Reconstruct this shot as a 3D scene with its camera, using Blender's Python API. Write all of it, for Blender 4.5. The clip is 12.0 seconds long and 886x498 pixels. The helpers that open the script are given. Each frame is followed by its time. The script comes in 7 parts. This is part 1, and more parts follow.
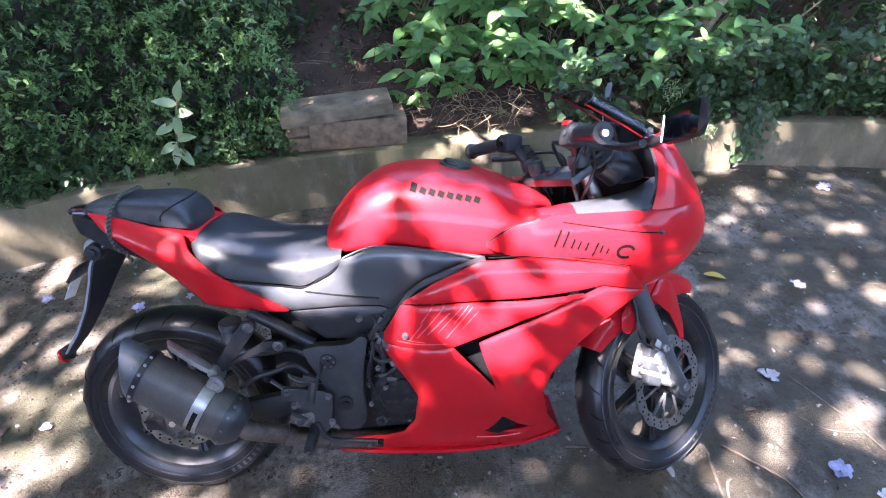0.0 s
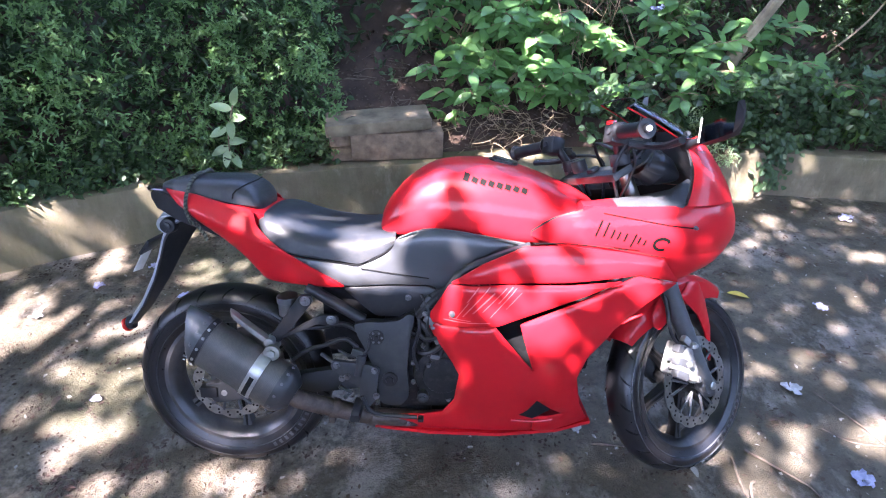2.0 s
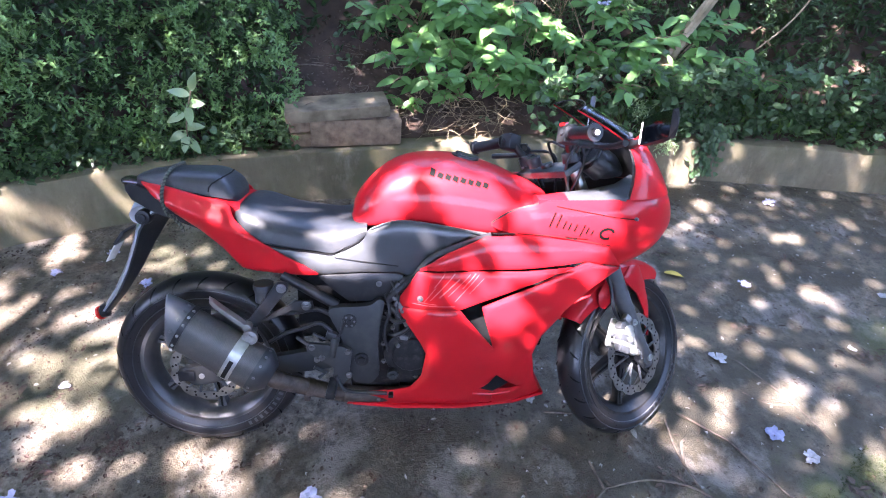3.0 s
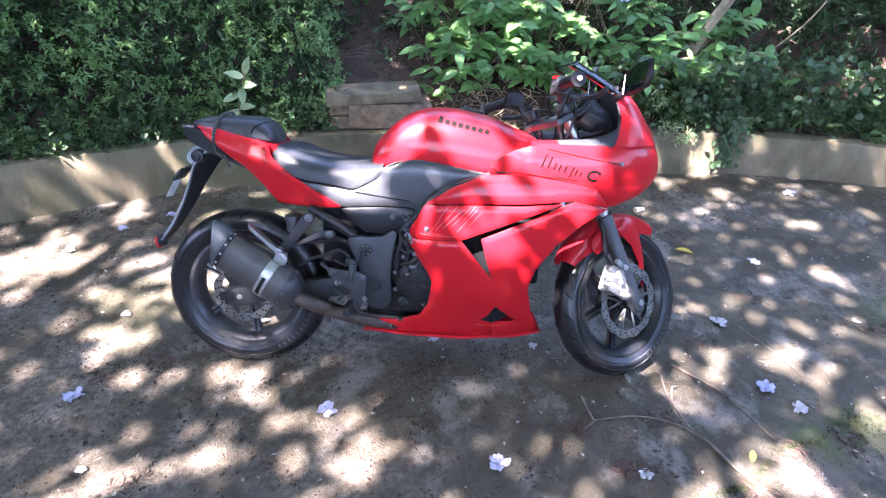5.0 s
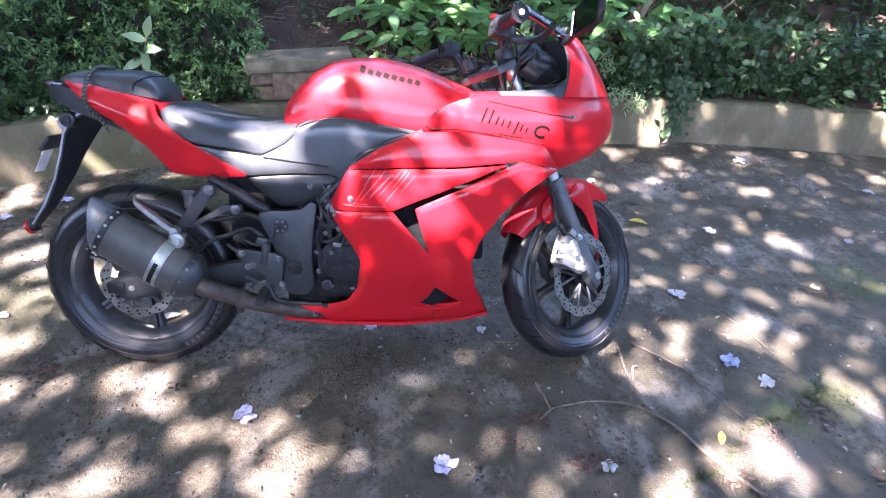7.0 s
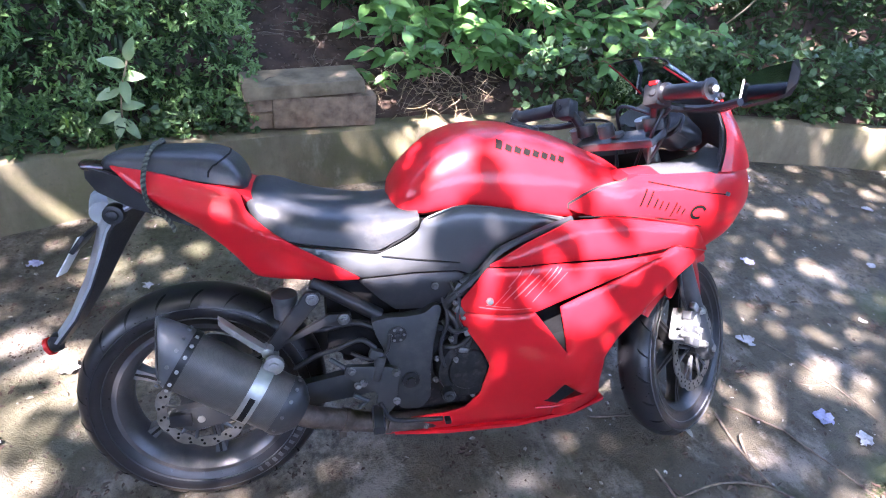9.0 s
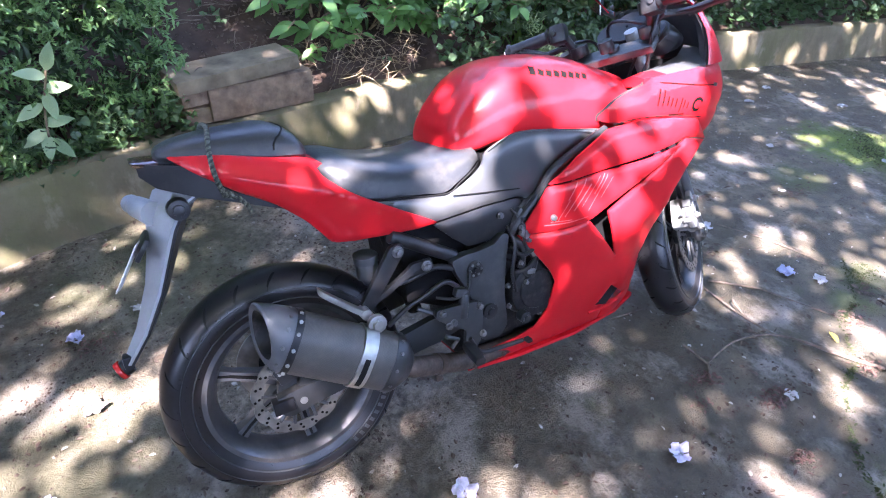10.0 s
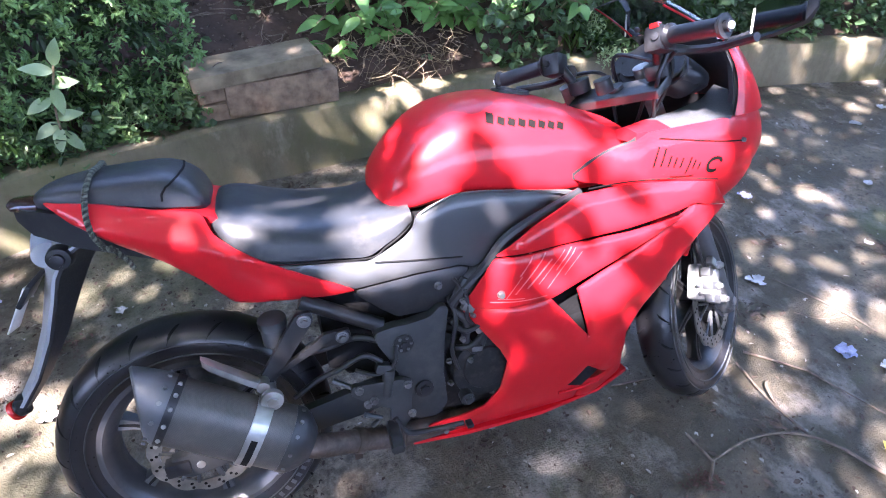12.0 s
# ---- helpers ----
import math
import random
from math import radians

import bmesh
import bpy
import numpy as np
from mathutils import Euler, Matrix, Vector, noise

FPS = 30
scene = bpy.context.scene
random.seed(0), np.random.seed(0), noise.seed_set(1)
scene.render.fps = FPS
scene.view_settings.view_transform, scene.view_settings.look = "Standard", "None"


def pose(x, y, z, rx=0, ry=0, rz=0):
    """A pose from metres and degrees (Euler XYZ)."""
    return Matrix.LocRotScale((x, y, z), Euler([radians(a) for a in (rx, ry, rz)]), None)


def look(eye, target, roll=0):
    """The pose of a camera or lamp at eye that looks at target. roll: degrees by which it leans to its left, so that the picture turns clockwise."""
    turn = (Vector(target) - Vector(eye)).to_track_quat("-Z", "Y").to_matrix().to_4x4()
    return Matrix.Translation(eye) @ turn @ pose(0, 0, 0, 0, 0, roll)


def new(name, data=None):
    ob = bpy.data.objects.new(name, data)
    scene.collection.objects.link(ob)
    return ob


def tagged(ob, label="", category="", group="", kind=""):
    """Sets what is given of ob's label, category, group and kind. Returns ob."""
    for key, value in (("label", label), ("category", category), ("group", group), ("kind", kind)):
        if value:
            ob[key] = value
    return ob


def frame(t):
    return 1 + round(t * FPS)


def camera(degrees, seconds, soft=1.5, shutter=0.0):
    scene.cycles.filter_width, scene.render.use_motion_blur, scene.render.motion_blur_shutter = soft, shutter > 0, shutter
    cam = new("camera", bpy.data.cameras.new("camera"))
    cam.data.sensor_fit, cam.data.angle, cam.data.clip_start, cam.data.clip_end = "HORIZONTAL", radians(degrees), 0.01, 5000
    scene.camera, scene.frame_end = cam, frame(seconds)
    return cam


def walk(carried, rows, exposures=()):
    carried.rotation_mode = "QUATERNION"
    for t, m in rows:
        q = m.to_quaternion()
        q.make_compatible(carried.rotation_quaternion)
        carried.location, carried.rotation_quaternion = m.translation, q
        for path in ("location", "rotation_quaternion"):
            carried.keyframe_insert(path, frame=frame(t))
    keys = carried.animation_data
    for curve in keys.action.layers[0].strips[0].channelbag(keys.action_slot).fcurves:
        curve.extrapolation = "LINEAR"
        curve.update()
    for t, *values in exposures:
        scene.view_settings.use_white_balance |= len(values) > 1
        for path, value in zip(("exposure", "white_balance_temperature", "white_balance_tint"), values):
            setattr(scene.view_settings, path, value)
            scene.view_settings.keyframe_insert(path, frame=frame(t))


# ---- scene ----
cam = camera(77.0, 12.0, soft=1.1)
PATH = [
    (0, (0.688, -1.038, 1.601), (0.798, 0.582, 0.433), -1.25),
    (0.5, (0.580, -1.093, 1.591), (0.680, 0.471, 0.349), -0.04),
    (1, (0.580, -1.125, 1.650), (0.703, 0.483, 0.468), 1.90),
    (1.5, (0.601, -1.157, 1.575), (0.686, 0.506, 0.468), 1.17),
    (2, (0.588, -1.191, 1.560), (0.656, 0.499, 0.491), 0.65),
    (2.5, (0.531, -1.199, 1.639), (0.657, 0.483, 0.563), 1.15),
    (3, (0.531, -1.275, 1.655), (0.778, 0.357, 0.525), 3.74),
    (3.5, (0.632, -1.489, 1.600), (0.808, 0.167, 0.492), 4.70),
    (3.7, (0.635, -1.545, 1.585), (0.767, 0.105, 0.462), 3.92),
    (5.3, (0.633, -1.619, 1.545), (0.720, 0.070, 0.477), 2.43),
    (5.5, (0.620, -1.565, 1.505), (0.718, 0.112, 0.419), 2.50),
    (6, (0.721, -1.542, 1.469), (0.898, 0.120, 0.370), 3.11),
    (6.5, (0.771, -1.554, 1.413), (1.047, 0.087, 0.303), 3.79),
    (7, (0.714, -1.435, 1.389), (0.967, 0.215, 0.287), 3.51),
    (7.2, (0.620, -1.377, 1.390), (0.790, 0.279, 0.282), 2.46),
    (8.8, (0.238, -1.052, 1.500), (0.731, 0.516, 0.360), 7.55),
    (9, (0.219, -0.959, 1.457), (0.759, 0.597, 0.323), 6.92),
    (9.5, (-0.012, -0.840, 1.413), (0.741, 0.644, 0.304), 8.59),
    (10, (-0.201, -0.882, 1.380), (0.687, 0.470, 0.204), 2.11),
    (10.5, (-0.230, -1.032, 1.390), (0.683, 0.254, 0.161), -2.43),
    (11, (-0.295, -1.012, 1.372), (0.476, 0.385, 0.167), -3.56),
    (11.5, (-0.102, -0.947, 1.342), (0.574, 0.490, 0.127), -2.64),
    (12, (0.232, -0.795, 1.436), (0.816, 0.653, 0.185), 1.02),
]
walk(cam, [(t, look(eye, target, roll)) for t, eye, target, roll in PATH], exposures=[(0, 4.10, 6280, 27.5), (2.5, 4.28, 6280, 27.5), (6, 4.36, 6280, 27.5), (12, 4.36, 6280, 27.5)])

# ---- world, sun, exposure ----
SUN_ELEVATION, SUN_AZIMUTH = radians(54), radians(225)  # the sun stands behind and to the left of the viewer
SUN = Vector((math.cos(SUN_ELEVATION) * math.cos(SUN_AZIMUTH), math.cos(SUN_ELEVATION) * math.sin(SUN_AZIMUTH), math.sin(SUN_ELEVATION)))
world = bpy.data.worlds.new("sky")
scene.world = world
world.use_nodes = True
sky = world.node_tree.nodes.new("ShaderNodeTexSky")
sky.sky_type, sky.sun_disc = "NISHITA", False
sky.sun_elevation, sky.sun_rotation = SUN_ELEVATION, math.pi / 2 - SUN_AZIMUTH
world.node_tree.links.new(sky.outputs[0], world.node_tree.nodes["Background"].inputs[0])
world.node_tree.nodes["Background"].inputs[1].default_value = 0.14
sun_data = bpy.data.lights.new("sun", "SUN")
sun_data.energy, sun_data.angle, sun_data.color = 4.5, radians(0.5), (1.0, 0.96, 0.905)
sun = new("sun", sun_data)
sun.rotation_euler = SUN.to_track_quat("Z", "Y").to_euler()
scene.view_settings.exposure = 3.6

# ---- materials ----
def nodes_of(name):
    m = bpy.data.materials.new(name)
    m.use_nodes = True
    t = m.node_tree
    return m, t, t.nodes["Principled BSDF"]


def node(t, kind, **inputs):
    n = t.nodes.new(kind)
    for key, value in inputs.items():
        n.inputs[key.replace("_", " ")].default_value = value
    return n


def ramp(t, source, stops):
    r = t.nodes.new("ShaderNodeValToRGB")
    while len(r.color_ramp.elements) < len(stops):
        r.color_ramp.elements.new(0.5)
    for e, (at, c) in zip(r.color_ramp.elements, stops):
        e.position, e.color = at, (c, c, c, 1) if isinstance(c, float) else (*c, 1)
    t.links.new(source, r.inputs[0])
    return r.outputs[0]


def noise_at(t, scale, detail=4.0, rough=0.55, stretch=None, coords="Object"):
    tc = t.nodes.new("ShaderNodeTexCoord")
    n = node(t, "ShaderNodeTexNoise", Scale=scale, Detail=detail, Roughness=rough)
    if stretch:
        mp = t.nodes.new("ShaderNodeMapping")
        mp.inputs["Scale"].default_value = stretch
        t.links.new(tc.outputs[coords], mp.inputs[0])
        t.links.new(mp.outputs[0], n.inputs["Vector"])
    else:
        t.links.new(tc.outputs[coords], n.inputs["Vector"])
    return n.outputs["Fac"]


def mix(t, fac, a, b, kind="MIX"):
    m = t.nodes.new("ShaderNodeMix")
    m.data_type, m.blend_type = "RGBA", kind
    if isinstance(fac, (int, float)):
        m.inputs[0].default_value = fac
    else:
        t.links.new(fac, m.inputs[0])
    for slot, v in ((6, a), (7, b)):
        if isinstance(v, tuple):
            m.inputs[slot].default_value = (*v, 1)
        else:
            t.links.new(v, m.inputs[slot])
    return m.outputs[2]


def bump(t, p, height, strength, distance=0.01):
    b = node(t, "ShaderNodeBump", Strength=strength, Distance=distance)
    t.links.new(height, b.inputs["Height"])
    t.links.new(b.outputs[0], p.inputs["Normal"])


def surface(name, dark, light, rough=(0.4, 0.6), metal=0.0, scale=12.0, fine=120.0, relief=0.1, coat=0.0, dust=0.0, gloss=0.5):
    """Two-scale surface: broad mottling, fine grain in roughness and relief, and a little dust."""
    m, t, p = nodes_of(name)
    broad, grain = noise_at(t, scale), noise_at(t, fine, 3.0)
    colour = mix(t, ramp(t, broad, [(0.3, 0.0), (0.7, 1.0)]), dark, light)
    if dust:
        colour = mix(t, ramp(t, noise_at(t, scale * 2.3, 6.0, 0.7), [(0.5, 0.0), (0.8, dust)]), colour, (0.28, 0.25, 0.21))
    t.links.new(colour, p.inputs["Base Color"])
    t.links.new(ramp(t, grain, [(0.3, rough[0]), (0.7, rough[1])]), p.inputs["Roughness"])
    p.inputs["Metallic"].default_value = metal
    p.inputs["Coat Weight"].default_value = coat
    p.inputs["Specular IOR Level"].default_value = gloss
    p.inputs["Coat Roughness"].default_value = 0.06
    if relief:
        bump(t, p, grain, relief, 0.002)
    return m


def paint_red():
    m, t, p = nodes_of("red paint")
    scratch = noise_at(t, 5.0, 8.0, 0.75, (1.2, 1.2, 14.0))
    broad = noise_at(t, 4.0)
    c = mix(t, ramp(t, broad, [(0.3, 0.0), (0.7, 1.0)]), (0.42, 0.0090, 0.0135), (0.50, 0.0120, 0.0185))
    c = mix(t, ramp(t, scratch, [(0.70, 0.0), (0.78, 0.35)]), c, (0.75, 0.3, 0.3))
    t.links.new(c, p.inputs["Base Color"])
    t.links.new(ramp(t, noise_at(t, 30.0, 5.0, 0.7), [(0.3, 0.36), (0.75, 0.44)]), p.inputs["Roughness"])
    p.inputs["Specular IOR Level"].default_value = 0.12
    p.inputs["Coat Weight"].default_value = 0.30
    p.inputs["Coat Roughness"].default_value = 0.03
    bump(t, p, noise_at(t, 6.0, 2.0), 0.06, 0.01)
    return m


def carbon():
    m, t, p = nodes_of("carbon weave")
    tc = t.nodes.new("ShaderNodeTexCoord")
    ck = node(t, "ShaderNodeTexChecker", Scale=420.0)
    t.links.new(tc.outputs["Object"], ck.inputs["Vector"])
    c = mix(t, ck.outputs["Fac"], (0.046, 0.043, 0.040), (0.064, 0.060, 0.056))
    c = mix(t, ramp(t, noise_at(t, 14.0, 6.0, 0.7), [(0.45, 0.0), (0.75, 0.5)]), c, (0.14, 0.12, 0.10))
    t.links.new(c, p.inputs["Base Color"])
    t.links.new(ramp(t, noise_at(t, 40.0), [(0.3, 0.35), (0.7, 0.55)]), p.inputs["Roughness"])
    return m


def leaf_material(name, dark, light, rough=0.45, through_light=0.35):
    m, t, p = nodes_of(name)
    geo = t.nodes.new("ShaderNodeNewGeometry")
    info = t.nodes.new("ShaderNodeObjectInfo")
    both = t.nodes.new("ShaderNodeMath")
    both.operation = "ADD"
    wrap = t.nodes.new("ShaderNodeMath")
    wrap.operation = "FRACT"
    t.links.new(geo.outputs["Random Per Island"], both.inputs[0])
    t.links.new(info.outputs["Random"], both.inputs[1])
    t.links.new(both.outputs[0], wrap.inputs[0])
    c = mix(t, wrap.outputs[0], dark, light)
    c = mix(t, ramp(t, noise_at(t, 40.0, 3.0), [(0.4, 0.0), (0.8, 0.35)]), c, (light[0] * 1.5, light[1] * 1.2, light[2]))
    t.links.new(c, p.inputs["Base Color"])
    p.inputs["Roughness"].default_value = rough
    tr = t.nodes.new("ShaderNodeBsdfTranslucent")
    t.links.new(mix(t, 0.5, c, (light[0] * 1.6, light[1] * 1.5, light[2] * 0.6)), tr.inputs[0])
    sh = t.nodes.new("ShaderNodeMixShader")
    sh.inputs[0].default_value = through_light
    t.links.new(p.outputs[0], sh.inputs[1])
    t.links.new(tr.outputs[0], sh.inputs[2])
    t.links.new(sh.outputs[0], t.nodes["Material Output"].inputs[0])
    return m


def ground_material():
    m, t, p = nodes_of("old mossy concrete with soil")
    big = noise_at(t, 0.9, 5.0, 0.6)
    mid = noise_at(t, 5.0, 7.0, 0.68)
    small = noise_at(t, 38.0, 8.0, 0.72)
    grit = noise_at(t, 190.0, 4.0, 0.7)
    tc = t.nodes.new("ShaderNodeTexCoord")
    sep = t.nodes.new("ShaderNodeSeparateXYZ")
    t.links.new(tc.outputs["Object"], sep.inputs[0])
    # soil has washed in from the left, bare concrete to the right
    side = node(t, "ShaderNodeMapRange", From_Min=0.25, From_Max=0.85, To_Min=0.68, To_Max=0.38)
    t.links.new(sep.outputs[0], side.inputs[0])
    add = t.nodes.new("ShaderNodeMath")
    add.operation = "ADD"
    t.links.new(side.outputs[0], add.inputs[0])
    sub = t.nodes.new("ShaderNodeMath")
    sub.operation = "SUBTRACT"
    t.links.new(mid, sub.inputs[0])
    sub.inputs[1].default_value = 0.5
    t.links.new(sub.outputs[0], add.inputs[1])
    soil = ramp(t, add.outputs[0], [(0.40, 0.0), (0.62, 1.0)])
    speck = noise_at(t, 85.0, 6.0, 0.75)
    concrete = mix(t, ramp(t, mid, [(0.32, 0.0), (0.68, 1.0)]), (0.074, 0.064, 0.043), (0.215, 0.184, 0.130))
    earth = mix(t, ramp(t, small, [(0.35, 0.0), (0.65, 1.0)]), (0.088, 0.066, 0.043), (0.38, 0.314, 0.238))
    c = mix(t, soil, concrete, earth)
    c = mix(t, ramp(t, big, [(0.46, 0.0), (0.64, 0.6)]), c, (0.082, 0.068, 0.044))
    c = mix(t, ramp(t, noise_at(t, 1.7, 6.0, 0.7), [(0.61, 0.0), (0.74, 0.75)]), c, (0.075, 0.10, 0.028))
    c = mix(t, ramp(t, noise_at(t, 11.0, 8.0, 0.75), [(0.53, 0.0), (0.68, 0.75)]), c, (0.055, 0.042, 0.031))
    c = mix(t, ramp(t, noise_at(t, 2.4, 8.0, 0.66, (1.0, 1.3, 1.0)), [(0.44, 0.0), (0.57, 0.78)]), c, (0.074, 0.060, 0.036))
    c = mix(t, ramp(t, noise_at(t, 3.1, 9.0, 0.68, (1.2, 0.9, 1.7)), [(0.53, 0.0), (0.63, 0.7)]), c, (0.33, 0.288, 0.25))
    c = mix(t, ramp(t, noise_at(t, 17.0, 8.0, 0.74), [(0.54, 0.0), (0.64, 0.7)]), c, (0.045, 0.040, 0.030))
    c = mix(t, ramp(t, speck, [(0.55, 0.0), (0.66, 0.65)]), c, (0.036, 0.031, 0.025))
    c = mix(t, ramp(t, grit, [(0.62, 0.0), (0.72, 0.4)]), c, (0.40, 0.355, 0.295))
    # moss cushions on the damp concrete and one pinkish worn patch
    for px, py, reach, tint, much in ((3.53, 0.36, 0.34, (0.095, 0.145, 0.018), 0.9), (2.23, -0.31, 0.11, (0.075, 0.100, 0.026), 0.5), (2.85, 0.33, 0.16, (0.085, 0.115, 0.030), 0.5), (1.34, -1.00, 0.20, (0.080, 0.120, 0.022), 0.85), (-0.55, 0.35, 0.30, (0.080, 0.082, 0.036), 0.5), (-0.2, 1.15, 0.4, (0.06, 0.075, 0.025), 0.5), (0.98, -0.80, 0.16, (0.25, 0.19, 0.16), 0.8), (0.98, -0.82, 0.085, (0.16, 0.115, 0.095), 0.75), (2.02, -0.39, 0.10, (0.085, 0.12, 0.028), 0.6), (1.95, -0.50, 0.12, (0.22, 0.17, 0.145), 0.6)):
        far = t.nodes.new("ShaderNodeVectorMath")
        far.operation = "DISTANCE"
        t.links.new(tc.outputs["Object"], far.inputs[0])
        far.inputs[1].default_value = (px, py, 0)
        wob = t.nodes.new("ShaderNodeMath")
        wob.operation = "MULTIPLY_ADD"
        t.links.new(noise_at(t, 9.0, 7.0, 0.7), wob.inputs[0])
        wob.inputs[1].default_value = 1.6 * reach
        t.links.new(far.outputs["Value"], wob.inputs[2])
        c = mix(t, ramp(t, wob.outputs[0], [(reach * 1.40, much), (reach * 1.95, 0.0)]), c, tint)
    t.links.new(c, p.inputs["Base Color"])
    t.links.new(ramp(t, mid, [(0.3, 0.62), (0.7, 0.95)]), p.inputs["Roughness"])
    h = mix(t, 0.5, noise_at(t, 24.0, 10.0, 0.75), grit)
    bump(t, p, h, 1.0, 0.03)
    return m


def kerb_material():
    m, t, p = nodes_of("stained lime-washed concrete")
    streak = noise_at(t, 3.0, 7.0, 0.7, (1.2, 1.2, 0.8))
    fine = noise_at(t, 45.0, 6.0, 0.7)
    c = mix(t, ramp(t, streak, [(0.3, 0.0), (0.7, 1.0)]), (0.100, 0.083, 0.052), (0.215, 0.179, 0.116))
    c = mix(t, ramp(t, noise_at(t, 2.0, 6.0, 0.65), [(0.45, 0.0), (0.7, 0.7)]), c, (0.100, 0.105, 0.036))
    c = mix(t, ramp(t, fine, [(0.55, 0.0), (0.75, 0.5)]), c, (0.085, 0.075, 0.05))
    c = mix(t, ramp(t, noise_at(t, 5.0, 6.0, 0.7, (1.4, 1.4, 0.3)), [(0.50, 0.0), (0.70, 0.55)]), c, (0.085, 0.074, 0.042))
    c = mix(t, ramp(t, noise_at(t, 7.0, 6.0, 0.7, (1.2, 1.2, 0.6)), [(0.58, 0.0), (0.70, 0.5)]), c, (0.31, 0.26, 0.20))
    t.links.new(c, p.inputs["Base Color"])
    p.inputs["Roughness"].default_value = 0.9
    bump(t, p, fine, 0.5, 0.006)
    return m


RED = paint_red()
CARBON = carbon()
GROUND = ground_material()
KERB = kerb_material()
BLOCK = surface("weathered red sandstone block", (0.11, 0.072, 0.046), (0.27, 0.185, 0.120), (0.85, 0.95), 0, 22, 60, 1.0, 0.0, 0.25)
SLAB = surface("mossy grey-brown slab", (0.095, 0.074, 0.044), (0.23, 0.18, 0.118), (0.85, 0.95), 0, 11, 60, 1.0)
SOIL = surface("bare red-brown earth", (0.032, 0.020, 0.015), (0.085, 0.052, 0.038), (0.9, 1.0), 0, 9, 70, 0.9)
BLACK = surface("satin black plastic", (0.010, 0.010, 0.012), (0.020, 0.021, 0.024), (0.30, 0.44), 0, 8, 300, 0.08, 0.0, 0.08, 0.28)
COVER = surface("satin charcoal panel", (0.034, 0.036, 0.040), (0.048, 0.051, 0.056), (0.30, 0.42), 0, 6, 400, 0.03, 0.15, 0.06)
# Near-black carries the shade of grooves, holes and openings; seams share it.
DARK = surface("near-black seam and recess shade", (0.004, 0.004, 0.0045), (0.009, 0.009, 0.010), (0.6, 0.8), 0, 15, 150, 0.1, 0.0, 0.0, 0.15)
SEAT = surface("black vinyl", (0.014, 0.015, 0.018), (0.026, 0.028, 0.032), (0.33, 0.46), 0, 10, 420, 0.25, 0.0, 0.12, 0.38)
RUBBER = surface("tyre rubber", (0.006, 0.006, 0.008), (0.014, 0.014, 0.017), (0.27, 0.40), 0, 9, 160, 0.05, 0.0, 0.03, 0.45)
FRAME = surface("grey painted steel", (0.021, 0.023, 0.026), (0.037, 0.040, 0.044), (0.34, 0.5), 0.25, 8, 200, 0.05, 0.0, 0.12)
ENGINE = surface("dark cast engine metal", (0.008, 0.008, 0.009), (0.022, 0.022, 0.024), (0.35, 0.6), 0.3, 22, 140, 0.3, 0.0, 0.15, 0.25)
RIM = surface("dark grey alloy rim", (0.045, 0.045, 0.050), (0.105, 0.105, 0.112), (0.3, 0.45), 0.5, 8, 200, 0.05, 0.0, 0.25)
DARKRIM = surface("black front rim", (0.011, 0.012, 0.013), (0.024, 0.025, 0.028), (0.3, 0.45), 0.3, 8, 200, 0.05, 0.0, 0.2)
ALLOY = surface("worn bare alloy", (0.26, 0.26, 0.255), (0.50, 0.50, 0.485), (0.28, 0.5), 0.85, 20, 160, 0.15, 0.0, 0.1)
STEEL = surface("dull bolt steel", (0.10, 0.10, 0.105), (0.20, 0.20, 0.205), (0.35, 0.55), 0.7, 30, 200, 0.05, 0.0, 0.2)
DISC = surface("scuffed disc steel", (0.17, 0.165, 0.155), (0.34, 0.33, 0.31), (0.3, 0.42), 0.85, 30, 240, 0.1, 0.0, 0.12)
FORK = surface("grey fork leg", (0.065, 0.070, 0.076), (0.12, 0.125, 0.135), (0.35, 0.5), 0.5, 10, 180, 0.05, 0.0, 0.12)
PIPE = surface("rusty exhaust pipe", (0.045, 0.034, 0.029), (0.11, 0.080, 0.066), (0.5, 0.75), 0.5, 30, 150, 0.3, 0.0, 0.2)
CAP = surface("brushed grey end cap", (0.070, 0.074, 0.082), (0.125, 0.130, 0.142), (0.35, 0.5), 0.35, 10, 200, 0.05)
GREYPLASTIC = surface("grey plastic, paled for sky light on the hanger", (0.22, 0.23, 0.25), (0.31, 0.32, 0.34), (0.45, 0.6), 0, 9, 250, 0.1, 0.0, 0.15)
DASH = surface("grey inner cowl", (0.026, 0.028, 0.032), (0.045, 0.048, 0.054), (0.4, 0.55), 0, 7, 250, 0.08, 0.0, 0.15)
CASTING = surface("dusty pale casting", (0.20, 0.20, 0.195), (0.36, 0.36, 0.345), (0.4, 0.6), 0.3, 40, 180, 0.2, 0.0, 0.3)
WHITE = surface("off-white metal", (0.62, 0.62, 0.60), (0.78, 0.78, 0.76), (0.3, 0.45), 0.1, 30, 150, 0.05)
REDLENS = surface("red reflector lens", (0.45, 0.012, 0.012), (0.6, 0.02, 0.02), (0.1, 0.2), 0, 30, 300, 0.05, 0.4)
DARKLENS = surface("dark smoked lens", (0.02, 0.006, 0.006), (0.05, 0.01, 0.01), (0.08, 0.15), 0, 30, 300, 0.0, 0.5)
LETTER = surface("black decal and crease shadow", (0.004, 0.003, 0.003), (0.007, 0.005, 0.005), (0.55, 0.7), 0, 40, 300, 0.0, 0.0, 0.0, 0.05)
ROPEDARK = surface("dark cord strand", (0.012, 0.014, 0.011), (0.035, 0.038, 0.030), (0.8, 0.95), 0, 160, 420, 0.6)
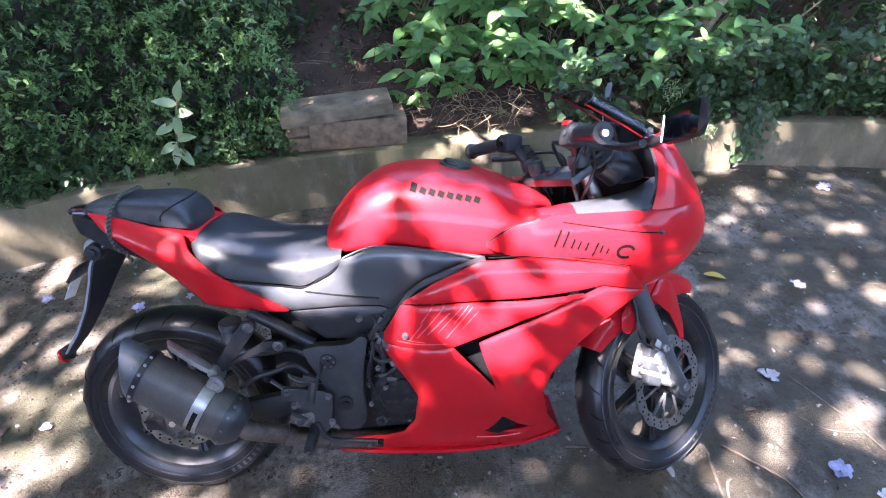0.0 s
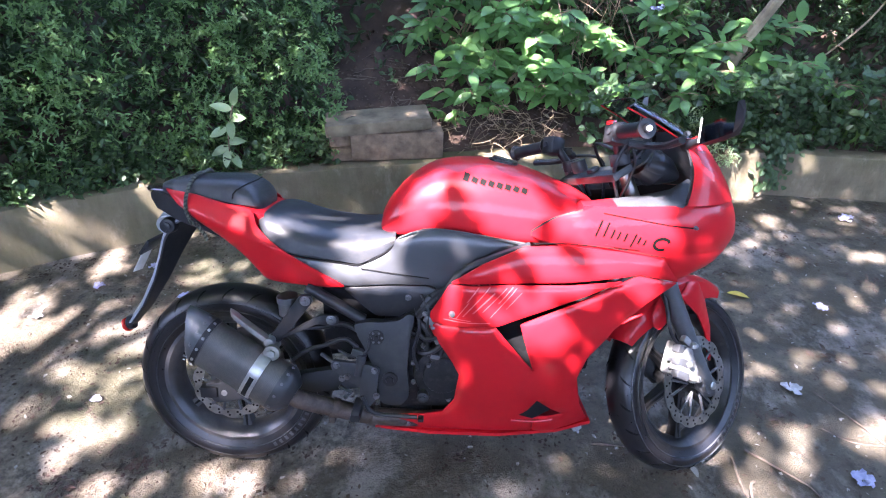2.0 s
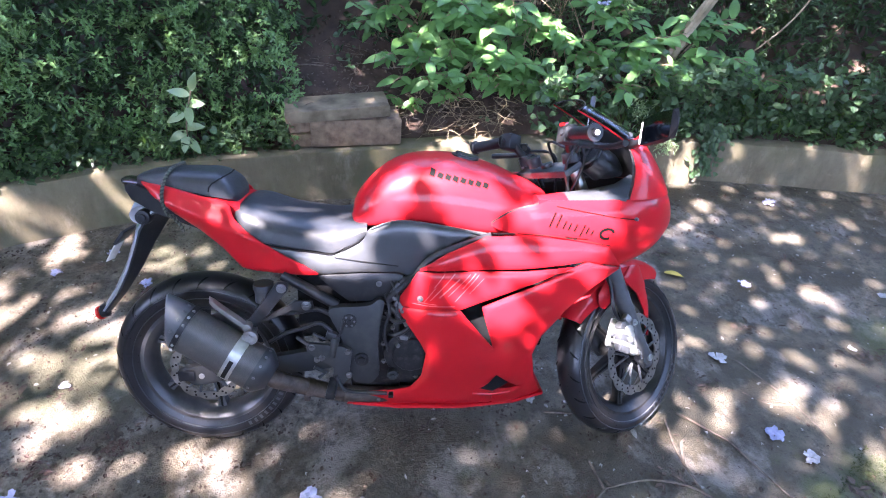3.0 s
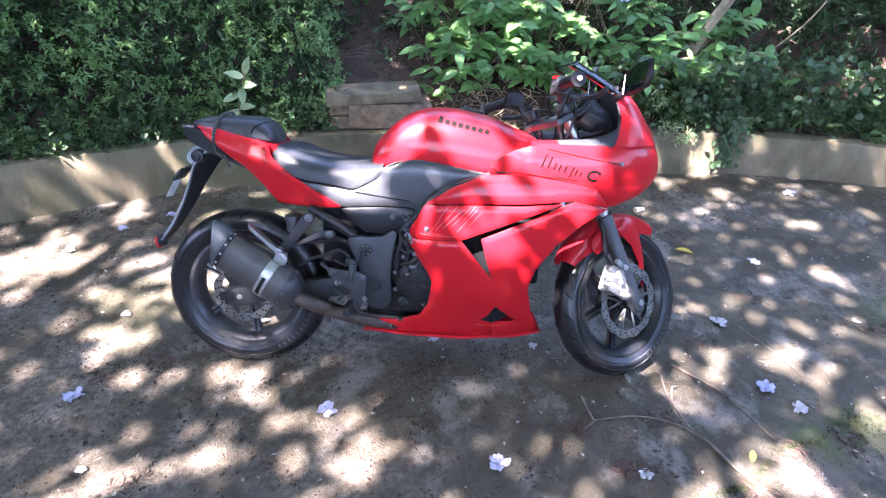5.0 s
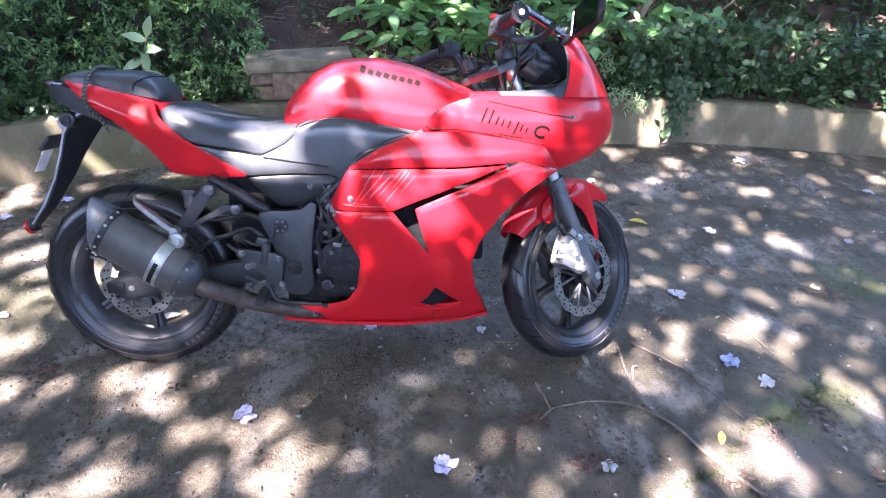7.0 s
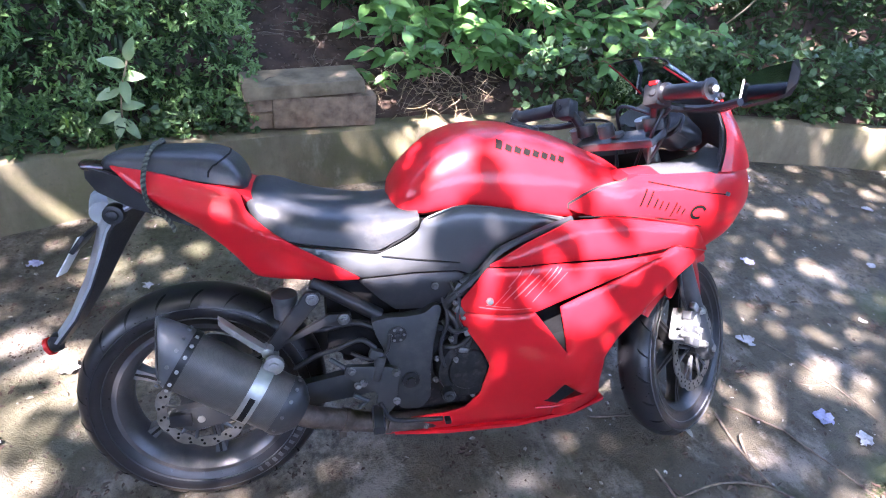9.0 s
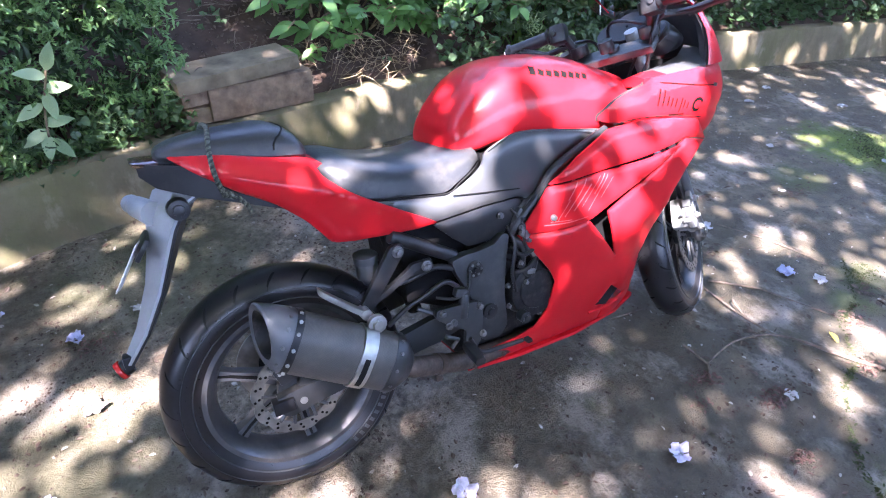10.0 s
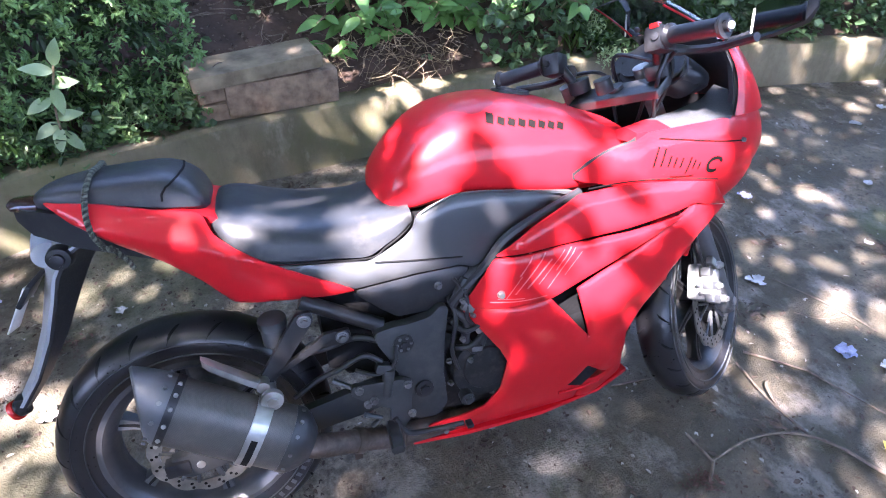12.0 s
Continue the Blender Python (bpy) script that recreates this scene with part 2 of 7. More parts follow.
ROPE = surface("grey-green braided cord", (0.03, 0.034, 0.026), (0.13, 0.14, 0.105), (0.8, 0.95), 0, 160, 420, 0.6)
BARK = surface("pale bark", (0.16, 0.12, 0.075), (0.34, 0.27, 0.18), (0.8, 0.95), 0, 14, 70, 0.6)
TWIG = surface("dry twig", (0.075, 0.055, 0.042), (0.20, 0.155, 0.12), (0.8, 0.95), 0, 30, 150, 0.5)
ROOT = surface("dry root and vine", (0.10, 0.075, 0.045), (0.30, 0.23, 0.14), (0.85, 0.95), 0, 20, 120, 0.5)
PETAL = surface("pale violet petal", (0.36, 0.34, 0.52), (0.56, 0.54, 0.70), (0.6, 0.8), 0, 60, 300, 0.2)
PETALBLUE = surface("violet-blue petal", (0.26, 0.27, 0.44), (0.42, 0.43, 0.60), (0.6, 0.8), 0, 60, 300, 0.2)
PETALWHITE = surface("faded white petal", (0.34, 0.33, 0.34), (0.52, 0.50, 0.51), (0.6, 0.8), 0, 60, 300, 0.2)
YELLOWLEAF = surface("yellow fallen leaf", (0.42, 0.30, 0.04), (0.55, 0.42, 0.08), (0.5, 0.7), 0, 40, 200, 0.2)
DRYLEAF = surface("brown dry leaf", (0.040, 0.027, 0.020), (0.125, 0.086, 0.062), (0.7, 0.9), 0, 40, 200, 0.3)
REDLITTER = surface("red-brown dry leaf", (0.060, 0.030, 0.025), (0.17, 0.095, 0.075), (0.7, 0.9), 0, 40, 200, 0.3)
CHIP = surface("pale litter", (0.20, 0.18, 0.15), (0.45, 0.42, 0.38), (0.7, 0.9), 0, 50, 200, 0.2)
SHRUBLEAF = leaf_material("shrub leaf", (0.056, 0.134, 0.050), (0.160, 0.290, 0.100), 0.42, 0.22)
# Green kept low so that the colour itself carries the foliage's shade.
SHADELEAF = leaf_material("leaf darkened for shade", (0.014, 0.036, 0.014), (0.040, 0.090, 0.030))
BROADLEAF = leaf_material("broad leaf", (0.044, 0.125, 0.032), (0.115, 0.250, 0.075), 0.42, 0.25)
IVYLEAF = leaf_material("ivy leaf", (0.026, 0.064, 0.031), (0.075, 0.140, 0.066), 0.4)
PALELEAF = leaf_material("pale leaf", (0.15, 0.25, 0.13), (0.32, 0.43, 0.26), 0.5)
CROWNLEAF = leaf_material("tree leaf", (0.035, 0.08, 0.018), (0.09, 0.17, 0.04), 0.45, 0.3)
MOSS = leaf_material("moss cushion", (0.022, 0.032, 0.011), (0.052, 0.068, 0.020), 0.8, 0.15)
GRASSLEAF = leaf_material("grass blade", (0.05, 0.12, 0.025), (0.10, 0.20, 0.05))


def glass(name, colour, rough=0.02):
    m, t, p = nodes_of(name)
    p.inputs["Base Color"].default_value = (*colour, 1)
    p.inputs["Transmission Weight"].default_value = 1.0
    p.inputs["Roughness"].default_value = rough
    p.inputs["IOR"].default_value = 1.2
    return m


SCREEN = glass("smoked screen", (0.42, 0.44, 0.45), 0.03)
MIRROR, _t, _p = nodes_of("mirror glass")
_p.inputs["Metallic"].default_value, _p.inputs["Roughness"].default_value = 1.0, 0.08
_p.inputs["Base Color"].default_value = (0.30, 0.32, 0.34, 1)


# ---- mesh tools ----
from mathutils.bvhtree import BVHTree

def shade(me, angle=38):
    me.polygons.foreach_set("use_smooth", [True] * len(me.polygons))
    me.set_sharp_from_angle(angle=radians(angle))


FLARE = [0.0]


def part(name, bm, material, parent=None, label="", angle=38):
    """Links a bmesh as one mesh object under a thing or a part. FLARE splays what is off the middle plane outwards."""
    if FLARE[0]:
        for v in bm.verts:
            k = FLARE[0] * min(abs(v.co.y) / 0.10, 1)
            v.co.y, v.co.z = v.co.y + math.copysign(k * v.co.z, v.co.y), v.co.z - k * abs(v.co.y)
    me = bpy.data.meshes.new(name)
    bm.to_mesh(me)
    bm.free()
    me.materials.append(material)
    shade(me, angle)
    ob = new(name, me)
    if parent:
        ob.parent = parent
    if label:
        tagged(ob, label)
    return ob


def thing(name, label, category, group="", kind=""):
    return tagged(new(name), label, category, group, kind)


def raw(name, verts, faces, material, parent=None, label="", smooth=True):
    me = bpy.data.meshes.new(name)
    me.from_pydata([tuple(v) for v in verts], [], [tuple(f) for f in faces])
    me.materials.append(material)
    if smooth:
        shade(me, 60)
    ob = new(name, me)
    if parent:
        ob.parent = parent
    if label:
        tagged(ob, label)
    return ob


def join(*bms):
    """Joins bmeshes into the first."""
    out = bms[0]
    for b in bms[1:]:
        me = bpy.data.meshes.new("tmp")
        b.to_mesh(me)
        b.free()
        out.from_mesh(me)
        bpy.data.meshes.remove(me)
    return out


def turned(bm, m):
    bmesh.ops.transform(bm, matrix=m, verts=bm.verts)
    return bm


def box(c, size, bevel=0.004, rot=(0, 0, 0)):
    bm = bmesh.new()
    bmesh.ops.create_cube(bm, size=1)
    bmesh.ops.scale(bm, vec=size, verts=bm.verts)
    if bevel:
        bmesh.ops.bevel(bm, geom=bm.edges[:], offset=bevel, segments=2, profile=0.6, affect="EDGES")
    return turned(bm, pose(*c, *rot))


def tube(points, radius, n=10, closed=False):
    """A round bar along points; radius may be a list."""
    pts = [Vector(p) for p in points]
    rad = radius if isinstance(radius, (list, tuple)) else [radius] * len(pts)
    bm = bmesh.new()
    rings, side = [], None
    for i, p in enumerate(pts):
        a, b = pts[max(i - 1, 0)], pts[min(i + 1, len(pts) - 1)]
        d = (b - a).normalized()
        if side is None:
            side = d.orthogonal().normalized()
        side = (side - d * side.dot(d)).normalized()
        up = d.cross(side)
        rings.append([bm.verts.new(p + rad[i] * (math.cos(k * 2 * math.pi / n) * side + math.sin(k * 2 * math.pi / n) * up)) for k in range(n)])
    for r, s in zip(rings, rings[1:]):
        for k in range(n):
            bm.faces.new((r[k], r[(k + 1) % n], s[(k + 1) % n], s[k]))
    bm.faces.new(rings[0][::-1])
    bm.faces.new(rings[-1])
    return bm


def curve(points, steps=6):
    """A Catmull-Rom line through points."""
    pts = [Vector(p) for p in points]
    pts = [2 * pts[0] - pts[1]] + pts + [2 * pts[-1] - pts[-2]]
    out = []
    for a, b, c, d in zip(pts, pts[1:], pts[2:], pts[3:]):
        for k in range(steps):
            s = k / steps
            out.append(0.5 * (2 * b + (c - a) * s + (2 * a - 5 * b + 4 * c - d) * s * s + (3 * b - a - 3 * c + d) * s ** 3))
    out.append(pts[-2])
    return out


def cyl(a, b, r, r2=None, n=20, bevel=0.002):
    a, b = Vector(a), Vector(b)
    bm = bmesh.new()
    bmesh.ops.create_cone(bm, cap_ends=True, segments=n, radius1=r, radius2=r if r2 is None else r2, depth=(b - a).length)
    if bevel:
        edges = [e for e in bm.edges if any(len(f.verts) > 4 for f in e.link_faces)]
        bmesh.ops.bevel(bm, geom=edges, offset=bevel, segments=2, profile=0.6, affect="EDGES")
    return turned(bm, Matrix.Translation((a + b) / 2) @ (b - a).to_track_quat("Z", "Y").to_matrix().to_4x4())


def bolt(x, y, z, r=0.009, out=(0, -1, 0)):
    p, d = Vector((x, y, z)), Vector(out)
    return join(cyl(p, p + d * 0.004, r * 1.25, n=16, bevel=0.001), cyl(p, p + d * 0.010, r, n=6, bevel=0.0012))


def lathe(profile, cx, cz, n=72, cy=0.0):
    """Turns a closed profile of (radius, y) about the axle through (cx, cz)."""
    bm = bmesh.new()
    rings = []
    for k in range(n):
        a = 2 * math.pi * k / n
        rings.append([bm.verts.new((cx + r * math.cos(a), cy + y, cz + r * math.sin(a))) for r, y in profile])
    m = len(profile)
    for i in range(n):
        r, s = rings[i], rings[(i + 1) % n]
        for k in range(m):
            bm.faces.new((r[k], r[(k + 1) % m], s[(k + 1) % m], s[k]))
    bmesh.ops.recalc_face_normals(bm, faces=bm.faces)
    return bm


def loft(rings, caps=True, closed=True):
    bm = bmesh.new()
    vs = [[bm.verts.new(p) for p in r] for r in rings]
    n = len(vs[0])
    for r, s in zip(vs, vs[1:]):
        for k in range(n if closed else n - 1):
            bm.faces.new((r[k], r[(k + 1) % n], s[(k + 1) % n], s[k]))
    if caps and closed:
        bm.faces.new(vs[0][::-1])
        bm.faces.new(vs[-1])
    bmesh.ops.recalc_face_normals(bm, faces=bm.faces)
    return bm


def prism(outline, y0, y1, bevel=0.004):
    """A plate of outline (x, z) between y0 and y1 with rounded edges."""
    bm = bmesh.new()
    f = bm.faces.new([bm.verts.new((x, y0, z)) for x, z in outline])
    top = bmesh.ops.extrude_face_region(bm, geom=[f])["geom"]
    bmesh.ops.translate(bm, vec=(0, y1 - y0, 0), verts=[v for v in top if isinstance(v, bmesh.types.BMVert)])
    bmesh.ops.recalc_face_normals(bm, faces=bm.faces)
    if bevel:
        bmesh.ops.bevel(bm, geom=bm.edges[:], offset=bevel, segments=2, profile=0.6, affect="EDGES", clamp_overlap=True)
    return bm


def rounded(outline, r=0.012, steps=3):
    """Rounds the corners of an outline of (x, z)."""
    out, n = [], len(outline)
    for i in range(n):
        a, b, c = (Vector(outline[(i + k) % n]) for k in (-1, 0, 1))
        u, v = a - b, c - b
        ra = min(r, u.length * 0.45, v.length * 0.45)
        p, q = b + u.normalized() * ra, b + v.normalized() * ra
        for k in range(steps + 1):
            s = k / steps
            out.append(tuple((1 - s) ** 2 * p + 2 * s * (1 - s) * b + s * s * q))
    return out


def panel(outline, width, thick=0.005, step=0.016, side=-1, edge=0.006, reach=0.016, corner=0.012):
    """A curved body panel: outline in (x, z), its distance from the middle plane from width(x, z), edges rolled inwards."""
    ring = rounded(outline, corner) if corner else outline
    bm = bmesh.new()
    bm.faces.new([bm.verts.new((x, 0, z)) for x, z in ring])
    xs, zs = [p[0] for p in ring], [p[1] for p in ring]
    for lo, hi, axis in ((min(xs), max(xs), 0), (min(zs), max(zs), 2)):
        k = int((hi - lo) / step)
        for i in range(1, k + 1):
            co, no = [0, 0, 0], [0, 0, 0]
            co[axis], no[axis] = lo + (hi - lo) * i / (k + 1), 1
            bmesh.ops.bisect_plane(bm, geom=bm.verts[:] + bm.edges[:] + bm.faces[:], plane_co=co, plane_no=no)
    bmesh.ops.triangulate(bm, faces=[f for f in bm.faces if len(f.verts) > 4])
    a = np.array(ring)
    b = np.roll(a, -1, 0)
    for v in bm.verts:
        p = np.array((v.co.x, v.co.z))
        s = np.clip(((p - a) * (b - a)).sum(1) / np.maximum(((b - a) ** 2).sum(1), 1e-12), 0, 1)
        d = np.sqrt((((a + (b - a) * s[:, None]) - p) ** 2).sum(1)).min()
        v.co.y = side * (width(v.co.x, v.co.z) - (edge * (1 - d / reach) ** 2 if d < reach else 0))
    bmesh.ops.recalc_face_normals(bm, faces=bm.faces)
    if sum(f.normal.y * f.calc_area() for f in bm.faces) * side < 0:
        bmesh.ops.reverse_faces(bm, faces=bm.faces)
    back = bmesh.ops.duplicate(bm, geom=bm.verts[:] + bm.edges[:] + bm.faces[:])
    pairs = {v: w for v, w in back["vert_map"].items() if isinstance(v, bmesh.types.BMVert)}
    copies = [x for x in back["geom"] if isinstance(x, bmesh.types.BMVert)]
    for w in copies:
        w.co.y -= side * thick
    bmesh.ops.reverse_faces(bm, faces=[x for x in back["geom"] if isinstance(x, bmesh.types.BMFace)])
    cs = set(copies)
    outer = [e for e in bm.edges if e.is_boundary and e.verts[0] not in cs]
    for e in outer:
        v, w = e.verts
        try:
            bm.faces.new((v, w, pairs[w], pairs[v]))
        except (ValueError, KeyError):
            pass
    return bm


def lerp(table, x):
    """Smooth value at x from rows of (x, value)."""
    xs = [a for a, _ in table]
    return float(np.interp(x, xs, [b for _, b in table]))


def value_noise(x, y, scale, seed):
    """Smooth noise in 0..1 for arrays x, y."""
    rng = np.random.RandomState(seed)
    grid = rng.rand(128, 128)
    u, v = x * scale, y * scale
    i, j = np.floor(u).astype(int), np.floor(v).astype(int)
    fu, fv = u - i, v - j
    fu, fv = fu * fu * (3 - 2 * fu), fv * fv * (3 - 2 * fv)
    g = lambda a, b: grid[a % 128, b % 128]
    return (g(i, j) * (1 - fu) + g(i + 1, j) * fu) * (1 - fv) + (g(i, j + 1) * (1 - fu) + g(i + 1, j + 1) * fu) * fv


def leaves(name, at, along, face, length, breadth, material, parent=None, label="", fold=0.25):
    """Many folded leaves in one mesh: at, along (stem to tip), face (upper side) are arrays of n x 3; length and breadth of n."""
    along = along / np.linalg.norm(along, axis=1, keepdims=True)
    across = np.cross(along, face)
    across /= np.maximum(np.linalg.norm(across, axis=1, keepdims=True), 1e-9)
    up = np.cross(across, along)
    L, B = length[:, None], breadth[:, None] / 2
    v = np.stack([at, at + along * L * 0.33 + across * B + up * B * fold, at + along * L * 0.7 + across * B * 0.75 + up * B * fold * 0.5,
                  at + along * L - up * L * 0.12, at + along * L * 0.7 - across * B * 0.75 + up * B * fold * 0.5,
                  at + along * L * 0.33 - across * B + up * B * fold], 1)
    n = len(at)
    k = (np.arange(n) * 6)[:, None]
    f = np.concatenate([np.stack([k[:, 0], k[:, 0] + 1, k[:, 0] + 2, k[:, 0] + 3], 1), np.stack([k[:, 0], k[:, 0] + 3, k[:, 0] + 4, k[:, 0] + 5], 1)])
    return raw(name, v.reshape(-1, 3).tolist(), f.tolist(), material, parent, label, smooth=False)


# ---- ground, kerb, bank ----
KERB_LEFT = [(-6.0, -2.1), (-4.0, -0.6), (-2.6, 0.40), (-1.5, 1.03), (-0.95, 1.29), (-0.6, 1.42), (0.0, 1.55), (0.7, 1.65), (1.3, 1.71), (2.0, 1.75), (2.58, 1.76)]
KERB_RIGHT = [(2.58, 1.83), (3.2, 1.72), (4.2, 1.52), (6.0, 1.10), (9.0, 0.1)]
KERB_TOP = 0.33


def kerb_y(x):
    return lerp(KERB_LEFT + [(2.60, 1.82)] + KERB_RIGHT[1:], x)


def ground_height(x, y):
    """Height of the worn ground: a few broad dips, a slight rise towards the kerb."""
    h = 0.012 * (value_noise(x, y, 0.9, 3) - 0.5) + 0.007 * (value_noise(x, y, 4.0, 4) - 0.5) + 0.006 * (value_noise(x, y, 17.0, 5) - 0.5)
    return h + 0.04 * np.clip((y - 0.5) / 1.1, 0, 1) - 0.006


def axis_lines(lo, hi, fine):
    inner = np.arange(lo, hi + fine / 2, fine)
    outer = np.array([0.3, 0.8, 1.6, 3, 6, 12, 25, 60, 150, 400])
    return np.concatenate([(lo - outer)[::-1], inner, hi + outer])


gx, gy = np.meshgrid(axis_lines(-2.6, 5.6, 0.03), axis_lines(-2.0, 2.3, 0.03), indexing="ij")
gz = ground_height(gx, gy)
nx, ny = gx.shape
ids = np.arange(nx * ny).reshape(nx, ny)
quads = np.stack([ids[:-1, :-1], ids[1:, :-1], ids[1:, 1:], ids[:-1, 1:]], -1).reshape(-1, 4)
ground = raw("ground", np.stack([gx, gy, gz], -1).reshape(-1, 3).tolist(), quads.tolist(), GROUND)
tagged(ground, "old mossy concrete yard with washed-in brown soil", "ground", kind="structure")


def kerb(name, line, top, depth, label):
    """A low retaining wall along line, with a worn rounded top edge."""
    pts = curve([(x, y, 0) for x, y in line], 10)
    rings = []
    for i, p in enumerate(pts):
        d = (pts[min(i + 1, len(pts) - 1)] - pts[max(i - 1, 0)]).normalized()
        back = Vector((-d.y, d.x, 0))
        wob = 0.012 * (noise.noise(p * 3.1) + 0.5 * noise.noise(p * 11))
        t = top + 0.010 * noise.noise(p * 4.3)
        prof = [(0.0, -0.15), (0.0, 0.06), (0.006, t * 0.55), (0.010, t - 0.03), (0.018, t - 0.010), (0.036, t), (depth - 0.03, t), (depth, t - 0.02), (depth, -0.15)]
        rings.append([p + back * (o + (wob if 0 < k < 6 else 0)) + Vector((0, 0, z)) for k, (o, z) in enumerate(prof)])
    ob = part(name, loft(rings), KERB)
    return tagged(ob, label, "kerb", kind="structure")


kerb("kerb_1", KERB_LEFT, KERB_TOP, 0.17, "stained yellowish concrete retaining kerb with algae streaks")
kerb("kerb_2", KERB_RIGHT, KERB_TOP - 0.025, 0.17, "lower stretch of stained concrete kerb under ivy")


def bank():
    """The earth bank that rises behind the kerb."""
    xs = np.concatenate([np.linspace(-30, -3, 16), np.arange(-2.9, 5.5, 0.05), np.linspace(5.6, 30, 16)])
    ds = np.concatenate([np.arange(0.10, 1.6, 0.05), np.linspace(1.7, 12, 18)])
    verts, n = [], len(ds)
    for x in xs:
        y0 = kerb_y(float(np.clip(x, -6, 9)))
        y = y0 + ds
        bare = np.exp(-((x - 0.65) / 0.75) ** 2)
        z = KERB_TOP - 0.02 + np.clip(ds - 0.12, 0, 9) * (0.62 + 0.15 * bare) + 0.10 * (value_noise(np.full(n, x), y, 2.3, 11) - 0.5) * np.clip(ds - 0.1, 0, 0.4) / 0.4
        z = z + 0.05 * (value_noise(np.full(n, x), y, 9.0, 12) - 0.5) * np.clip(ds - 0.12, 0, 0.2) / 0.2
        z = np.where(ds > 3, z[ds <= 3].max() + (ds - 3) * 0.1, z)
        verts += np.stack([np.full(n, x), y, z], 1).tolist()
    i = np.arange(len(xs) * n).reshape(len(xs), n)
    q = np.stack([i[:-1, :-1], i[1:, :-1], i[1:, 1:], i[:-1, 1:]], -1).reshape(-1, 4)
    return tagged(raw("bank", verts, q.tolist(), SOIL), "bare red-brown earth bank with roots behind the kerb", "bank", kind="structure")


bank()


def bank_z(x, y):
    d = y - kerb_y(x)
    return KERB_TOP - 0.02 + max(d - 0.12, 0) * (0.62 + 0.15 * math.exp(-((x - 0.65) / 0.75) ** 2))


# ---- the old step of stone blocks on the kerb ----
step = thing("stone_step", "weathered sandstone block step set into the earth bank", "step")
part("block", turned(box((0, 0, 0), (0.50, 0.20, 0.155), 0.012), pose(0.440, 1.755, 0.418, 1, 1, 7)), BLOCK, step)
part("block", turned(box((0, 0, 0), (0.115, 0.18, 0.075), 0.010), pose(0.140, 1.725, 0.462, 0, -2, 6)), BLOCK, step)
part("block", turned(box((0, 0, 0), (0.120, 0.18, 0.075), 0.010), pose(0.142, 1.725, 0.378, 0, 1, 7)), BLOCK, step)
part("slab", turned(box((0, 0, 0), (0.56, 0.24, 0.065), 0.012), pose(0.345, 1.745, 0.532, 0, -2.5, 7)), SLAB, step, "mossy grey-brown slab on top")

# ---- planting on the bank ----
rng = np.random.RandomState(7)


def unit(n):
    v = rng.normal(size=(n, 3))
    return v / np.linalg.norm(v, axis=1, keepdims=True)


def sprays(centres, per, spread, length, breadth, out):
    """Rosettes of leaves round each centre that point away from it and outwards."""
    n = len(centres)
    at = np.repeat(centres, per, 0)
    way = unit(n * per) + np.repeat(out, per, 0) * 0.7
    at = at + unit(n * per) * spread * rng.rand(n * per, 1)
    face = unit(n * per) * 0.6 + np.array([0, -0.3, 1.0])
    s = 0.7 + 0.6 * rng.rand(n * per)
    return at, way, face, length * s, breadth * s


def hedge(name, x0, x1, z1, depth, count, per, spread, length, breadth, material, label, setback=0.16, rise=0.35, thin=None, low=0.0):
    x = x0 + (x1 - x0) * rng.rand(count)
    z = low + (z1 - low) * rng.rand(count)
    k = np.array([kerb_y(float(v)) for v in x])
    lump = value_noise(x, z, 3.4, 21) * 0.34 + value_noise(x, z, 9.0, 22) * 0.14 + value_noise(x, z, 15.0, 23) * 0.08
    y = k + setback + rise * z - lump + depth * rng.rand(count) ** 1.7
    y = np.maximum(y, k + 0.07 - 0.40 * np.clip(z - 0.22, 0, 9))  # the foot stays behind the kerb face, the top leans out
    c = np.stack([x, y, KERB_TOP + z], 1)
    if thin is not None:
        c = c[thin(c)]
    out = np.tile(np.array([[0.0, -0.8, 0.45]]), (len(c), 1))
    ob = leaves(name, *sprays(c, per, spread, length, breadth, out), material, None, label)
    return tagged(ob, label, name.replace("_", " "), kind="stuff")


bare = lambda c: ~((np.abs(c[:, 0] - 0.60) < 0.85) & (c[:, 2] < 0.60 + 0.12 * np.abs(c[:, 0] - 0.6)) & (c[:, 0] > -0.08))
# Inner, deep and right-hand leaves hold their shade in the darker green.
hedge("hedge_inner", -4.3, 0.10, 2.3, 0.25, 5000, 7, 0.06, 0.050, 0.024, SHADELEAF, "dark inner twigs and leaves of the hedge", 0.36, 0.20)
hedge("clipped_hedge", -4.2, 0.15, 2.2, 0.42, 7000, 15, 0.034, 0.028, 0.0115, SHRUBLEAF, "dense dark green hedge of small narrow leaves", 0.20, 0.20)
hedge("hedge_depth", -4.5, 6.5, 2.8, 0.9, 7500, 8, 0.10, 0.075, 0.030, SHADELEAF, "deep shaded foliage behind the planting", 0.75, 0.45, bare)
hedge("right_shrub", 1.7, 6.5, 2.4, 0.6, 2600, 8, 0.08, 0.055, 0.020, SHADELEAF, "dark green mixed shrub above the ivy", 0.45, 0.40)
hedge("ivy", 1.45, 6.0, 0.44, 0.30, 1250, 4, 0.07, 0.046, 0.044, IVYLEAF, "ivy spilling over the kerb", 0.06, 0.45, lambda c: (c[:, 0] > 2.2) | (rng.rand(len(c)) < 0.45))
n = 260
fall = np.stack([2.64 + 0.055 * rng.randn(n), rng.uniform(1.735, 1.80, n), 0.44 - 0.33 * rng.rand(n) ** 1.7], 1)[:150]
n = 150
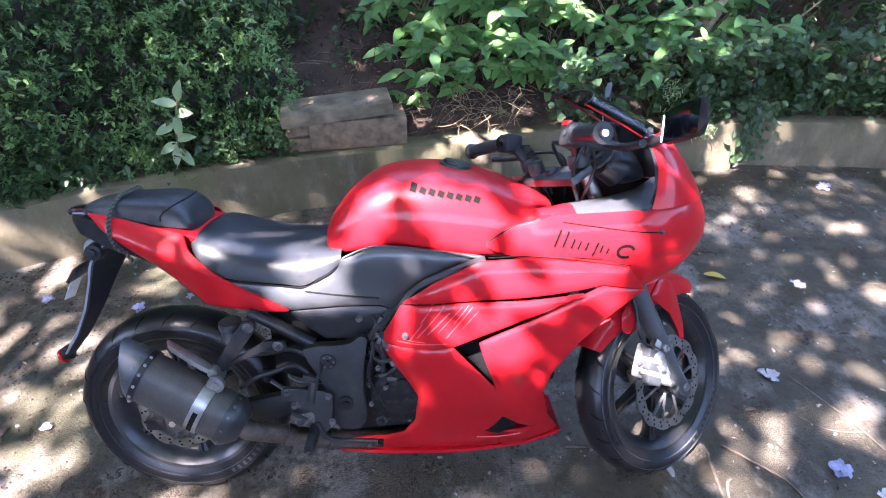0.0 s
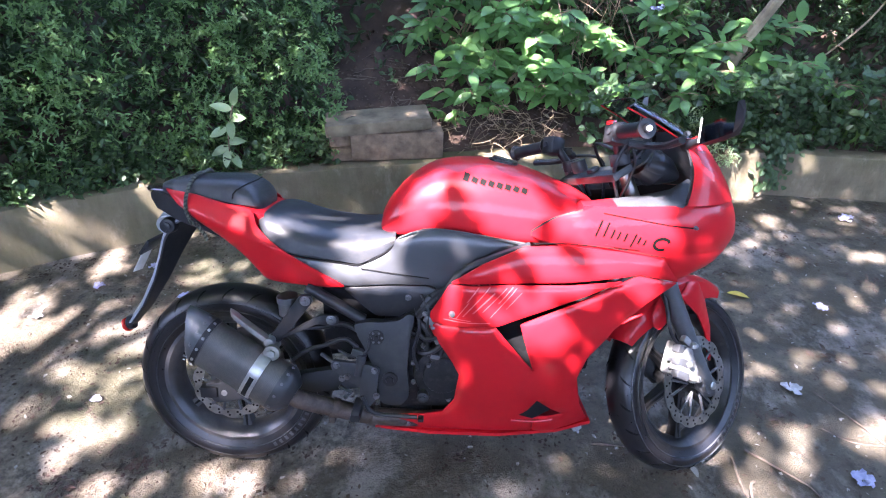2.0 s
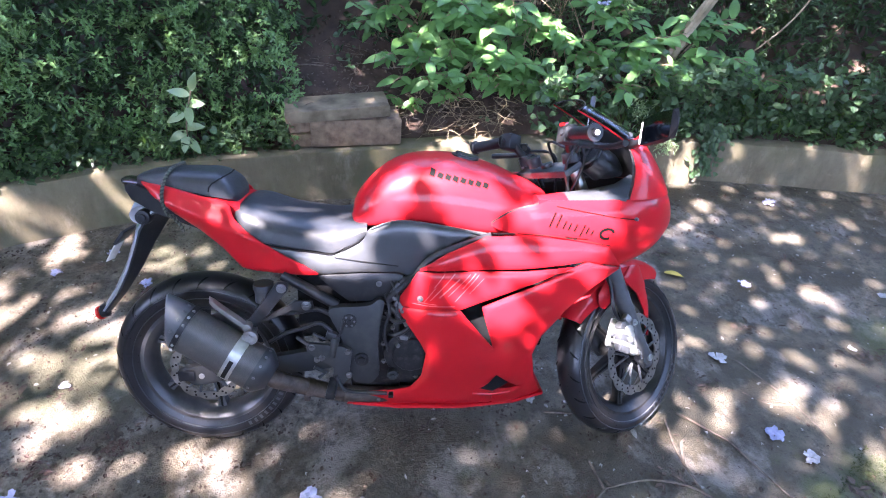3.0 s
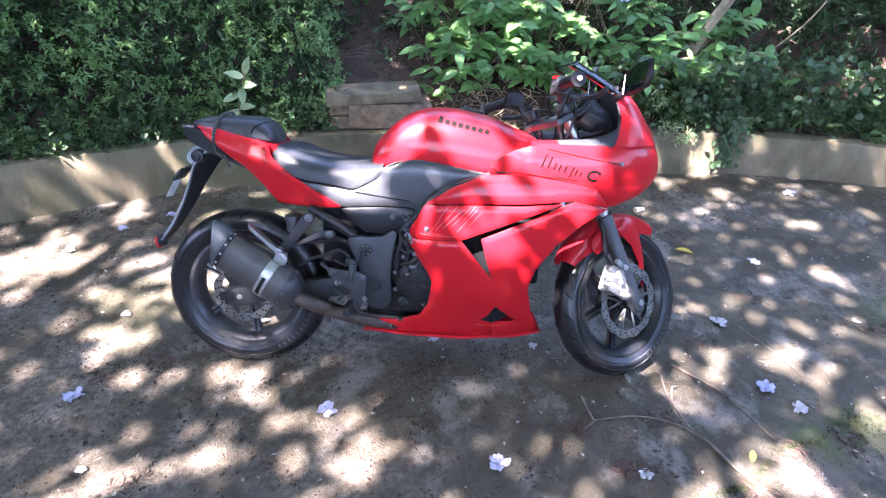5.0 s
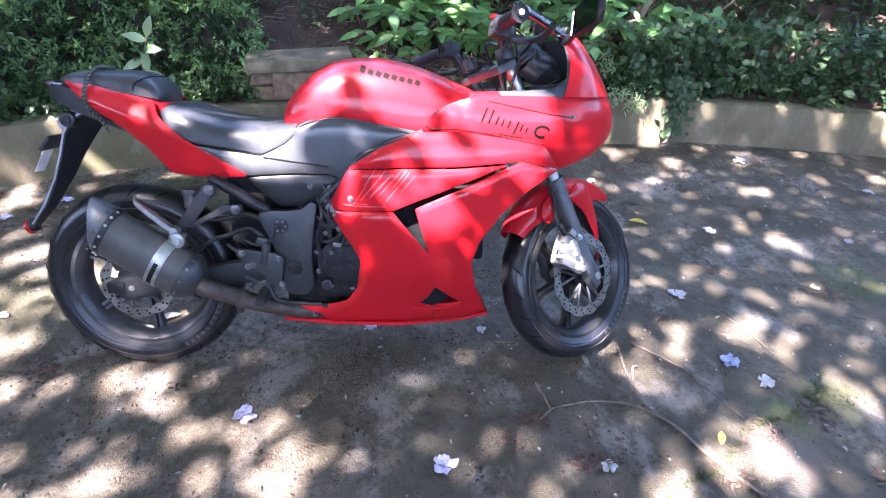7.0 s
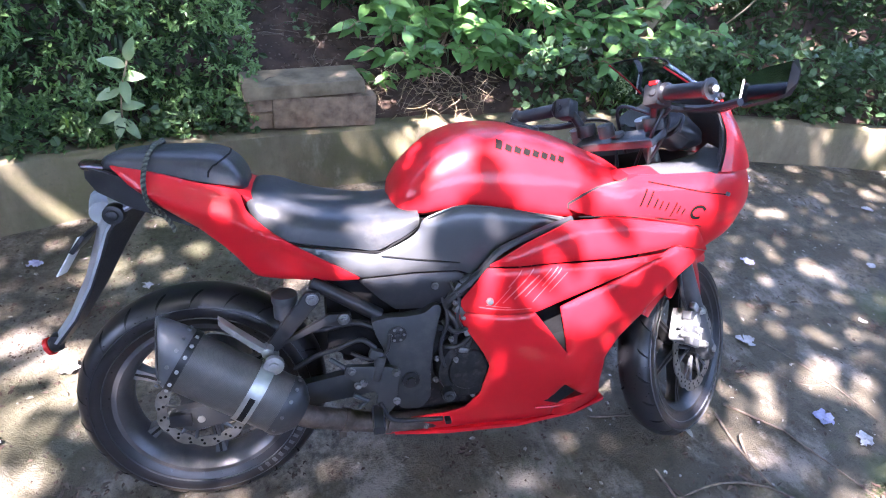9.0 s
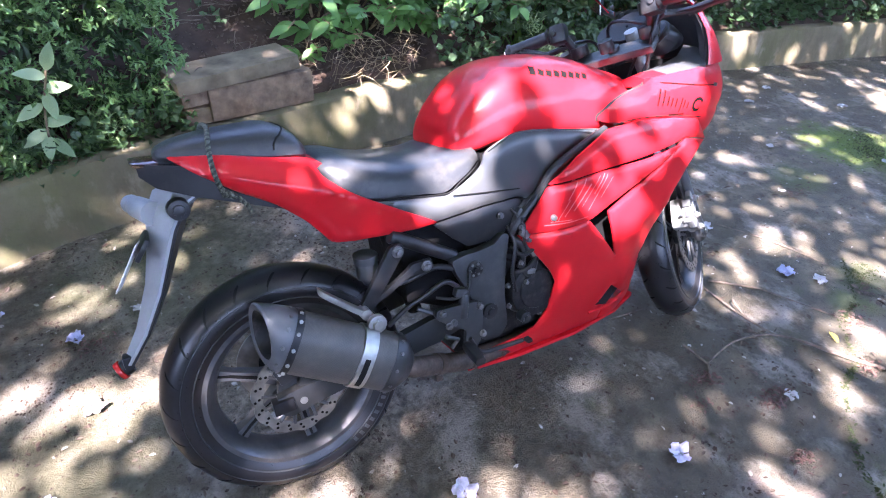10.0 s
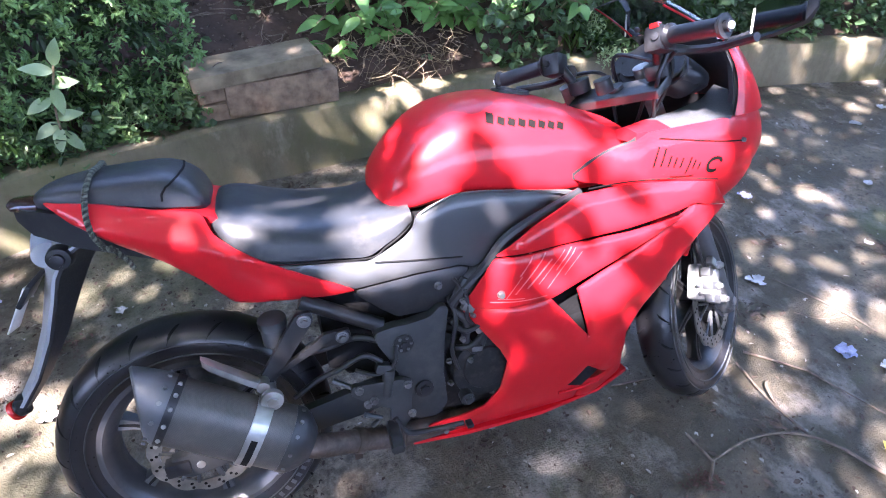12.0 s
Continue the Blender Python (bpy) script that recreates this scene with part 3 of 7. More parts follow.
tagged(leaves("hanging_ivy", fall, unit(n) * 0.6 + np.array([0, -0.4, -0.7]), unit(n) * 0.4 + np.array([0, -1.0, 0.4]), rng.uniform(0.03, 0.055, n), rng.uniform(0.026, 0.045, n), IVYLEAF), "ivy trailing down where the kerb breaks off", "ivy", kind="stuff")
hedge("ivy_fringe", -3.6, 0.1, 0.16, 0.22, 480, 4, 0.06, 0.034, 0.034, IVYLEAF, "fringe of ivy leaves along the kerb top", 0.03, 0.5)


def broad_leaf(name, length, breadth):
    """One pointed leaf with a midrib fold, drooping tip; stem at the origin, tip along +x, upper side +z."""
    rows = []
    for i in range(7):
        s = i / 6
        w = breadth / 2 * math.sin(math.pi * min(s * 0.96 + 0.04, 1.0)) ** 0.8 * (1.12 - 0.35 * s)
        droop = -0.28 * length * s * s
        rows.append([(length * s, -w, droop + 0.22 * w), (length * s, 0, droop), (length * s, w, droop + 0.22 * w)])
    v = [p for r in rows for p in r]
    f = []
    for i in range(6):
        a = i * 3
        f += [(a, a + 3, a + 4, a + 1), (a + 1, a + 4, a + 5, a + 2)]
    me = bpy.data.meshes.new(name)
    me.from_pydata(v, [], f)
    return me


LEAF_MESHES = []
for material in (BROADLEAF, IVYLEAF, PALELEAF):
    me = broad_leaf("leaf", 1.0, 0.46)
    me.materials.append(material)
    shade(me, 60)
    LEAF_MESHES.append(me)


def leaf_part(plant, at, way, face, size, mesh):
    x = Vector(way).normalized()
    y = Vector(face).cross(x).normalized()
    z = x.cross(y)
    ob = new("leaf", mesh)
    ob.parent = plant
    ob.matrix_basis = Matrix.Translation(at) @ Matrix((x, y, z)).transposed().to_4x4() @ Matrix.Diagonal((size, size, size, 1))
    return ob


def broad_plant(x, y, z, stems, per, size, reach, label, mesh=0, up=0.9, group="broad-leaved plants"):
    """A plant of arching stems with pointed leaves in pairs."""
    plant = thing("broadleaf_plant", label, "plant", group)
    bms = []
    for s in range(stems):
        a = rng.uniform(math.pi * 1.02, math.pi * 1.98)
        tip = Vector((x + reach * math.cos(a) * rng.uniform(0.5, 1), y + reach * 0.7 * math.sin(a) * rng.uniform(0.4, 1), z + reach * up * rng.uniform(0.3, 1.0)))
        base = Vector((x + rng.uniform(-0.05, 0.05), y + 0.10, z - 0.05))
        mid = (base + tip) / 2 + Vector((0, 0, reach * 0.25))
        line = curve([base, mid, tip], 5)
        bms.append(tube(line, [0.005] * (len(line) - 3) + [0.004, 0.003, 0.002], 5))
        for k in range(per):
            q = 0.35 + 0.65 * (k + rng.rand() * 0.6) / per
            p = line[min(int(q * (len(line) - 1)), len(line) - 1)]
            b = rng.uniform(0, 2 * math.pi)
            way = Vector((math.cos(b), math.sin(b) * 0.7 - 0.45, rng.uniform(-0.5, 0.45)))
            leaf_part(plant, p, way, (rng.uniform(-0.3, 0.3), -0.55, 1.0), size * rng.uniform(0.7, 1.25), LEAF_MESHES[mesh])
    part("stem", join(*bms), ROOT, plant)
    return plant


GREEN = "green plant with pointed broad leaves on the bank"
for px, dy, pz, st, per, sz, rc in (
        (0.62, 0.62, 0.78, 4, 5, 0.10, 0.24), (0.85, 0.45, 0.72, 5, 6, 0.12, 0.30), (1.05, 0.50, 0.84, 6, 6, 0.12, 0.32), (1.25, 0.42, 0.78, 6, 6, 0.12, 0.32),
        (1.45, 0.48, 0.74, 5, 6, 0.12, 0.30), (1.15, 0.70, 1.08, 5, 6, 0.12, 0.30), (0.80, 0.85, 1.10, 4, 5, 0.11, 0.28), (1.60, 0.60, 1.02, 4, 6, 0.11, 0.28),
        (1.50, 0.32, 0.56, 3, 5, 0.10, 0.22), (1.00, 0.25, 0.48, 3, 4, 0.08, 0.18), (0.75, 0.20, 0.46, 2, 4, 0.07, 0.15),
        (0.70, 0.55, 0.95, 6, 6, 0.12, 0.30), (0.95, 0.62, 1.00, 6, 6, 0.13, 0.32), (1.30, 0.60, 0.98, 6, 7, 0.13, 0.32), (1.10, 0.36, 0.64, 5, 6, 0.11, 0.26), (1.35, 0.80, 1.25, 5, 6, 0.12, 0.3), (0.95, 0.85, 1.28, 5, 6, 0.12, 0.3), (1.70, 0.40, 0.72, 5, 6, 0.11, 0.28),
        (2.15, 0.32, 0.66, 6, 6, 0.12, 0.30), (2.40, 0.30, 0.60, 5, 6, 0.12, 0.28), (2.05, 0.55, 0.90, 4, 5, 0.11, 0.28), (1.95, 0.42, 0.84, 5, 5, 0.12, 0.28), (2.55, 0.40, 0.78, 5, 6, 0.12, 0.30)):
    broad_plant(px, kerb_y(px) + dy, pz, st + 1, per + 2, sz, rc, GREEN)
for px, dy, pz in ((0.72, 0.34, 0.70), (0.86, 0.30, 0.68), (1.00, 0.34, 0.72), (1.12, 0.30, 0.70), (1.26, 0.33, 0.68), (1.40, 0.30, 0.66), (0.80, 0.48, 0.92), (1.04, 0.46, 0.94), (1.22, 0.48, 0.92), (1.42, 0.46, 0.88), (1.85, 0.34, 0.70), (2.02, 0.30, 0.62), (0.80, 0.24, 0.58), (1.02, 0.24, 0.60), (1.20, 0.26, 0.58), (1.36, 0.24, 0.56), (1.56, 0.22, 0.52), (1.76, 0.14, 0.62), (1.95, 0.12, 0.56), (2.20, 0.14, 0.68), (2.45, 0.12, 0.62), (2.70, 0.14, 0.70), (2.92, 0.14, 0.60)):
    broad_plant(px, kerb_y(px) + dy, pz, 4, 6, 0.105, 0.24, GREEN, 0, 0.45)
young = thing("broadleaf_plant", "young plant with pale grey-green leaves on the kerb", "plant", "broad-leaved plants")
part("stem", tube(curve([(-0.40, 1.56, 0.32), (-0.405, 1.53, 0.42), (-0.38, 1.50, 0.56), (-0.33, 1.49, 0.70)], 5), 0.004, 6), ROOT, young)
for p, w in (((-0.33, 1.49, 0.70), (0.3, -0.3, 0.8)), ((-0.34, 1.49, 0.68), (-0.5, -0.4, 0.3)), ((-0.36, 1.50, 0.63), (0.6, -0.4, 0.2)), ((-0.38, 1.50, 0.58), (-0.7, -0.3, -0.2)), ((-0.40, 1.52, 0.48), (-0.8, -0.4, -0.3)), ((-0.405, 1.53, 0.46), (-0.1, -0.5, -0.5)), ((-0.40, 1.53, 0.44), (0.5, -0.5, -0.5)), ((-0.40, 1.52, 0.50), (0.7, -0.3, 0.2)), ((-0.36, 1.50, 0.62), (0.1, -0.6, -0.6))):
    leaf_part(young, Vector(p), w, (0.1, -0.9, 0.6), 0.10, LEAF_MESHES[2])
broad_plant(2.66, kerb_y(2.66) + 0.12, 0.46, 1, 2, 0.11, 0.14, "single pale leaf hanging over the kerb", 2, 0.5)
broad_plant(3.05, kerb_y(3.05) + 0.35, 1.15, 2, 4, 0.10, 0.28, GREEN)


def strands(name, count, box_lo, box_hi, length, radius, material, label, category, hang=0.8):
    """Tangled dry roots and vines as one mesh."""
    bms = []
    for _ in range(count):
        p = Vector([rng.uniform(a, b) for a, b in zip(box_lo, box_hi)])
        p.z = max(p.z, bank_z(p.x, p.y))
        line = [p]
        d = Vector((rng.normal() * 0.8, rng.normal() * 0.25 - 0.1, -hang * rng.rand()))
        for k in range(4):
            d = d + Vector((rng.normal(), rng.normal() * 0.4, rng.normal() * 0.5)) * 0.35
            q = line[-1] + d.normalized() * length / 4 * rng.uniform(0.6, 1.3)
            q.z = max(q.z, bank_z(q.x, q.y) + 0.004)
            line.append(q)
        bms.append(tube(curve(line, 3), radius * rng.uniform(0.5, 1.3), 4))
    return tagged(part(name, join(*bms), material), label, category, kind="stuff")


strands("roots", 130, (0.72, 1.72, 0.32), (1.35, 2.0, 0.60), 0.15, 0.0016, ROOT, "tangle of dry pale roots on the bare earth", "roots")
strands("bank_litter", 26, (-0.05, 1.78, 0.45), (0.75, 2.3, 0.8), 0.16, 0.0022, TWIG, "dry twigs lying on the earth above the step", "twigs", 0.1)

strands("vines", 46, (0.95, 2.05, 0.80), (1.75, 2.35, 1.45), 0.55, 0.0022, ROOT, "dry brown vines hanging among the leaves", "vines", 3.0)


def pale_weed(x, y, z, label):
    """A low tuft of thin pale leaves."""
    n = 90
    at = np.array([x, y, z]) + rng.normal(size=(n, 3)) * [0.035, 0.02, 0.03]
    ob = leaves("pale_weed", at, unit(n) + np.array([0, -0.5, 0.5]), unit(n) * 0.5 + np.array([0, -0.5, 1.0]), rng.uniform(0.022, 0.05, n), rng.uniform(0.005, 0.010, n), PALELEAF)
    return tagged(ob, label, "weed", kind="stuff")


pale_weed(2.20, 1.72, 0.37, "tuft of pale feathery weed on the kerb top")
pale_weed(2.12, 1.78, 0.52, "tuft of pale feathery weed among the ivy")
pale_weed(-0.20, 1.60, 0.42, "tuft of pale feathery weed beside the young plant")
pale_weed(2.34, 1.74, 0.30, "tuft of pale feathery weed hanging over the kerb")

n = 1500
lx = rng.uniform(-0.15, 1.5, n)
ly = np.array([kerb_y(float(v)) for v in lx]) + rng.uniform(0.14, 0.85, n)
lz = np.array([bank_z(p, q) for p, q in zip(lx, ly)]) + rng.uniform(0.0, 0.04, n)
tagged(leaves("bank_leaves", np.stack([lx, ly, lz], 1), unit(n) * [1, 1, 0.5], unit(n) * 0.6 + np.array([0, -0.6, 1.0]), rng.uniform(0.012, 0.04, n), rng.uniform(0.006, 0.018, n), DRYLEAF), "dead brown leaves lying on the earth bank", "leaves", kind="stuff")
n = 420
lx = np.concatenate([rng.uniform(-0.12, 0.75, n // 2), rng.uniform(0.6, 1.5, n - n // 2)])
ly = np.array([kerb_y(float(v)) for v in lx]) + rng.uniform(0.20, 0.8, n)
lz = np.array([bank_z(p, q) for p, q in zip(lx, ly)]) + rng.uniform(0.0, 0.06, n)
ok = value_noise(lx, ly, 5.0, 61) > 0.52
tagged(leaves("bank_ivy", np.stack([lx, ly, lz], 1)[ok], (unit(n) + np.array([0, -0.5, 0.2]))[ok], (unit(n) * 0.5 + np.array([0, -0.7, 0.8]))[ok], rng.uniform(0.025, 0.05, n)[ok], rng.uniform(0.02, 0.04, n)[ok], IVYLEAF), "small ivy leaves creeping over the earth bank", "ivy", kind="stuff")

# slim leaning trunk among the shrubs
sapling = thing("sapling", "slim pale trunk leaning out of the shrubs", "tree")
part("trunk", tube(curve([(2.40, 2.22, 0.45), (2.40, 2.10, 0.78), (2.46, 2.06, 0.95), (2.58, 2.04, 1.25), (2.65, 2.1, 1.8), (2.60, 2.2, 2.5)], 5), [0.045] * 8 + [0.032] * 10 + [0.026] * 8, 9), BARK, sapling)
part("branch", tube(curve([(2.54, 2.04, 1.15), (2.56, 2.00, 1.4), (2.50, 2.0, 1.9)], 5), 0.012, 7), BARK, sapling)
part("branch", tube(curve([(2.9, 2.1, 0.75), (3.05, 2.0, 1.0), (3.2, 2.0, 1.3)], 5), 0.006, 6), BARK, sapling)


def grass():
    n = 420
    x = np.concatenate([rng.uniform(2.2, 3.6, 220), rng.uniform(-0.6, -0.05, 120), rng.uniform(2.0, 2.5, 80)])
    y = np.array([kerb_y(float(v)) for v in x]) + rng.uniform(0.10, 0.30, n)
    z = np.array([bank_z(a, b) for a, b in zip(x, y)])
    way = np.stack([rng.normal(size=n) * 0.5, rng.normal(size=n) * 0.4 - 0.35, np.ones(n)], 1)
    ob = leaves("grass", np.stack([x, y, z], 1), way, np.tile([[0.0, -1.0, 0.4]], (n, 1)), rng.uniform(0.10, 0.24, n), np.full(n, 0.007), GRASSLEAF)
    return tagged(ob, "thin grass blades on the kerb top", "grass", kind="stuff")


grass()

# ---- the shade tree over the yard ----
LEANING = radians(16.5)
STANCE = Matrix.Translation((0, 0.024, 0)) @ Matrix.Rotation(radians(-2.5), 4, "Z") @ Matrix.Rotation(-LEANING, 4, "X")


def on_bike(x, y, z):
    """A place on the leaning motorcycle in world coordinates."""
    return STANCE @ Vector((x, y, z))


# gaps in the crown, as the places where the light through them falls: (place, radius)
GAPS = [(Vector((x, y, 0)), r) for x, y, r in (
    (-0.9, 0.78, 0.06), (-0.88, 0.54, 0.06), (-0.79, 0.25, 0.06), (-0.78, 0.63, 0.06), (-0.72, 0.33, 0.06), (-0.68, 0.48, 0.06), (-0.63, 0.56, 0.06), (-0.57, 0.21, 0.085), (-0.56, 0.48, 0.04), (-0.51, 0.09, 0.06), (-0.5, 1.01, 0.06), (-0.49, 0.21, 0.06), (-0.44, 1.05, 0.06), (-0.39, 0.31, 0.04), (-0.36, 0.46, 0.06), (-0.36, 0.55, 0.085), (-0.3, -0.25, 0.06), (-0.12, -0.45, 0.06), (-0.07, -0.04, 0.06), (-0.06, -0.12, 0.06), (0.03, -0.23, 0.06), (0.17, -0.07, 0.04), (0.19, -0.29, 0.06), (0.34, -0.36, 0.085))]
GAPS += [(Vector((x, y, 0)), r) for x, y, r in (
    (0.43, -0.49, 0.06), (0.45, -0.38, 0.06), (0.7, -0.38, 0.04), (0.9, -0.11, 0.04), (0.94, -0.76, 0.06), (1, -0.54, 0.06), (1.09, -0.77, 0.06), (1.09, -0.41, 0.04), (1.22, -0.55, 0.06), (1.34, -0.1, 0.06), (1.51, -0.63, 0.06), (1.55, -0.55, 0.06), (1.57, -0.12, 0.06), (1.68, -0.15, 0.06), (1.84, -0.49, 0.085), (1.84, -0.36, 0.06), (1.85, 0.39, 0.06), (1.86, 0.03, 0.06), (1.92, -0.56, 0.06), (1.96, 0.18, 0.04), (2.15, 0.42, 0.04), (2.18, 0.08, 0.06), (2.23, -0.06, 0.06), (2.24, 1.6, 0.06))]
GAPS += [(Vector((x, y, 0)), r) for x, y, r in (
    (2.28, -0.28, 0.06), (2.29, 1.23, 0.06), (2.36, -0.31, 0.055), (2.39, 0.25, 0.06), (2.48, -0.1, 0.06), (2.48, 1.12, 0.06), (2.53, 1.44, 0.085), (2.59, 0.32, 0.06), (2.69, 0.63, 0.04), (2.72, 1.08, 0.04), (3.67, 0.59, 0.04), (3.67, 1.22, 0.04), (3.88, 0.82, 0.06), (4.09, 1.32, 0.06), (4.53, 1.27, 0.085), (4.85, 1.05, 0.085), (-1.25, 0.42, 0.07), (-1.35, 0.05, 0.07), (-1.02, 0.69, 0.06), (3.4, 0.55, 0.08), (3.75, 0.05, 0.14), (4.4, 0.6, 0.2), (3.09, 1.17, 0.05), (1.64, 0.72, 0.04), (2.07, 0.41, 0.04), (0.62, -1, 0.07), (-0.5, -0.66, 0.07), (-0.40, 0.60, 0.09), (-0.36, 0.52, 0.07), (-0.50, 0.37, 0.09), (-0.69, 0.40, 0.08), (-0.32, -0.46, 0.08), (-0.13, -0.50, 0.07))]
GAPS += [(Vector(p), r) for p, r in (((-0.75, 1.33, 0.2), 0.035), ((-0.25, 1.45, 0.15), 0.05), ((2.5, 1.76, 0.18), 0.10), ((1.15, 1.85, 1.0), 0.05), ((1.5, 2.0, 1.1), 0.05), ((1.02, 1.74, 0.33), 0.05), ((1.18, 1.76, 0.33), 0.05))]
GAPS += [(on_bike(x, y, z), r) for x, y, z, r in (
    (0.610, -0.13, 0.936, 0.045), (0.587, -0.14, 0.857, 0.033), (0.731, -0.14, 0.929, 0.062), (0.759, -0.15, 0.856, 0.063), (0.843, -0.16, 0.837, 0.039), (0.930, -0.18, 0.880, 0.030), (1.035, -0.20, 0.878, 0.036), (1.093, -0.19, 0.909, 0.036), (1.172, -0.19, 0.904, 0.040), (1.050, -0.21, 0.844, 0.045), (1.133, -0.21, 0.801, 0.049), (1.208, -0.19, 0.841, 0.047), (0.900, -0.21, 0.742, 0.056), (0.932, -0.21, 0.696, 0.045), (1.171, -0.18, 0.677, 0.051), (1.202, -0.16, 0.605, 0.039), (0.868, -0.21, 0.523, 0.056))]
GAPS += [(on_bike(x, y, z), r) for x, y, z, r in (
    (0.918, -0.21, 0.565, 0.055), (1.006, -0.20, 0.626, 0.034), (1.087, -0.19, 0.671, 0.031), (1.310, -0.12, 0.430, 0.055), (1.335, -0.12, 0.385, 0.040), (0.435, -0.10, 0.762, 0.056), (0.417, -0.15, 0.685, 0.059), (0.509, -0.15, 0.705, 0.040), (0.250, -0.08, 0.746, 0.035), (1.309, -0.12, 0.956, 0.036), (0.962, -0.20, 0.811, 0.027), (0.814, -0.13, 0.914, 0.036))]
GAPS += [(Vector((rng.uniform(-1.6, 4.2), rng.uniform(-1.1, 1.5), 0)), rng.uniform(0.012, 0.035)) for _ in range(80)]


def meets_machine(p):
    """Whether the sun's light on its way to this place of the ground would fall on the machine or just in front of it."""
    back = STANCE.inverted()
    for k in range(2, 40):
        q = back @ (p + SUN * (k * 0.03))
        if (-0.2 < q.x < 0.45 and 0.32 < q.z < 0.62 and -0.28 < q.y < -0.05) or (0.25 < q.x < 1.3 and 0.25 < q.z < 0.98 and abs(q.y) < 0.26) or (-0.25 < q.x < 0.3 and 0.62 < q.z < 0.95 and abs(q.y) < 0.16):
            return True
    return 0.55 < p.x < 1.35 and -0.46 < p.y < 0.1


GAPS = [(p, r) for p, r in GAPS if p.z > 0.3 or p.y > 1.0 or not meets_machine(p)]
GAPS = [(p + Vector((1.0, 0.7, 0)) * (rng.uniform(-1.2, 1.2) * r) + Vector((rng.uniform(-0.45, 0.45) * r, rng.uniform(-0.45, 0.45) * r, 0)), r * rng.uniform(0.18, 0.50)) for p, r in GAPS if not (p.y < 1.0 and p.z > 0.3) for _ in range(4 if r > 0.05 else 1)] + [(p, r * (0.64 if p.z > 0.3 else 0.46)) for p, r in GAPS if r > 0.036 or p.z > 0.3]
foot = np.array([tuple(p - SUN * (p.z / SUN.z)) for p, _ in GAPS])
wide = np.array([r for _, r in GAPS])
raised = np.array([p.z > 0.3 for p, _ in GAPS])
# The tree is out of view; its crown is shaped to cast the dapples.
tree = thing("shade_tree", "unseen broad leafy tree whose crown shades the yard", "tree")
n = 100000
fx, fy = rng.uniform(-5.5, 8.0, n), rng.uniform(-4.5, 5.0, n)
d = np.sqrt((fx[:, None] - foot[:, 0]) ** 2 + (fy[:, None] - foot[:, 1]) ** 2)
# leaves over the machine are set lower to sharpen its light patches
h = np.where((d[:, raised] < 0.22).any(1), rng.uniform(3.9, 4.9, n), rng.uniform(5.8, 7.6, n))
keep = (d > wide * 1.15 + 0.022)[:, ~raised].all(1)
along = unit(n) * [1, 1, 0.4]
along /= np.linalg.norm(along, axis=1, keepdims=True)
size = rng.uniform(0.09, 0.14, n)
mid_x, mid_y = fx + along[:, 0] * size / 2, fy + along[:, 1] * size / 2
keep &= (np.sqrt((mid_x[:, None] - foot[raised, 0]) ** 2 + (mid_y[:, None] - foot[raised, 1]) ** 2) > wide[raised] + 0.036).all(1)
# ragged holes between the twigs, most of them over the bare ground behind and before the machine
patchy = 0.62 * value_noise(fx * 0.8 + fy * 0.45, fy * 1.1 - fx * 0.3, 4.6, 41) + 0.38 * value_noise(fx, fy, 10.5, 42)
thinner = 0.74 - 0.075 * np.exp(-((fx + 0.9) / 0.55) ** 2 - ((fy - 0.45) / 0.7) ** 2) - 0.03 * np.exp(-((fx + 0.1) / 0.8) ** 2 - ((fy + 0.75) / 0.4) ** 2) - 0.035 * np.clip(fx - 1.7, 0, 1) * np.where(fy < 0.45, 1.0, 0.2)
thinner = thinner + 0.035 * ((fy > 1.75) & (fx > 0.2) & (fx < 2.8))
thinner = thinner + 0.09 * np.exp(-((fx - 0.9) / 0.5) ** 2 - ((fy + 0.35) / 0.35) ** 2)
thinner = thinner + 0.07 * ((fx > -0.8) & (fx < 2.7) & (fy > -0.65) & (fy < 1.5))
keep &= patchy < thinner
fx, fy, h, along, size = fx[keep], fy[keep], h[keep], along[keep], size[keep]
n = len(fx)
at = np.stack([fx + SUN.x / SUN.z * h, fy + SUN.y / SUN.z * h, h], 1)
leaves("crown", at, along, unit(n) * 0.5 + np.array(SUN), size, rng.uniform(0.055, 0.085, n), CROWNLEAF, tree)
# Larger leaves added round the crown, unseen, to cut sky light and reflections.
m = 19000
fx, fy, h = rng.uniform(-8, 14, m), rng.uniform(-9, 6.5, m), rng.uniform(6.5, 9.0, m)
out = (fx > 7.5) | (fx < -5.0) | (fy > 4.5) | (fy < -4.3)
at = np.stack([fx + SUN.x / SUN.z * h, fy + SUN.y / SUN.z * h, h], 1)[out]
m = len(at)
leaves("outer_crown", at, unit(m) * [1, 1, 0.4], unit(m) * 0.5 + np.array([0, 0, 1.0]), rng.uniform(0.35, 0.6, m), rng.uniform(0.22, 0.36, m), CROWNLEAF, tree)
part("trunk", tube(curve([(-4.6, -4.8, -0.1), (-4.5, -4.7, 1.5), (-4.3, -4.5, 2.8), (-3.9, -4.1, 4.4)], 6), [0.24] * 6 + [0.19] * 6 + [0.14] * 7, 12), BARK, tree)
for end in ((-1.5, -5.5, 4.8), (-6.0, -2.5, 4.8), (-0.5, -3.0, 4.7), (-3.0, -0.5, 4.7), (1.0, -5.0, 4.8)):
    e = Vector(end)
    part("branch", tube(curve([(-4.0, -4.2, 4.0), (Vector((-4.0, -4.2, 4.6)) + e) / 2, end], 6), [0.09 - 0.006 * k for k in range(13)], 8), BARK, tree)


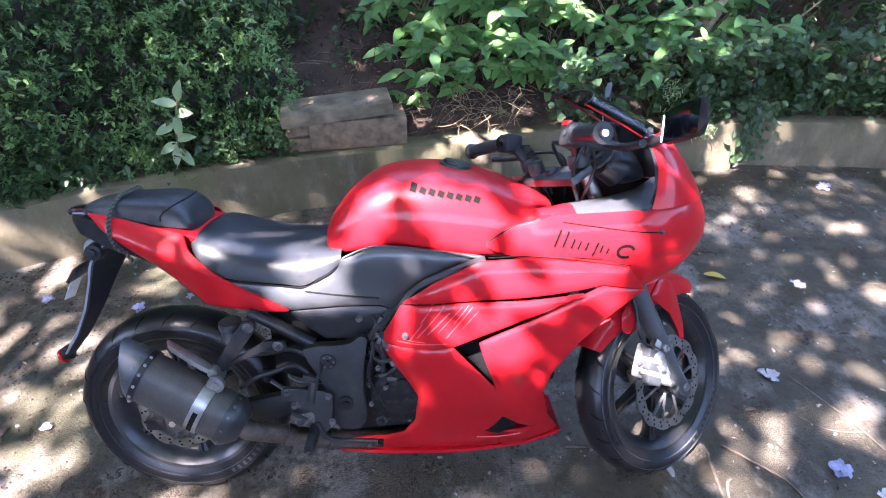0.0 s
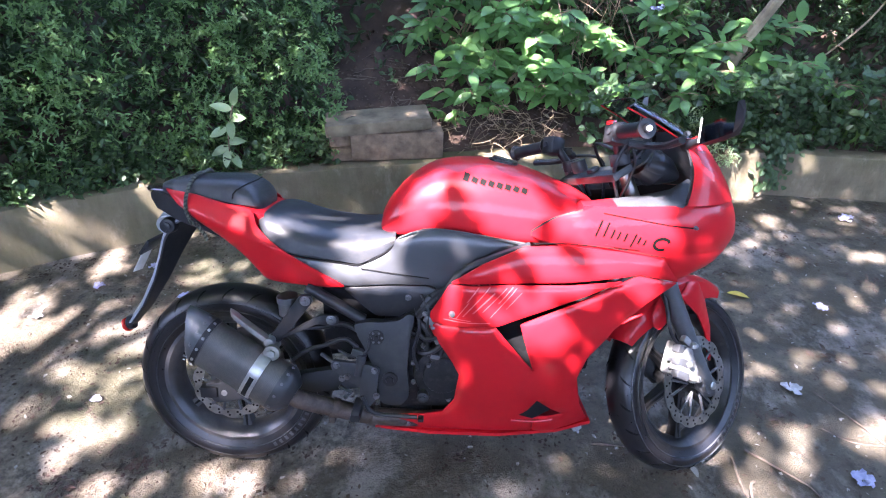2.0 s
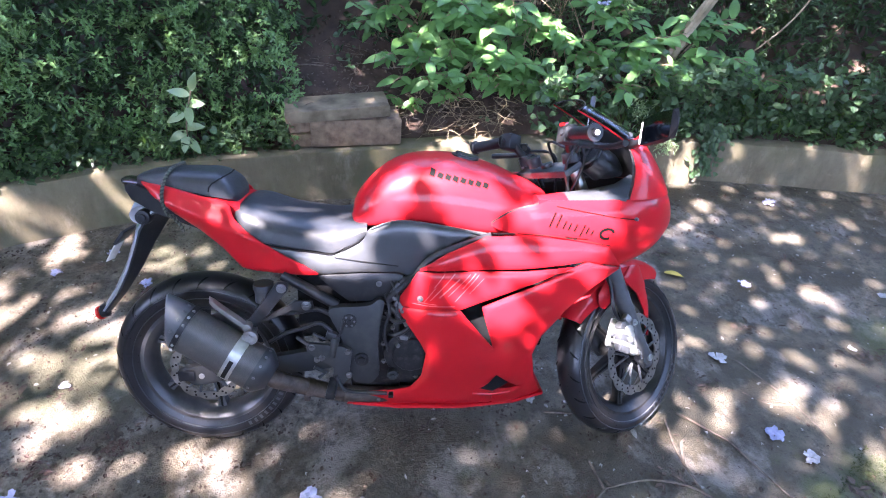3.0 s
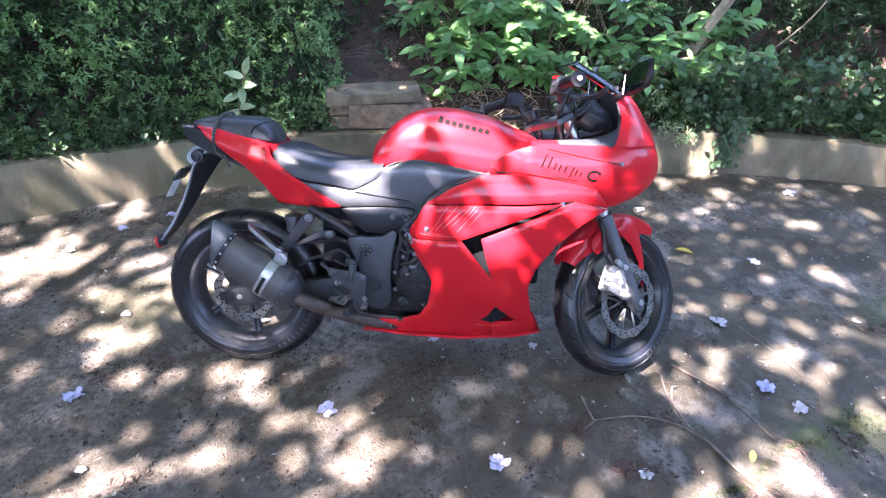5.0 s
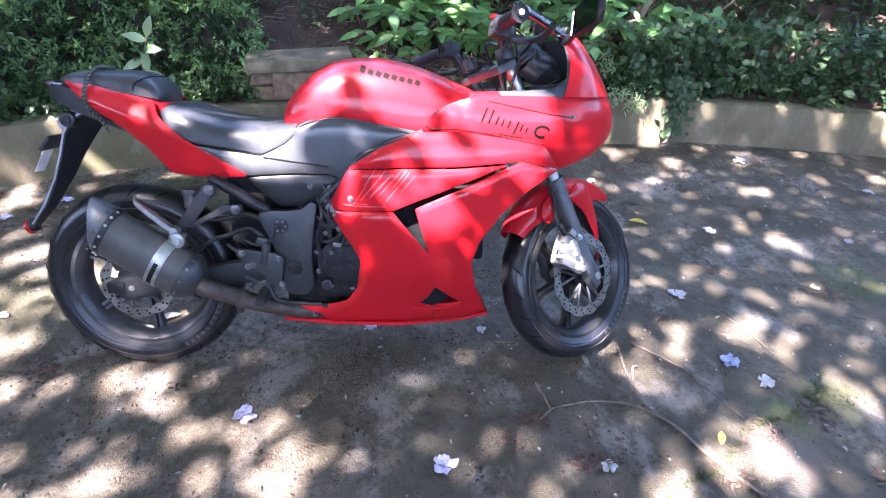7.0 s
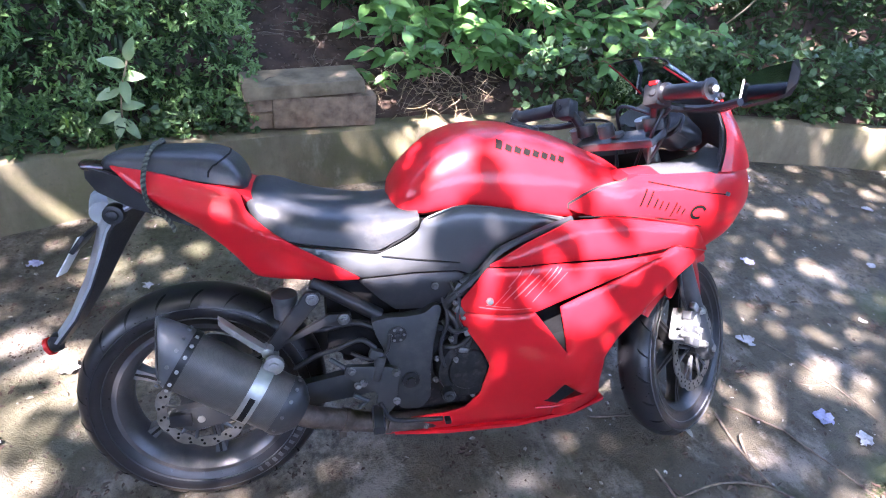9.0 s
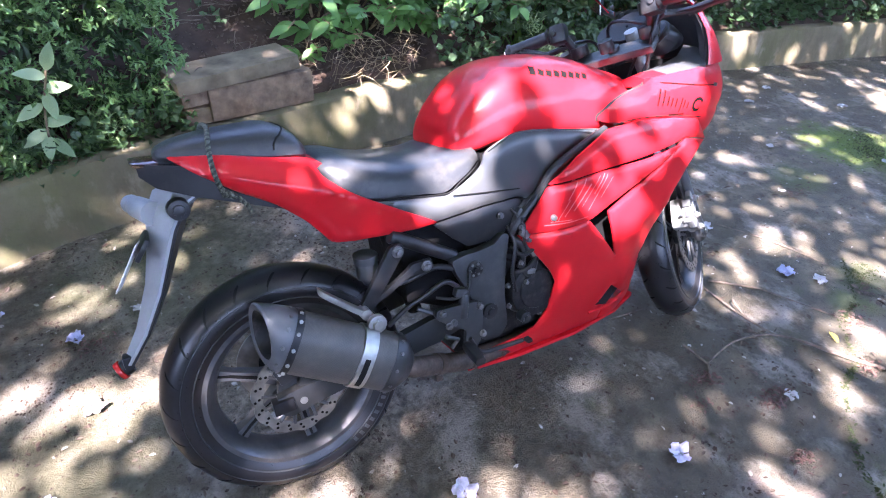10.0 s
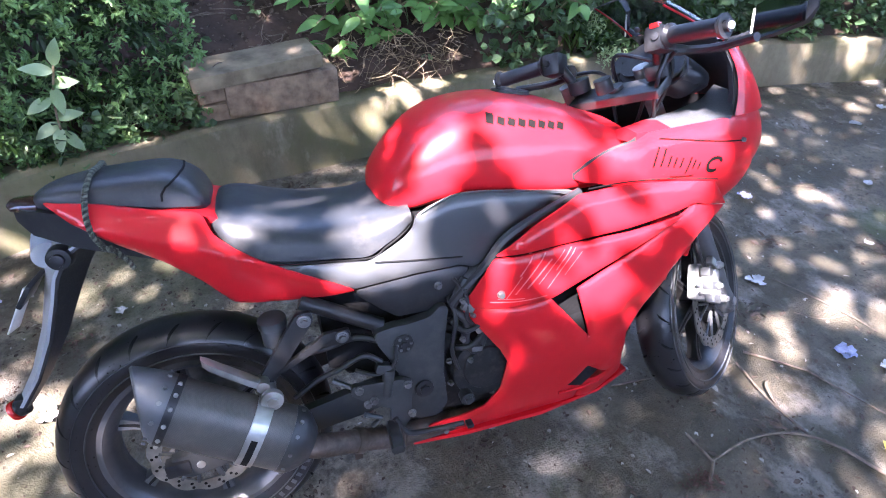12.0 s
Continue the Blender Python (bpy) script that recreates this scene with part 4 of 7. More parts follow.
def far_growth():
    """Unseen growth added behind the viewer and at both ends to cut sky light."""
    n = 15000
    a = rng.uniform(math.pi * 0.86, math.pi * 2.14, n)
    r = rng.uniform(8.5, 10.5, n)
    x, y = 1.0 + r * np.cos(a), 0.5 + r * np.sin(a)
    z = rng.uniform(0, 1, n) * (2.1 + 1.8 * value_noise(a * 3, a * 0, 1.0, 31))
    ob = leaves("far_growth", np.stack([x, y, z], 1), unit(n), unit(n), rng.uniform(0.5, 0.9, n), rng.uniform(0.3, 0.5, n), SHADELEAF)
    return tagged(ob, "unseen tall growth added to cut low sky light", "trees", kind="stuff")


far_growth()


# ---- the motorcycle; built upright with x ahead, y to its left, z up from the rear tyre's foot ----
bike = thing("motorcycle", "red fully faired sports motorcycle leaning on its side stand", "motorcycle")
bike.matrix_basis = STANCE
RAKE = radians(26)
PIVOT = Vector((1.485, 0, 0))
STEER = Matrix.Translation(PIVOT) @ Matrix.Rotation(radians(33), 4, Vector((-math.sin(RAKE), 0, math.cos(RAKE)))) @ Matrix.Translation(-PIVOT)


def tyre(cx, R, width, rim_r, name_parent, m=None, label=""):
    """A tyre with a round tread, side walls, a bead and cut grooves."""
    prof, w = [], width / 2
    for k in range(15):
        a = math.pi * (k / 14 - 0.5)
        y = w * math.sin(a)
        prof.append((R - 0.42 * width * (1 - math.cos(a) ** 0.85 if abs(a) < 1.57 else 1), y))
    prof += [(rim_r + 0.030, w * 0.98), (rim_r + 0.012, w * 0.86), (rim_r + 0.002, w * 0.78), (rim_r + 0.002, -w * 0.78), (rim_r + 0.012, -w * 0.86), (rim_r + 0.030, -w * 0.98)]
    bm = lathe(prof, cx, R, 96)
    ob = part("tyre", turned(bm, m) if m else bm, RUBBER, name_parent, label, 50)
    cut = []
    for k in range(22):
        for s in (-1, 1):
            a0 = 2 * math.pi * (k + (0.5 if s > 0 else 0)) / 22
            line = []
            for i in range(7):
                u = 0.34 + 0.61 * i / 6
                a = a0 + 0.20 * u
                y = s * w * u
                r = R - 0.42 * width * (1 - math.cos(math.asin(min(u, 0.999))) ** 0.85) - 0.0024
                line.append(Vector((cx + r * math.cos(a), y, R + r * math.sin(a))))
            one = tube(line, [0.0012, 0.0030, 0.0040, 0.0042, 0.0038, 0.0028, 0.0010], 4)
            part("tread_groove", turned(one, m) if m else one, DARK, name_parent)
    # a raised ring and lettering blocks on the side wall
    for s in (-1,):
        for k in range(9):
            a = radians(-62 + 5.2 * k)
            r = rim_r + 0.036
            b = box((0, 0, 0), (0.009, 0.003, 0.013), 0.0)
            cut.append(turned(b, Matrix.Translation((cx + r * math.cos(a), s * w * 0.985, R + r * math.sin(a))) @ Matrix.Rotation(math.pi / 2 - a, 4, "Y")))
    for r, dr in ((rim_r + 0.024, 0.0016), (rim_r + 0.050, 0.0012)):
        ring = lathe([(r - dr, -w * 0.955), (r, -w * 0.985 - 0.0022), (r + dr, -w * 0.955)], cx, R, 96)
        part("bead_line", turned(ring, m) if m else ring, FORK, name_parent)
    bm = join(*cut)
    part("sidewall_marking", turned(bm, m) if m else bm, FORK, name_parent)
    return ob


def cast_wheel(cx, R, rim_r, width, spokes, m, label, metal, phase=0.35, arm=None):
    w = width / 2
    prof = [(rim_r + 0.006, -w), (rim_r + 0.006, -w + 0.006), (rim_r - 0.008, -w + 0.014), (rim_r - 0.016, -w * 0.3), (rim_r - 0.016, w * 0.3), (rim_r - 0.008, w - 0.014), (rim_r + 0.006, w - 0.006), (rim_r + 0.006, w),
            (rim_r - 0.006, w), (rim_r - 0.020, w - 0.012), (rim_r - 0.032, w * 0.3), (rim_r - 0.032, -w * 0.3), (rim_r - 0.020, -w + 0.012), (rim_r - 0.006, -w)]
    bm = lathe(prof, cx, R, 80)
    wheel = part("wheel", turned(bm, m) if m else bm, metal, bike, label)
    for k in range(spokes):
        a = 2 * math.pi * k / spokes + phase
        b = loft([[(r, y, z) for y, z in ((-d, -e), (d, -e), (d * 1.05, 0), (d, e), (-d, e), (-d * 1.05, 0))]
                  for r, d, e in ((0.035, 0.020, 0.017), (0.09, 0.016, 0.012), (rim_r - 0.06, 0.014, 0.010), (rim_r - 0.022, 0.020, 0.016))])
        mm = Matrix.Translation((cx, 0, R)) @ Matrix.Rotation(-a, 4, "Y")
        spoke = part("spoke", turned(b, m @ mm if m else mm), arm or metal, wheel)
        for side in (-1, 1):
            slot = loft([[(r, side * y, e * u) for y, u in ((d * 0.9, -1), (d * 1.07, -1), (d * 1.07, 1), (d * 0.9, 1))] for r, d, e in ((0.060, 0.0178, 0.003), (0.09, 0.016, 0.0045), (rim_r - 0.06, 0.014, 0.004), (rim_r - 0.030, 0.0185, 0.003))])
            part("spoke_groove", turned(slot, m @ mm if m else mm), DARK, spoke)
    hub = join(cyl((cx, -0.055, R), (cx, 0.055, R), 0.040, n=28), cyl((cx, -0.085, R), (cx, 0.085, R), 0.022, n=24))
    part("hub", turned(hub, m) if m else hub, metal, wheel)
    return wheel


def petal_disc(cx, R, y, r_out, r_in, waves, m, parent):
    """A wave-edged brake disc with drilled slots and a carrier."""
    bm = bmesh.new()
    n = waves * 12
    rings = []
    for k in range(n):
        a = 2 * math.pi * k / n
        ro = r_out - 0.006 * (0.5 + 0.5 * math.cos(waves * a)) ** 2
        ri = r_in + 0.004 * (0.5 + 0.5 * math.cos(waves * a)) ** 2
        rings.append([bm.verts.new((cx + r * math.cos(a), y + s * 0.002, R + r * math.sin(a))) for r, s in ((ro, -1), (ro, 1), (ri, 1), (ri, -1))])
    for i in range(n):
        p, q = rings[i], rings[(i + 1) % n]
        for k in range(4):
            bm.faces.new((p[k], p[(k + 1) % 4], q[(k + 1) % 4], q[k]))
    bmesh.ops.recalc_face_normals(bm, faces=bm.faces)
    ob = part("brake_disc", turned(bm, m) if m else bm, DISC, parent, "wave-edged steel brake disc")
    arms = []
    for k in range(6):
        a = 2 * math.pi * k / 6
        for s in (-0.22, 0.22):
            p = Vector((cx + 0.035 * math.cos(a), y, R + 0.035 * math.sin(a)))
            q = Vector((cx + (r_in + 0.006) * math.cos(a + s), y, R + (r_in + 0.006) * math.sin(a + s)))
            arms.append(tube([p, q], 0.0045, 6))
    for k in range(waves * 2):
        a = 2 * math.pi * (k + 0.5) / (waves * 2)
        for r, da in ((r_in + (r_out - r_in) * 0.35, 0.0), (r_in + (r_out - r_in) * 0.68, 0.06)):
            c = Vector((cx + r * math.cos(a + da), y, R + r * math.sin(a + da)))
            one = cyl(c - Vector((0, 0.0026, 0)), c + Vector((0, 0.0026, 0)), 0.0036, n=8, bevel=0)
            part("drilled_hole", turned(one, m) if m else one, DARK, ob)
    for b in arms:
        part("carrier_arm", turned(b, m) if m else b, FORK, ob)
    return ob


# rear wheel
rear = cast_wheel(0, 0.297, 0.208, 0.100, 6, None, "dusty grey six-spoke rear wheel", RIM, 0.61, FORK)
tyre(0, 0.297, 0.124, 0.208, rear, None, "worn black rear tyre")
petal_disc(0, 0.300, -0.082, 0.112, 0.082, 10, None, rear)
part("caliper_bracket", prism(rounded([(-0.052, 0.262), (-0.030, 0.250), (0.030, 0.262), (0.110, 0.285), (0.115, 0.335), (0.040, 0.352), (0.030, 0.390), (-0.025, 0.385), (-0.050, 0.330)], 0.010), -0.104, -0.090, 0.004), FRAME, bike, "dark grey rear brake carrier over the axle")
part("axle_nut", join(cyl((0, -0.125, 0.300), (0, -0.10, 0.300), 0.016, n=6), cyl((0, -0.132, 0.300), (0, -0.12, 0.300), 0.009, n=16)), ALLOY, rear)
part("sprocket", lathe([(0.115, 0.085), (0.115, 0.091), (0.06, 0.091), (0.06, 0.085)], 0, 0.300, 44), DISC, rear)

# front wheel, fork and fender turn with the steering
front = cast_wheel(1.4, 0.290, 0.214, 0.085, 6, STEER, "black six-spoke front wheel turned to full lock", DARKRIM)
tyre(1.4, 0.290, 0.106, 0.214, front, STEER, "worn black front tyre")
petal_disc(1.4, 0.290, -0.062, 0.142, 0.108, 12, STEER, front)


def fork_at(s, y):
    """A point of the fork line, s metres up from the axle."""
    return Vector((1.4 - math.sin(RAKE) * s, y, 0.29 + math.cos(RAKE) * s))


for y in (-0.098, 0.098):
    side_leg = part("fork_leg", turned(join(tube([fork_at(-0.035, y), fork_at(0.0, y), fork_at(0.05, y), fork_at(0.30, y), fork_at(0.36, y)], [0.020, 0.028, 0.025, 0.027, 0.029], 18),
                                            cyl(fork_at(0, y) + Vector((0, -0.02, 0)), fork_at(0, y) + Vector((0, 0.02, 0)), 0.026, n=20)), STEER), FORK, bike, "scuffed grey fork leg")
    part("fork_tube", turned(tube([fork_at(0.34, y), fork_at(0.765, y)], 0.0185, 16), STEER), ALLOY, side_leg, "bright fork tube")
part("axle", turned(cyl((1.4, -0.128, 0.29), (1.4, 0.128, 0.29), 0.012, n=16), STEER), ALLOY, front)
caliper = part("brake_caliper", turned(turned(join(box((1.306, -0.082, 0.375), (0.062, 0.060, 0.085), 0.012, (0, 24, 0)), box((1.283, -0.105, 0.375), (0.040, 0.032, 0.045), 0.008, (0, 24, 0)),
                                            cyl((1.300, -0.12, 0.395), (1.300, -0.09, 0.395), 0.017), cyl((1.285, -0.12, 0.355), (1.285, -0.09, 0.355), 0.017),
                                            box((1.335, -0.092, 0.415), (0.05, 0.018, 0.030), 0.006, (0, -30, 0)), box((1.325, -0.092, 0.335), (0.055, 0.018, 0.025), 0.006, (0, 30, 0))), pose(1.306, -0.09, 0.375) @ Matrix.Diagonal((1.2, 1.1, 1.2, 1)) @ pose(-1.306, 0.09, -0.375)), STEER), CASTING, bike, "bright dusty alloy front brake caliper")
part("caliper_body", turned(join(*[box((1.262 + 0.012 * k, -0.118 + 0.006 * k, 0.345 + 0.034 * k), (0.050, 0.026, 0.024), 0.004, (0, 24, 0)) for k in range(3)]), STEER), FORK, caliper, "grey finned caliper halves")
for bx, bz in ((1.318, 0.424), (1.330, 0.322), (1.296, 0.372)):
    part("caliper_bolt", turned(join(cyl((bx, -0.130, bz), (bx, -0.100, bz), 0.011, n=12), cyl((bx, -0.137, bz), (bx, -0.128, bz), 0.007, n=6)), STEER), ALLOY, caliper)
part("caliper_bracket", turned(join(box((1.345, -0.104, 0.372), (0.030, 0.014, 0.105), 0.004, (0, 12, 0)), box((1.300, -0.112, 0.438), (0.034, 0.018, 0.022), 0.004, (0, 40, 0))), STEER), CASTING, caliper)
part("caliper_pin", turned(join(cyl((1.27, -0.09, 0.385), (1.245, -0.09, 0.390), 0.006), cyl((1.275, -0.09, 0.36), (1.25, -0.09, 0.362), 0.006)), STEER), FORK, caliper)
part("brake_hose", turned(tube(curve([(1.29, -0.10, 0.42), (1.245, -0.105, 0.47), (1.235, -0.10, 0.56), (1.21, -0.09, 0.66)], 5), 0.0055, 8), STEER), BLACK, caliper)


def fender():
    rings = []
    for k in range(25):
        a = radians(58 + (150 - 58) * k / 24)
        taper = min(1, 0.35 + 2.4 * min(k, 24 - k) / 24)
        R, c = 0.290 + 0.020, Vector((1.4, 0, 0.290))
        w, drop = 0.058 * (0.55 + 0.45 * taper), 0.060 * taper
        row = []
        for y, dr in ((-w * 1.06, -drop), (-w * 1.04, -drop * 0.5), (-w, 0.0), (-w * 0.75, 0.014), (-w * 0.35, 0.021), (0, 0.023), (w * 0.35, 0.021), (w * 0.75, 0.014), (w, 0.0), (w * 1.04, -drop * 0.5), (w * 1.06, -drop)):
            row.append(c + Vector(((R + dr) * math.cos(a), y, (R + dr) * math.sin(a))))
        inner = [p + (c + Vector((0, p.y, 0)) - p).normalized() * 0.004 for p in reversed(row)]
        rings.append(row + inner)
    return turned(loft(rings), STEER)


guard = part("front_fender", fender(), RED, bike, "red front mudguard")
lobe = [(1.235, 0.560), (1.300, 0.600), (1.335, 0.560), (1.300, 0.520), (1.262, 0.488), (1.232, 0.472), (1.210, 0.488), (1.212, 0.530)]
for s in (-1, 1):
    part("fender_side", turned(panel(lobe, lambda x, z: 0.082 - 0.8 * max(0, 1.24 - x) ** 1.6, side=s, step=0.02), STEER), RED, guard)
blade = [(1.345, 0.560), (1.385, 0.602), (1.440, 0.596), (1.480, 0.540), (1.514, 0.440), (1.508, 0.335), (1.495, 0.335), (1.476, 0.430), (1.425, 0.495)]
for s in (-1, 1):
    part("fender_side", turned(panel(blade, lambda x, z: 0.070 - 0.25 * max(0, x - 1.42), side=s, step=0.02, corner=0.008), STEER), RED, guard)


# ---- tank, seats, tail ----
FLARE[0] = 0.022
def body_loft(rows, power=0.72, flat=0.8, n=28, belt=0.42):
    """Sections along x: (x, half width, z low, z high); a rounded shape widest a little below the middle."""
    rings = []
    for x, w, lo, hi in rows:
        ring = []
        for k in range(n):
            a = 2 * math.pi * k / n
            c, s = math.cos(a), math.sin(a)
            zc = lo + belt * (hi - lo)
            h = (hi - zc) if s > 0 else (zc - lo)
            ring.append((x, w * math.copysign(abs(c) ** power, c), zc + h * math.copysign(abs(s) ** flat, s)))
        rings.append(ring)
    return loft(rings)


def dense(rows, steps=4):
    pts = [tuple(r) for r in rows]
    out = []
    ext = [tuple(2 * a - b for a, b in zip(pts[0], pts[1]))] + pts + [tuple(2 * a - b for a, b in zip(pts[-1], pts[-2]))]
    for a, b, c, d in zip(ext, ext[1:], ext[2:], ext[3:]):
        for k in range(steps):
            s = k / steps
            out.append(tuple(0.5 * (2 * q + (r - p) * s + (2 * p - 5 * q + 4 * r - t) * s * s + (3 * q - p - 3 * r + t) * s ** 3) for p, q, r, t in zip(a, b, c, d)))
    return out + [pts[-1]]


tank = part("fuel_tank", body_loft(dense([(0.462, 0.050, 0.790, 0.805), (0.470, 0.085, 0.780, 0.840), (0.490, 0.105, 0.774, 0.872), (0.530, 0.120, 0.772, 0.915), (0.580, 0.132, 0.780, 0.952), (0.640, 0.142, 0.780, 0.974),
                                          (0.720, 0.150, 0.768, 0.980), (0.800, 0.154, 0.758, 0.972), (0.880, 0.152, 0.755, 0.950), (0.950, 0.150, 0.757, 0.922), (1.000, 0.146, 0.765, 0.902), (1.040, 0.120, 0.780, 0.880)], 4), 0.60, 0.78, 36, 0.26), RED, bike, "glossy red fuel tank")
part("filler_cap", join(cyl((0.80, 0, 0.955), (0.803, 0, 0.976), 0.042, n=28), cyl((0.80, 0, 0.97), (0.803, 0, 0.980), 0.030, n=24)), BLACK, tank)

FLARE[0] = 0.02
def cushion(rows, n=15):
    """A padded seat: sections along x of (x, half width, side z, top z), with a soft shoulder and an inward skirt."""
    rings = []
    for x, w, lo, hi in rows:
        ring = []
        for k in range(n):
            a = math.pi * k / (n - 1)
            c, s = math.cos(a), math.sin(a)
            ring.append((x, -w * math.copysign(abs(c) ** 0.55, c), lo + (hi - lo) * s ** 0.62))
        rings.append(ring + [(x, w * 0.93, lo - 0.006), (x, w * 0.6, lo - 0.03), (x, -w * 0.6, lo - 0.03), (x, -w * 0.93, lo - 0.006)])
    return loft(rings)


def seam_on(ob, line, radius, parent):
    """A stitched seam laid on the upper skin of a seat along (x, y) points."""
    me = ob.data
    tree_of = BVHTree.FromPolygons([v.co[:] for v in me.vertices], [tuple(p.vertices) for p in me.polygons])
    pts = []
    for p in curve([(x, y, 0) for x, y in line], 8):
        hit = tree_of.ray_cast(Vector((p.x, p.y, 2)), Vector((0, 0, -1)))[0]
        if hit:
            pts.append(hit)
    flare, FLARE[0] = FLARE[0], 0.0
    part("seat_seam", tube(pts, radius, 6), DARK, parent)
    FLARE[0] = flare


FLARE[0] = 0.032
seat = part("rider_seat", cushion(dense([(0.128, 0.064, 0.822, 0.826), (0.137, 0.094, 0.810, 0.834), (0.162, 0.124, 0.782, 0.842), (0.200, 0.140, 0.757, 0.837), (0.250, 0.145, 0.743, 0.819), (0.300, 0.146, 0.735, 0.806), (0.360, 0.144, 0.726, 0.798), (0.412, 0.139, 0.717, 0.794), (0.450, 0.138, 0.734, 0.797), (0.480, 0.137, 0.750, 0.800), (0.510, 0.132, 0.772, 0.803)], 4)), SEAT, bike, "worn black vinyl rider seat")
part("seat_seam", join(tube(curve([(0.139, -0.098, 0.808), (0.162, -0.127, 0.779), (0.200, -0.1435, 0.753), (0.240, -0.1475, 0.743), (0.30, -0.149, 0.732), (0.412, -0.1425, 0.714), (0.45, -0.1425, 0.731), (0.484, -0.141, 0.750), (0.508, -0.137, 0.769), (0.512, -0.134, 0.79)], 8), 0.0020, 6)), DARK, seat)
FLARE[0] = 0.0
pillion = part("pillion_seat", cushion(dense([(-0.156, 0.028, 0.890, 0.897), (-0.145, 0.048, 0.887, 0.907), (-0.110, 0.066, 0.885, 0.917), (-0.050, 0.083, 0.880, 0.923), (0.020, 0.095, 0.868, 0.924), (0.060, 0.099, 0.860, 0.923), (0.090, 0.099, 0.856, 0.914), (0.115, 0.096, 0.852, 0.896), (0.130, 0.084, 0.849, 0.874), (0.138, 0.058, 0.847, 0.858)], 4)), SEAT, bike, "black vinyl pillion seat pad")
seam_on(pillion, [(0.064, -0.0985), (0.074, -0.094), (0.086, -0.085), (0.096, -0.060), (0.100, 0.0), (0.096, 0.060), (0.086, 0.085)], 0.0022, pillion)


def tail_width(x, z):
    w = lerp([(-0.16, 0.040), (-0.05, 0.086), (0.05, 0.118), (0.15, 0.142), (0.25, 0.155), (0.37, 0.158)], x)
    crease = lerp([(-0.16, 0.878), (0.0, 0.826), (0.10, 0.793), (0.23, 0.745), (0.38, 0.655)], x)
    return w + 0.014 - (0.48 * (z - crease) if z > crease else 0.42 * (crease - z))


FLARE[0] = 0.02
TAIL = [(-0.138, 0.893), (-0.05, 0.884), (0.050, 0.864), (0.118, 0.852), (0.128, 0.845), (0.138, 0.812), (0.172, 0.780), (0.205, 0.757), (0.288, 0.708), (0.378, 0.655), (0.330, 0.647), (0.190, 0.644), (0.142, 0.650), (0.124, 0.678), (0.090, 0.722), (0.040, 0.768), (-0.028, 0.808), (-0.085, 0.850)]
for s in (-1, 1):
    part("tail_panel", panel(TAIL, tail_width, side=s, step=0.010), RED, bike, "red pointed tail side panel")
FLARE[0] = 0.0
part("tail_deck", loft([[(x, -w, z), (x, -w * 0.5, z + 0.006), (x, w * 0.5, z + 0.006), (x, w, z), (x, w, z - 0.05), (x, -w, z - 0.05)] for x, w, z in ((-0.12, 0.03, 0.885), (-0.05, 0.075, 0.868), (0.08, 0.112, 0.852), (0.15, 0.118, 0.830), (0.19, 0.12, 0.785), (0.30, 0.12, 0.72))]), RED, bike, "red cover between the two seats")
part("under_tail", loft([[(x, -w, z0), (x, w, z0), (x, w, z1), (x, -w, z1)] for x, w, z0, z1 in ((-0.190, 0.034, 0.860, 0.886), (-0.165, 0.056, 0.835, 0.882), (-0.10, 0.078, 0.806, 0.868), (-0.03, 0.085, 0.780, 0.85), (0.08, 0.085, 0.735, 0.81), (0.14, 0.085, 0.69, 0.78), (0.30, 0.09, 0.665, 0.72))]), BLACK, bike, "black under-tail tray")
part("tail_light", loft([[(x, w * math.cos(a), z + h * math.sin(a)) for a in [2 * math.pi * k / 16 for k in range(16)]] for x, w, z, h in ((-0.200, 0.030, 0.888, 0.006), (-0.193, 0.042, 0.884, 0.010), (-0.165, 0.050, 0.878, 0.014), (-0.150, 0.050, 0.876, 0.014))]), DARKLENS, bike, "dark red tail light lens")

# number plate hanger, with its indicators and reflector
HANGER = ((-0.096, 0.806, 0.055), (-0.128, 0.790, 0.062), (-0.158, 0.745, 0.058), (-0.182, 0.690, 0.043), (-0.218, 0.610, 0.030), (-0.268, 0.525, 0.019), (-0.316, 0.465, 0.012))


def hanger_side(lean, thick):
    """One flank of the wedge-shaped hanger: it runs from the sharp outer edge across, leaning back or forward."""
    return loft([[(x + 0.9 * u, y, z - 0.42 * u) for u, y in ((0.0, -w), (lean * w, w), (lean * w + thick, w), (thick, -w))] for x, z, w in HANGER])


# Grey back flank puts sky light on black plastic into the colour.
hanger = part("plate_hanger", hanger_side(-0.75, -0.006), GREYPLASTIC, bike, "number plate hanger, back face paled for sky light")
part("hanger_web", hanger_side(0.48, 0.006), BLACK, hanger, "black front side of the hanger")
part("indicator", join(cyl((-0.138, -0.045, 0.786), (-0.138, -0.070, 0.786), 0.024, 0.021, n=24), cyl((-0.138, -0.068, 0.786), (-0.138, -0.078, 0.786), 0.012, n=12)), BLACK, hanger, "black rubber indicator stump")
part("indicator", join(cyl((-0.185, 0.020, 0.770), (-0.215, 0.110, 0.774), 0.027, 0.024, n=24), cyl((-0.215, 0.110, 0.774), (-0.226, 0.145, 0.776), 0.018, 0.022, n=20)), GREYPLASTIC, hanger, "faded grey indicator stalk")
plate = part("number_plate", turned(box((0, 0, 0), (0.003, 0.034, 0.12), 0.001), pose(-0.262, 0.02, 0.672, 0, 35, -18)), WHITE, hanger, "white number plate seen edge on")
part("plate_bracket", turned(box((0, 0, 0), (0.010, 0.09, 0.05), 0.003), pose(-0.225, 0, 0.715, 0, 38, 0)), BLACK, hanger)
part("reflector", join(cyl((-0.344, 0.010, 0.450), (-0.334, 0.010, 0.454), 0.022, n=24)), REDLENS, hanger, "red round rear reflector")
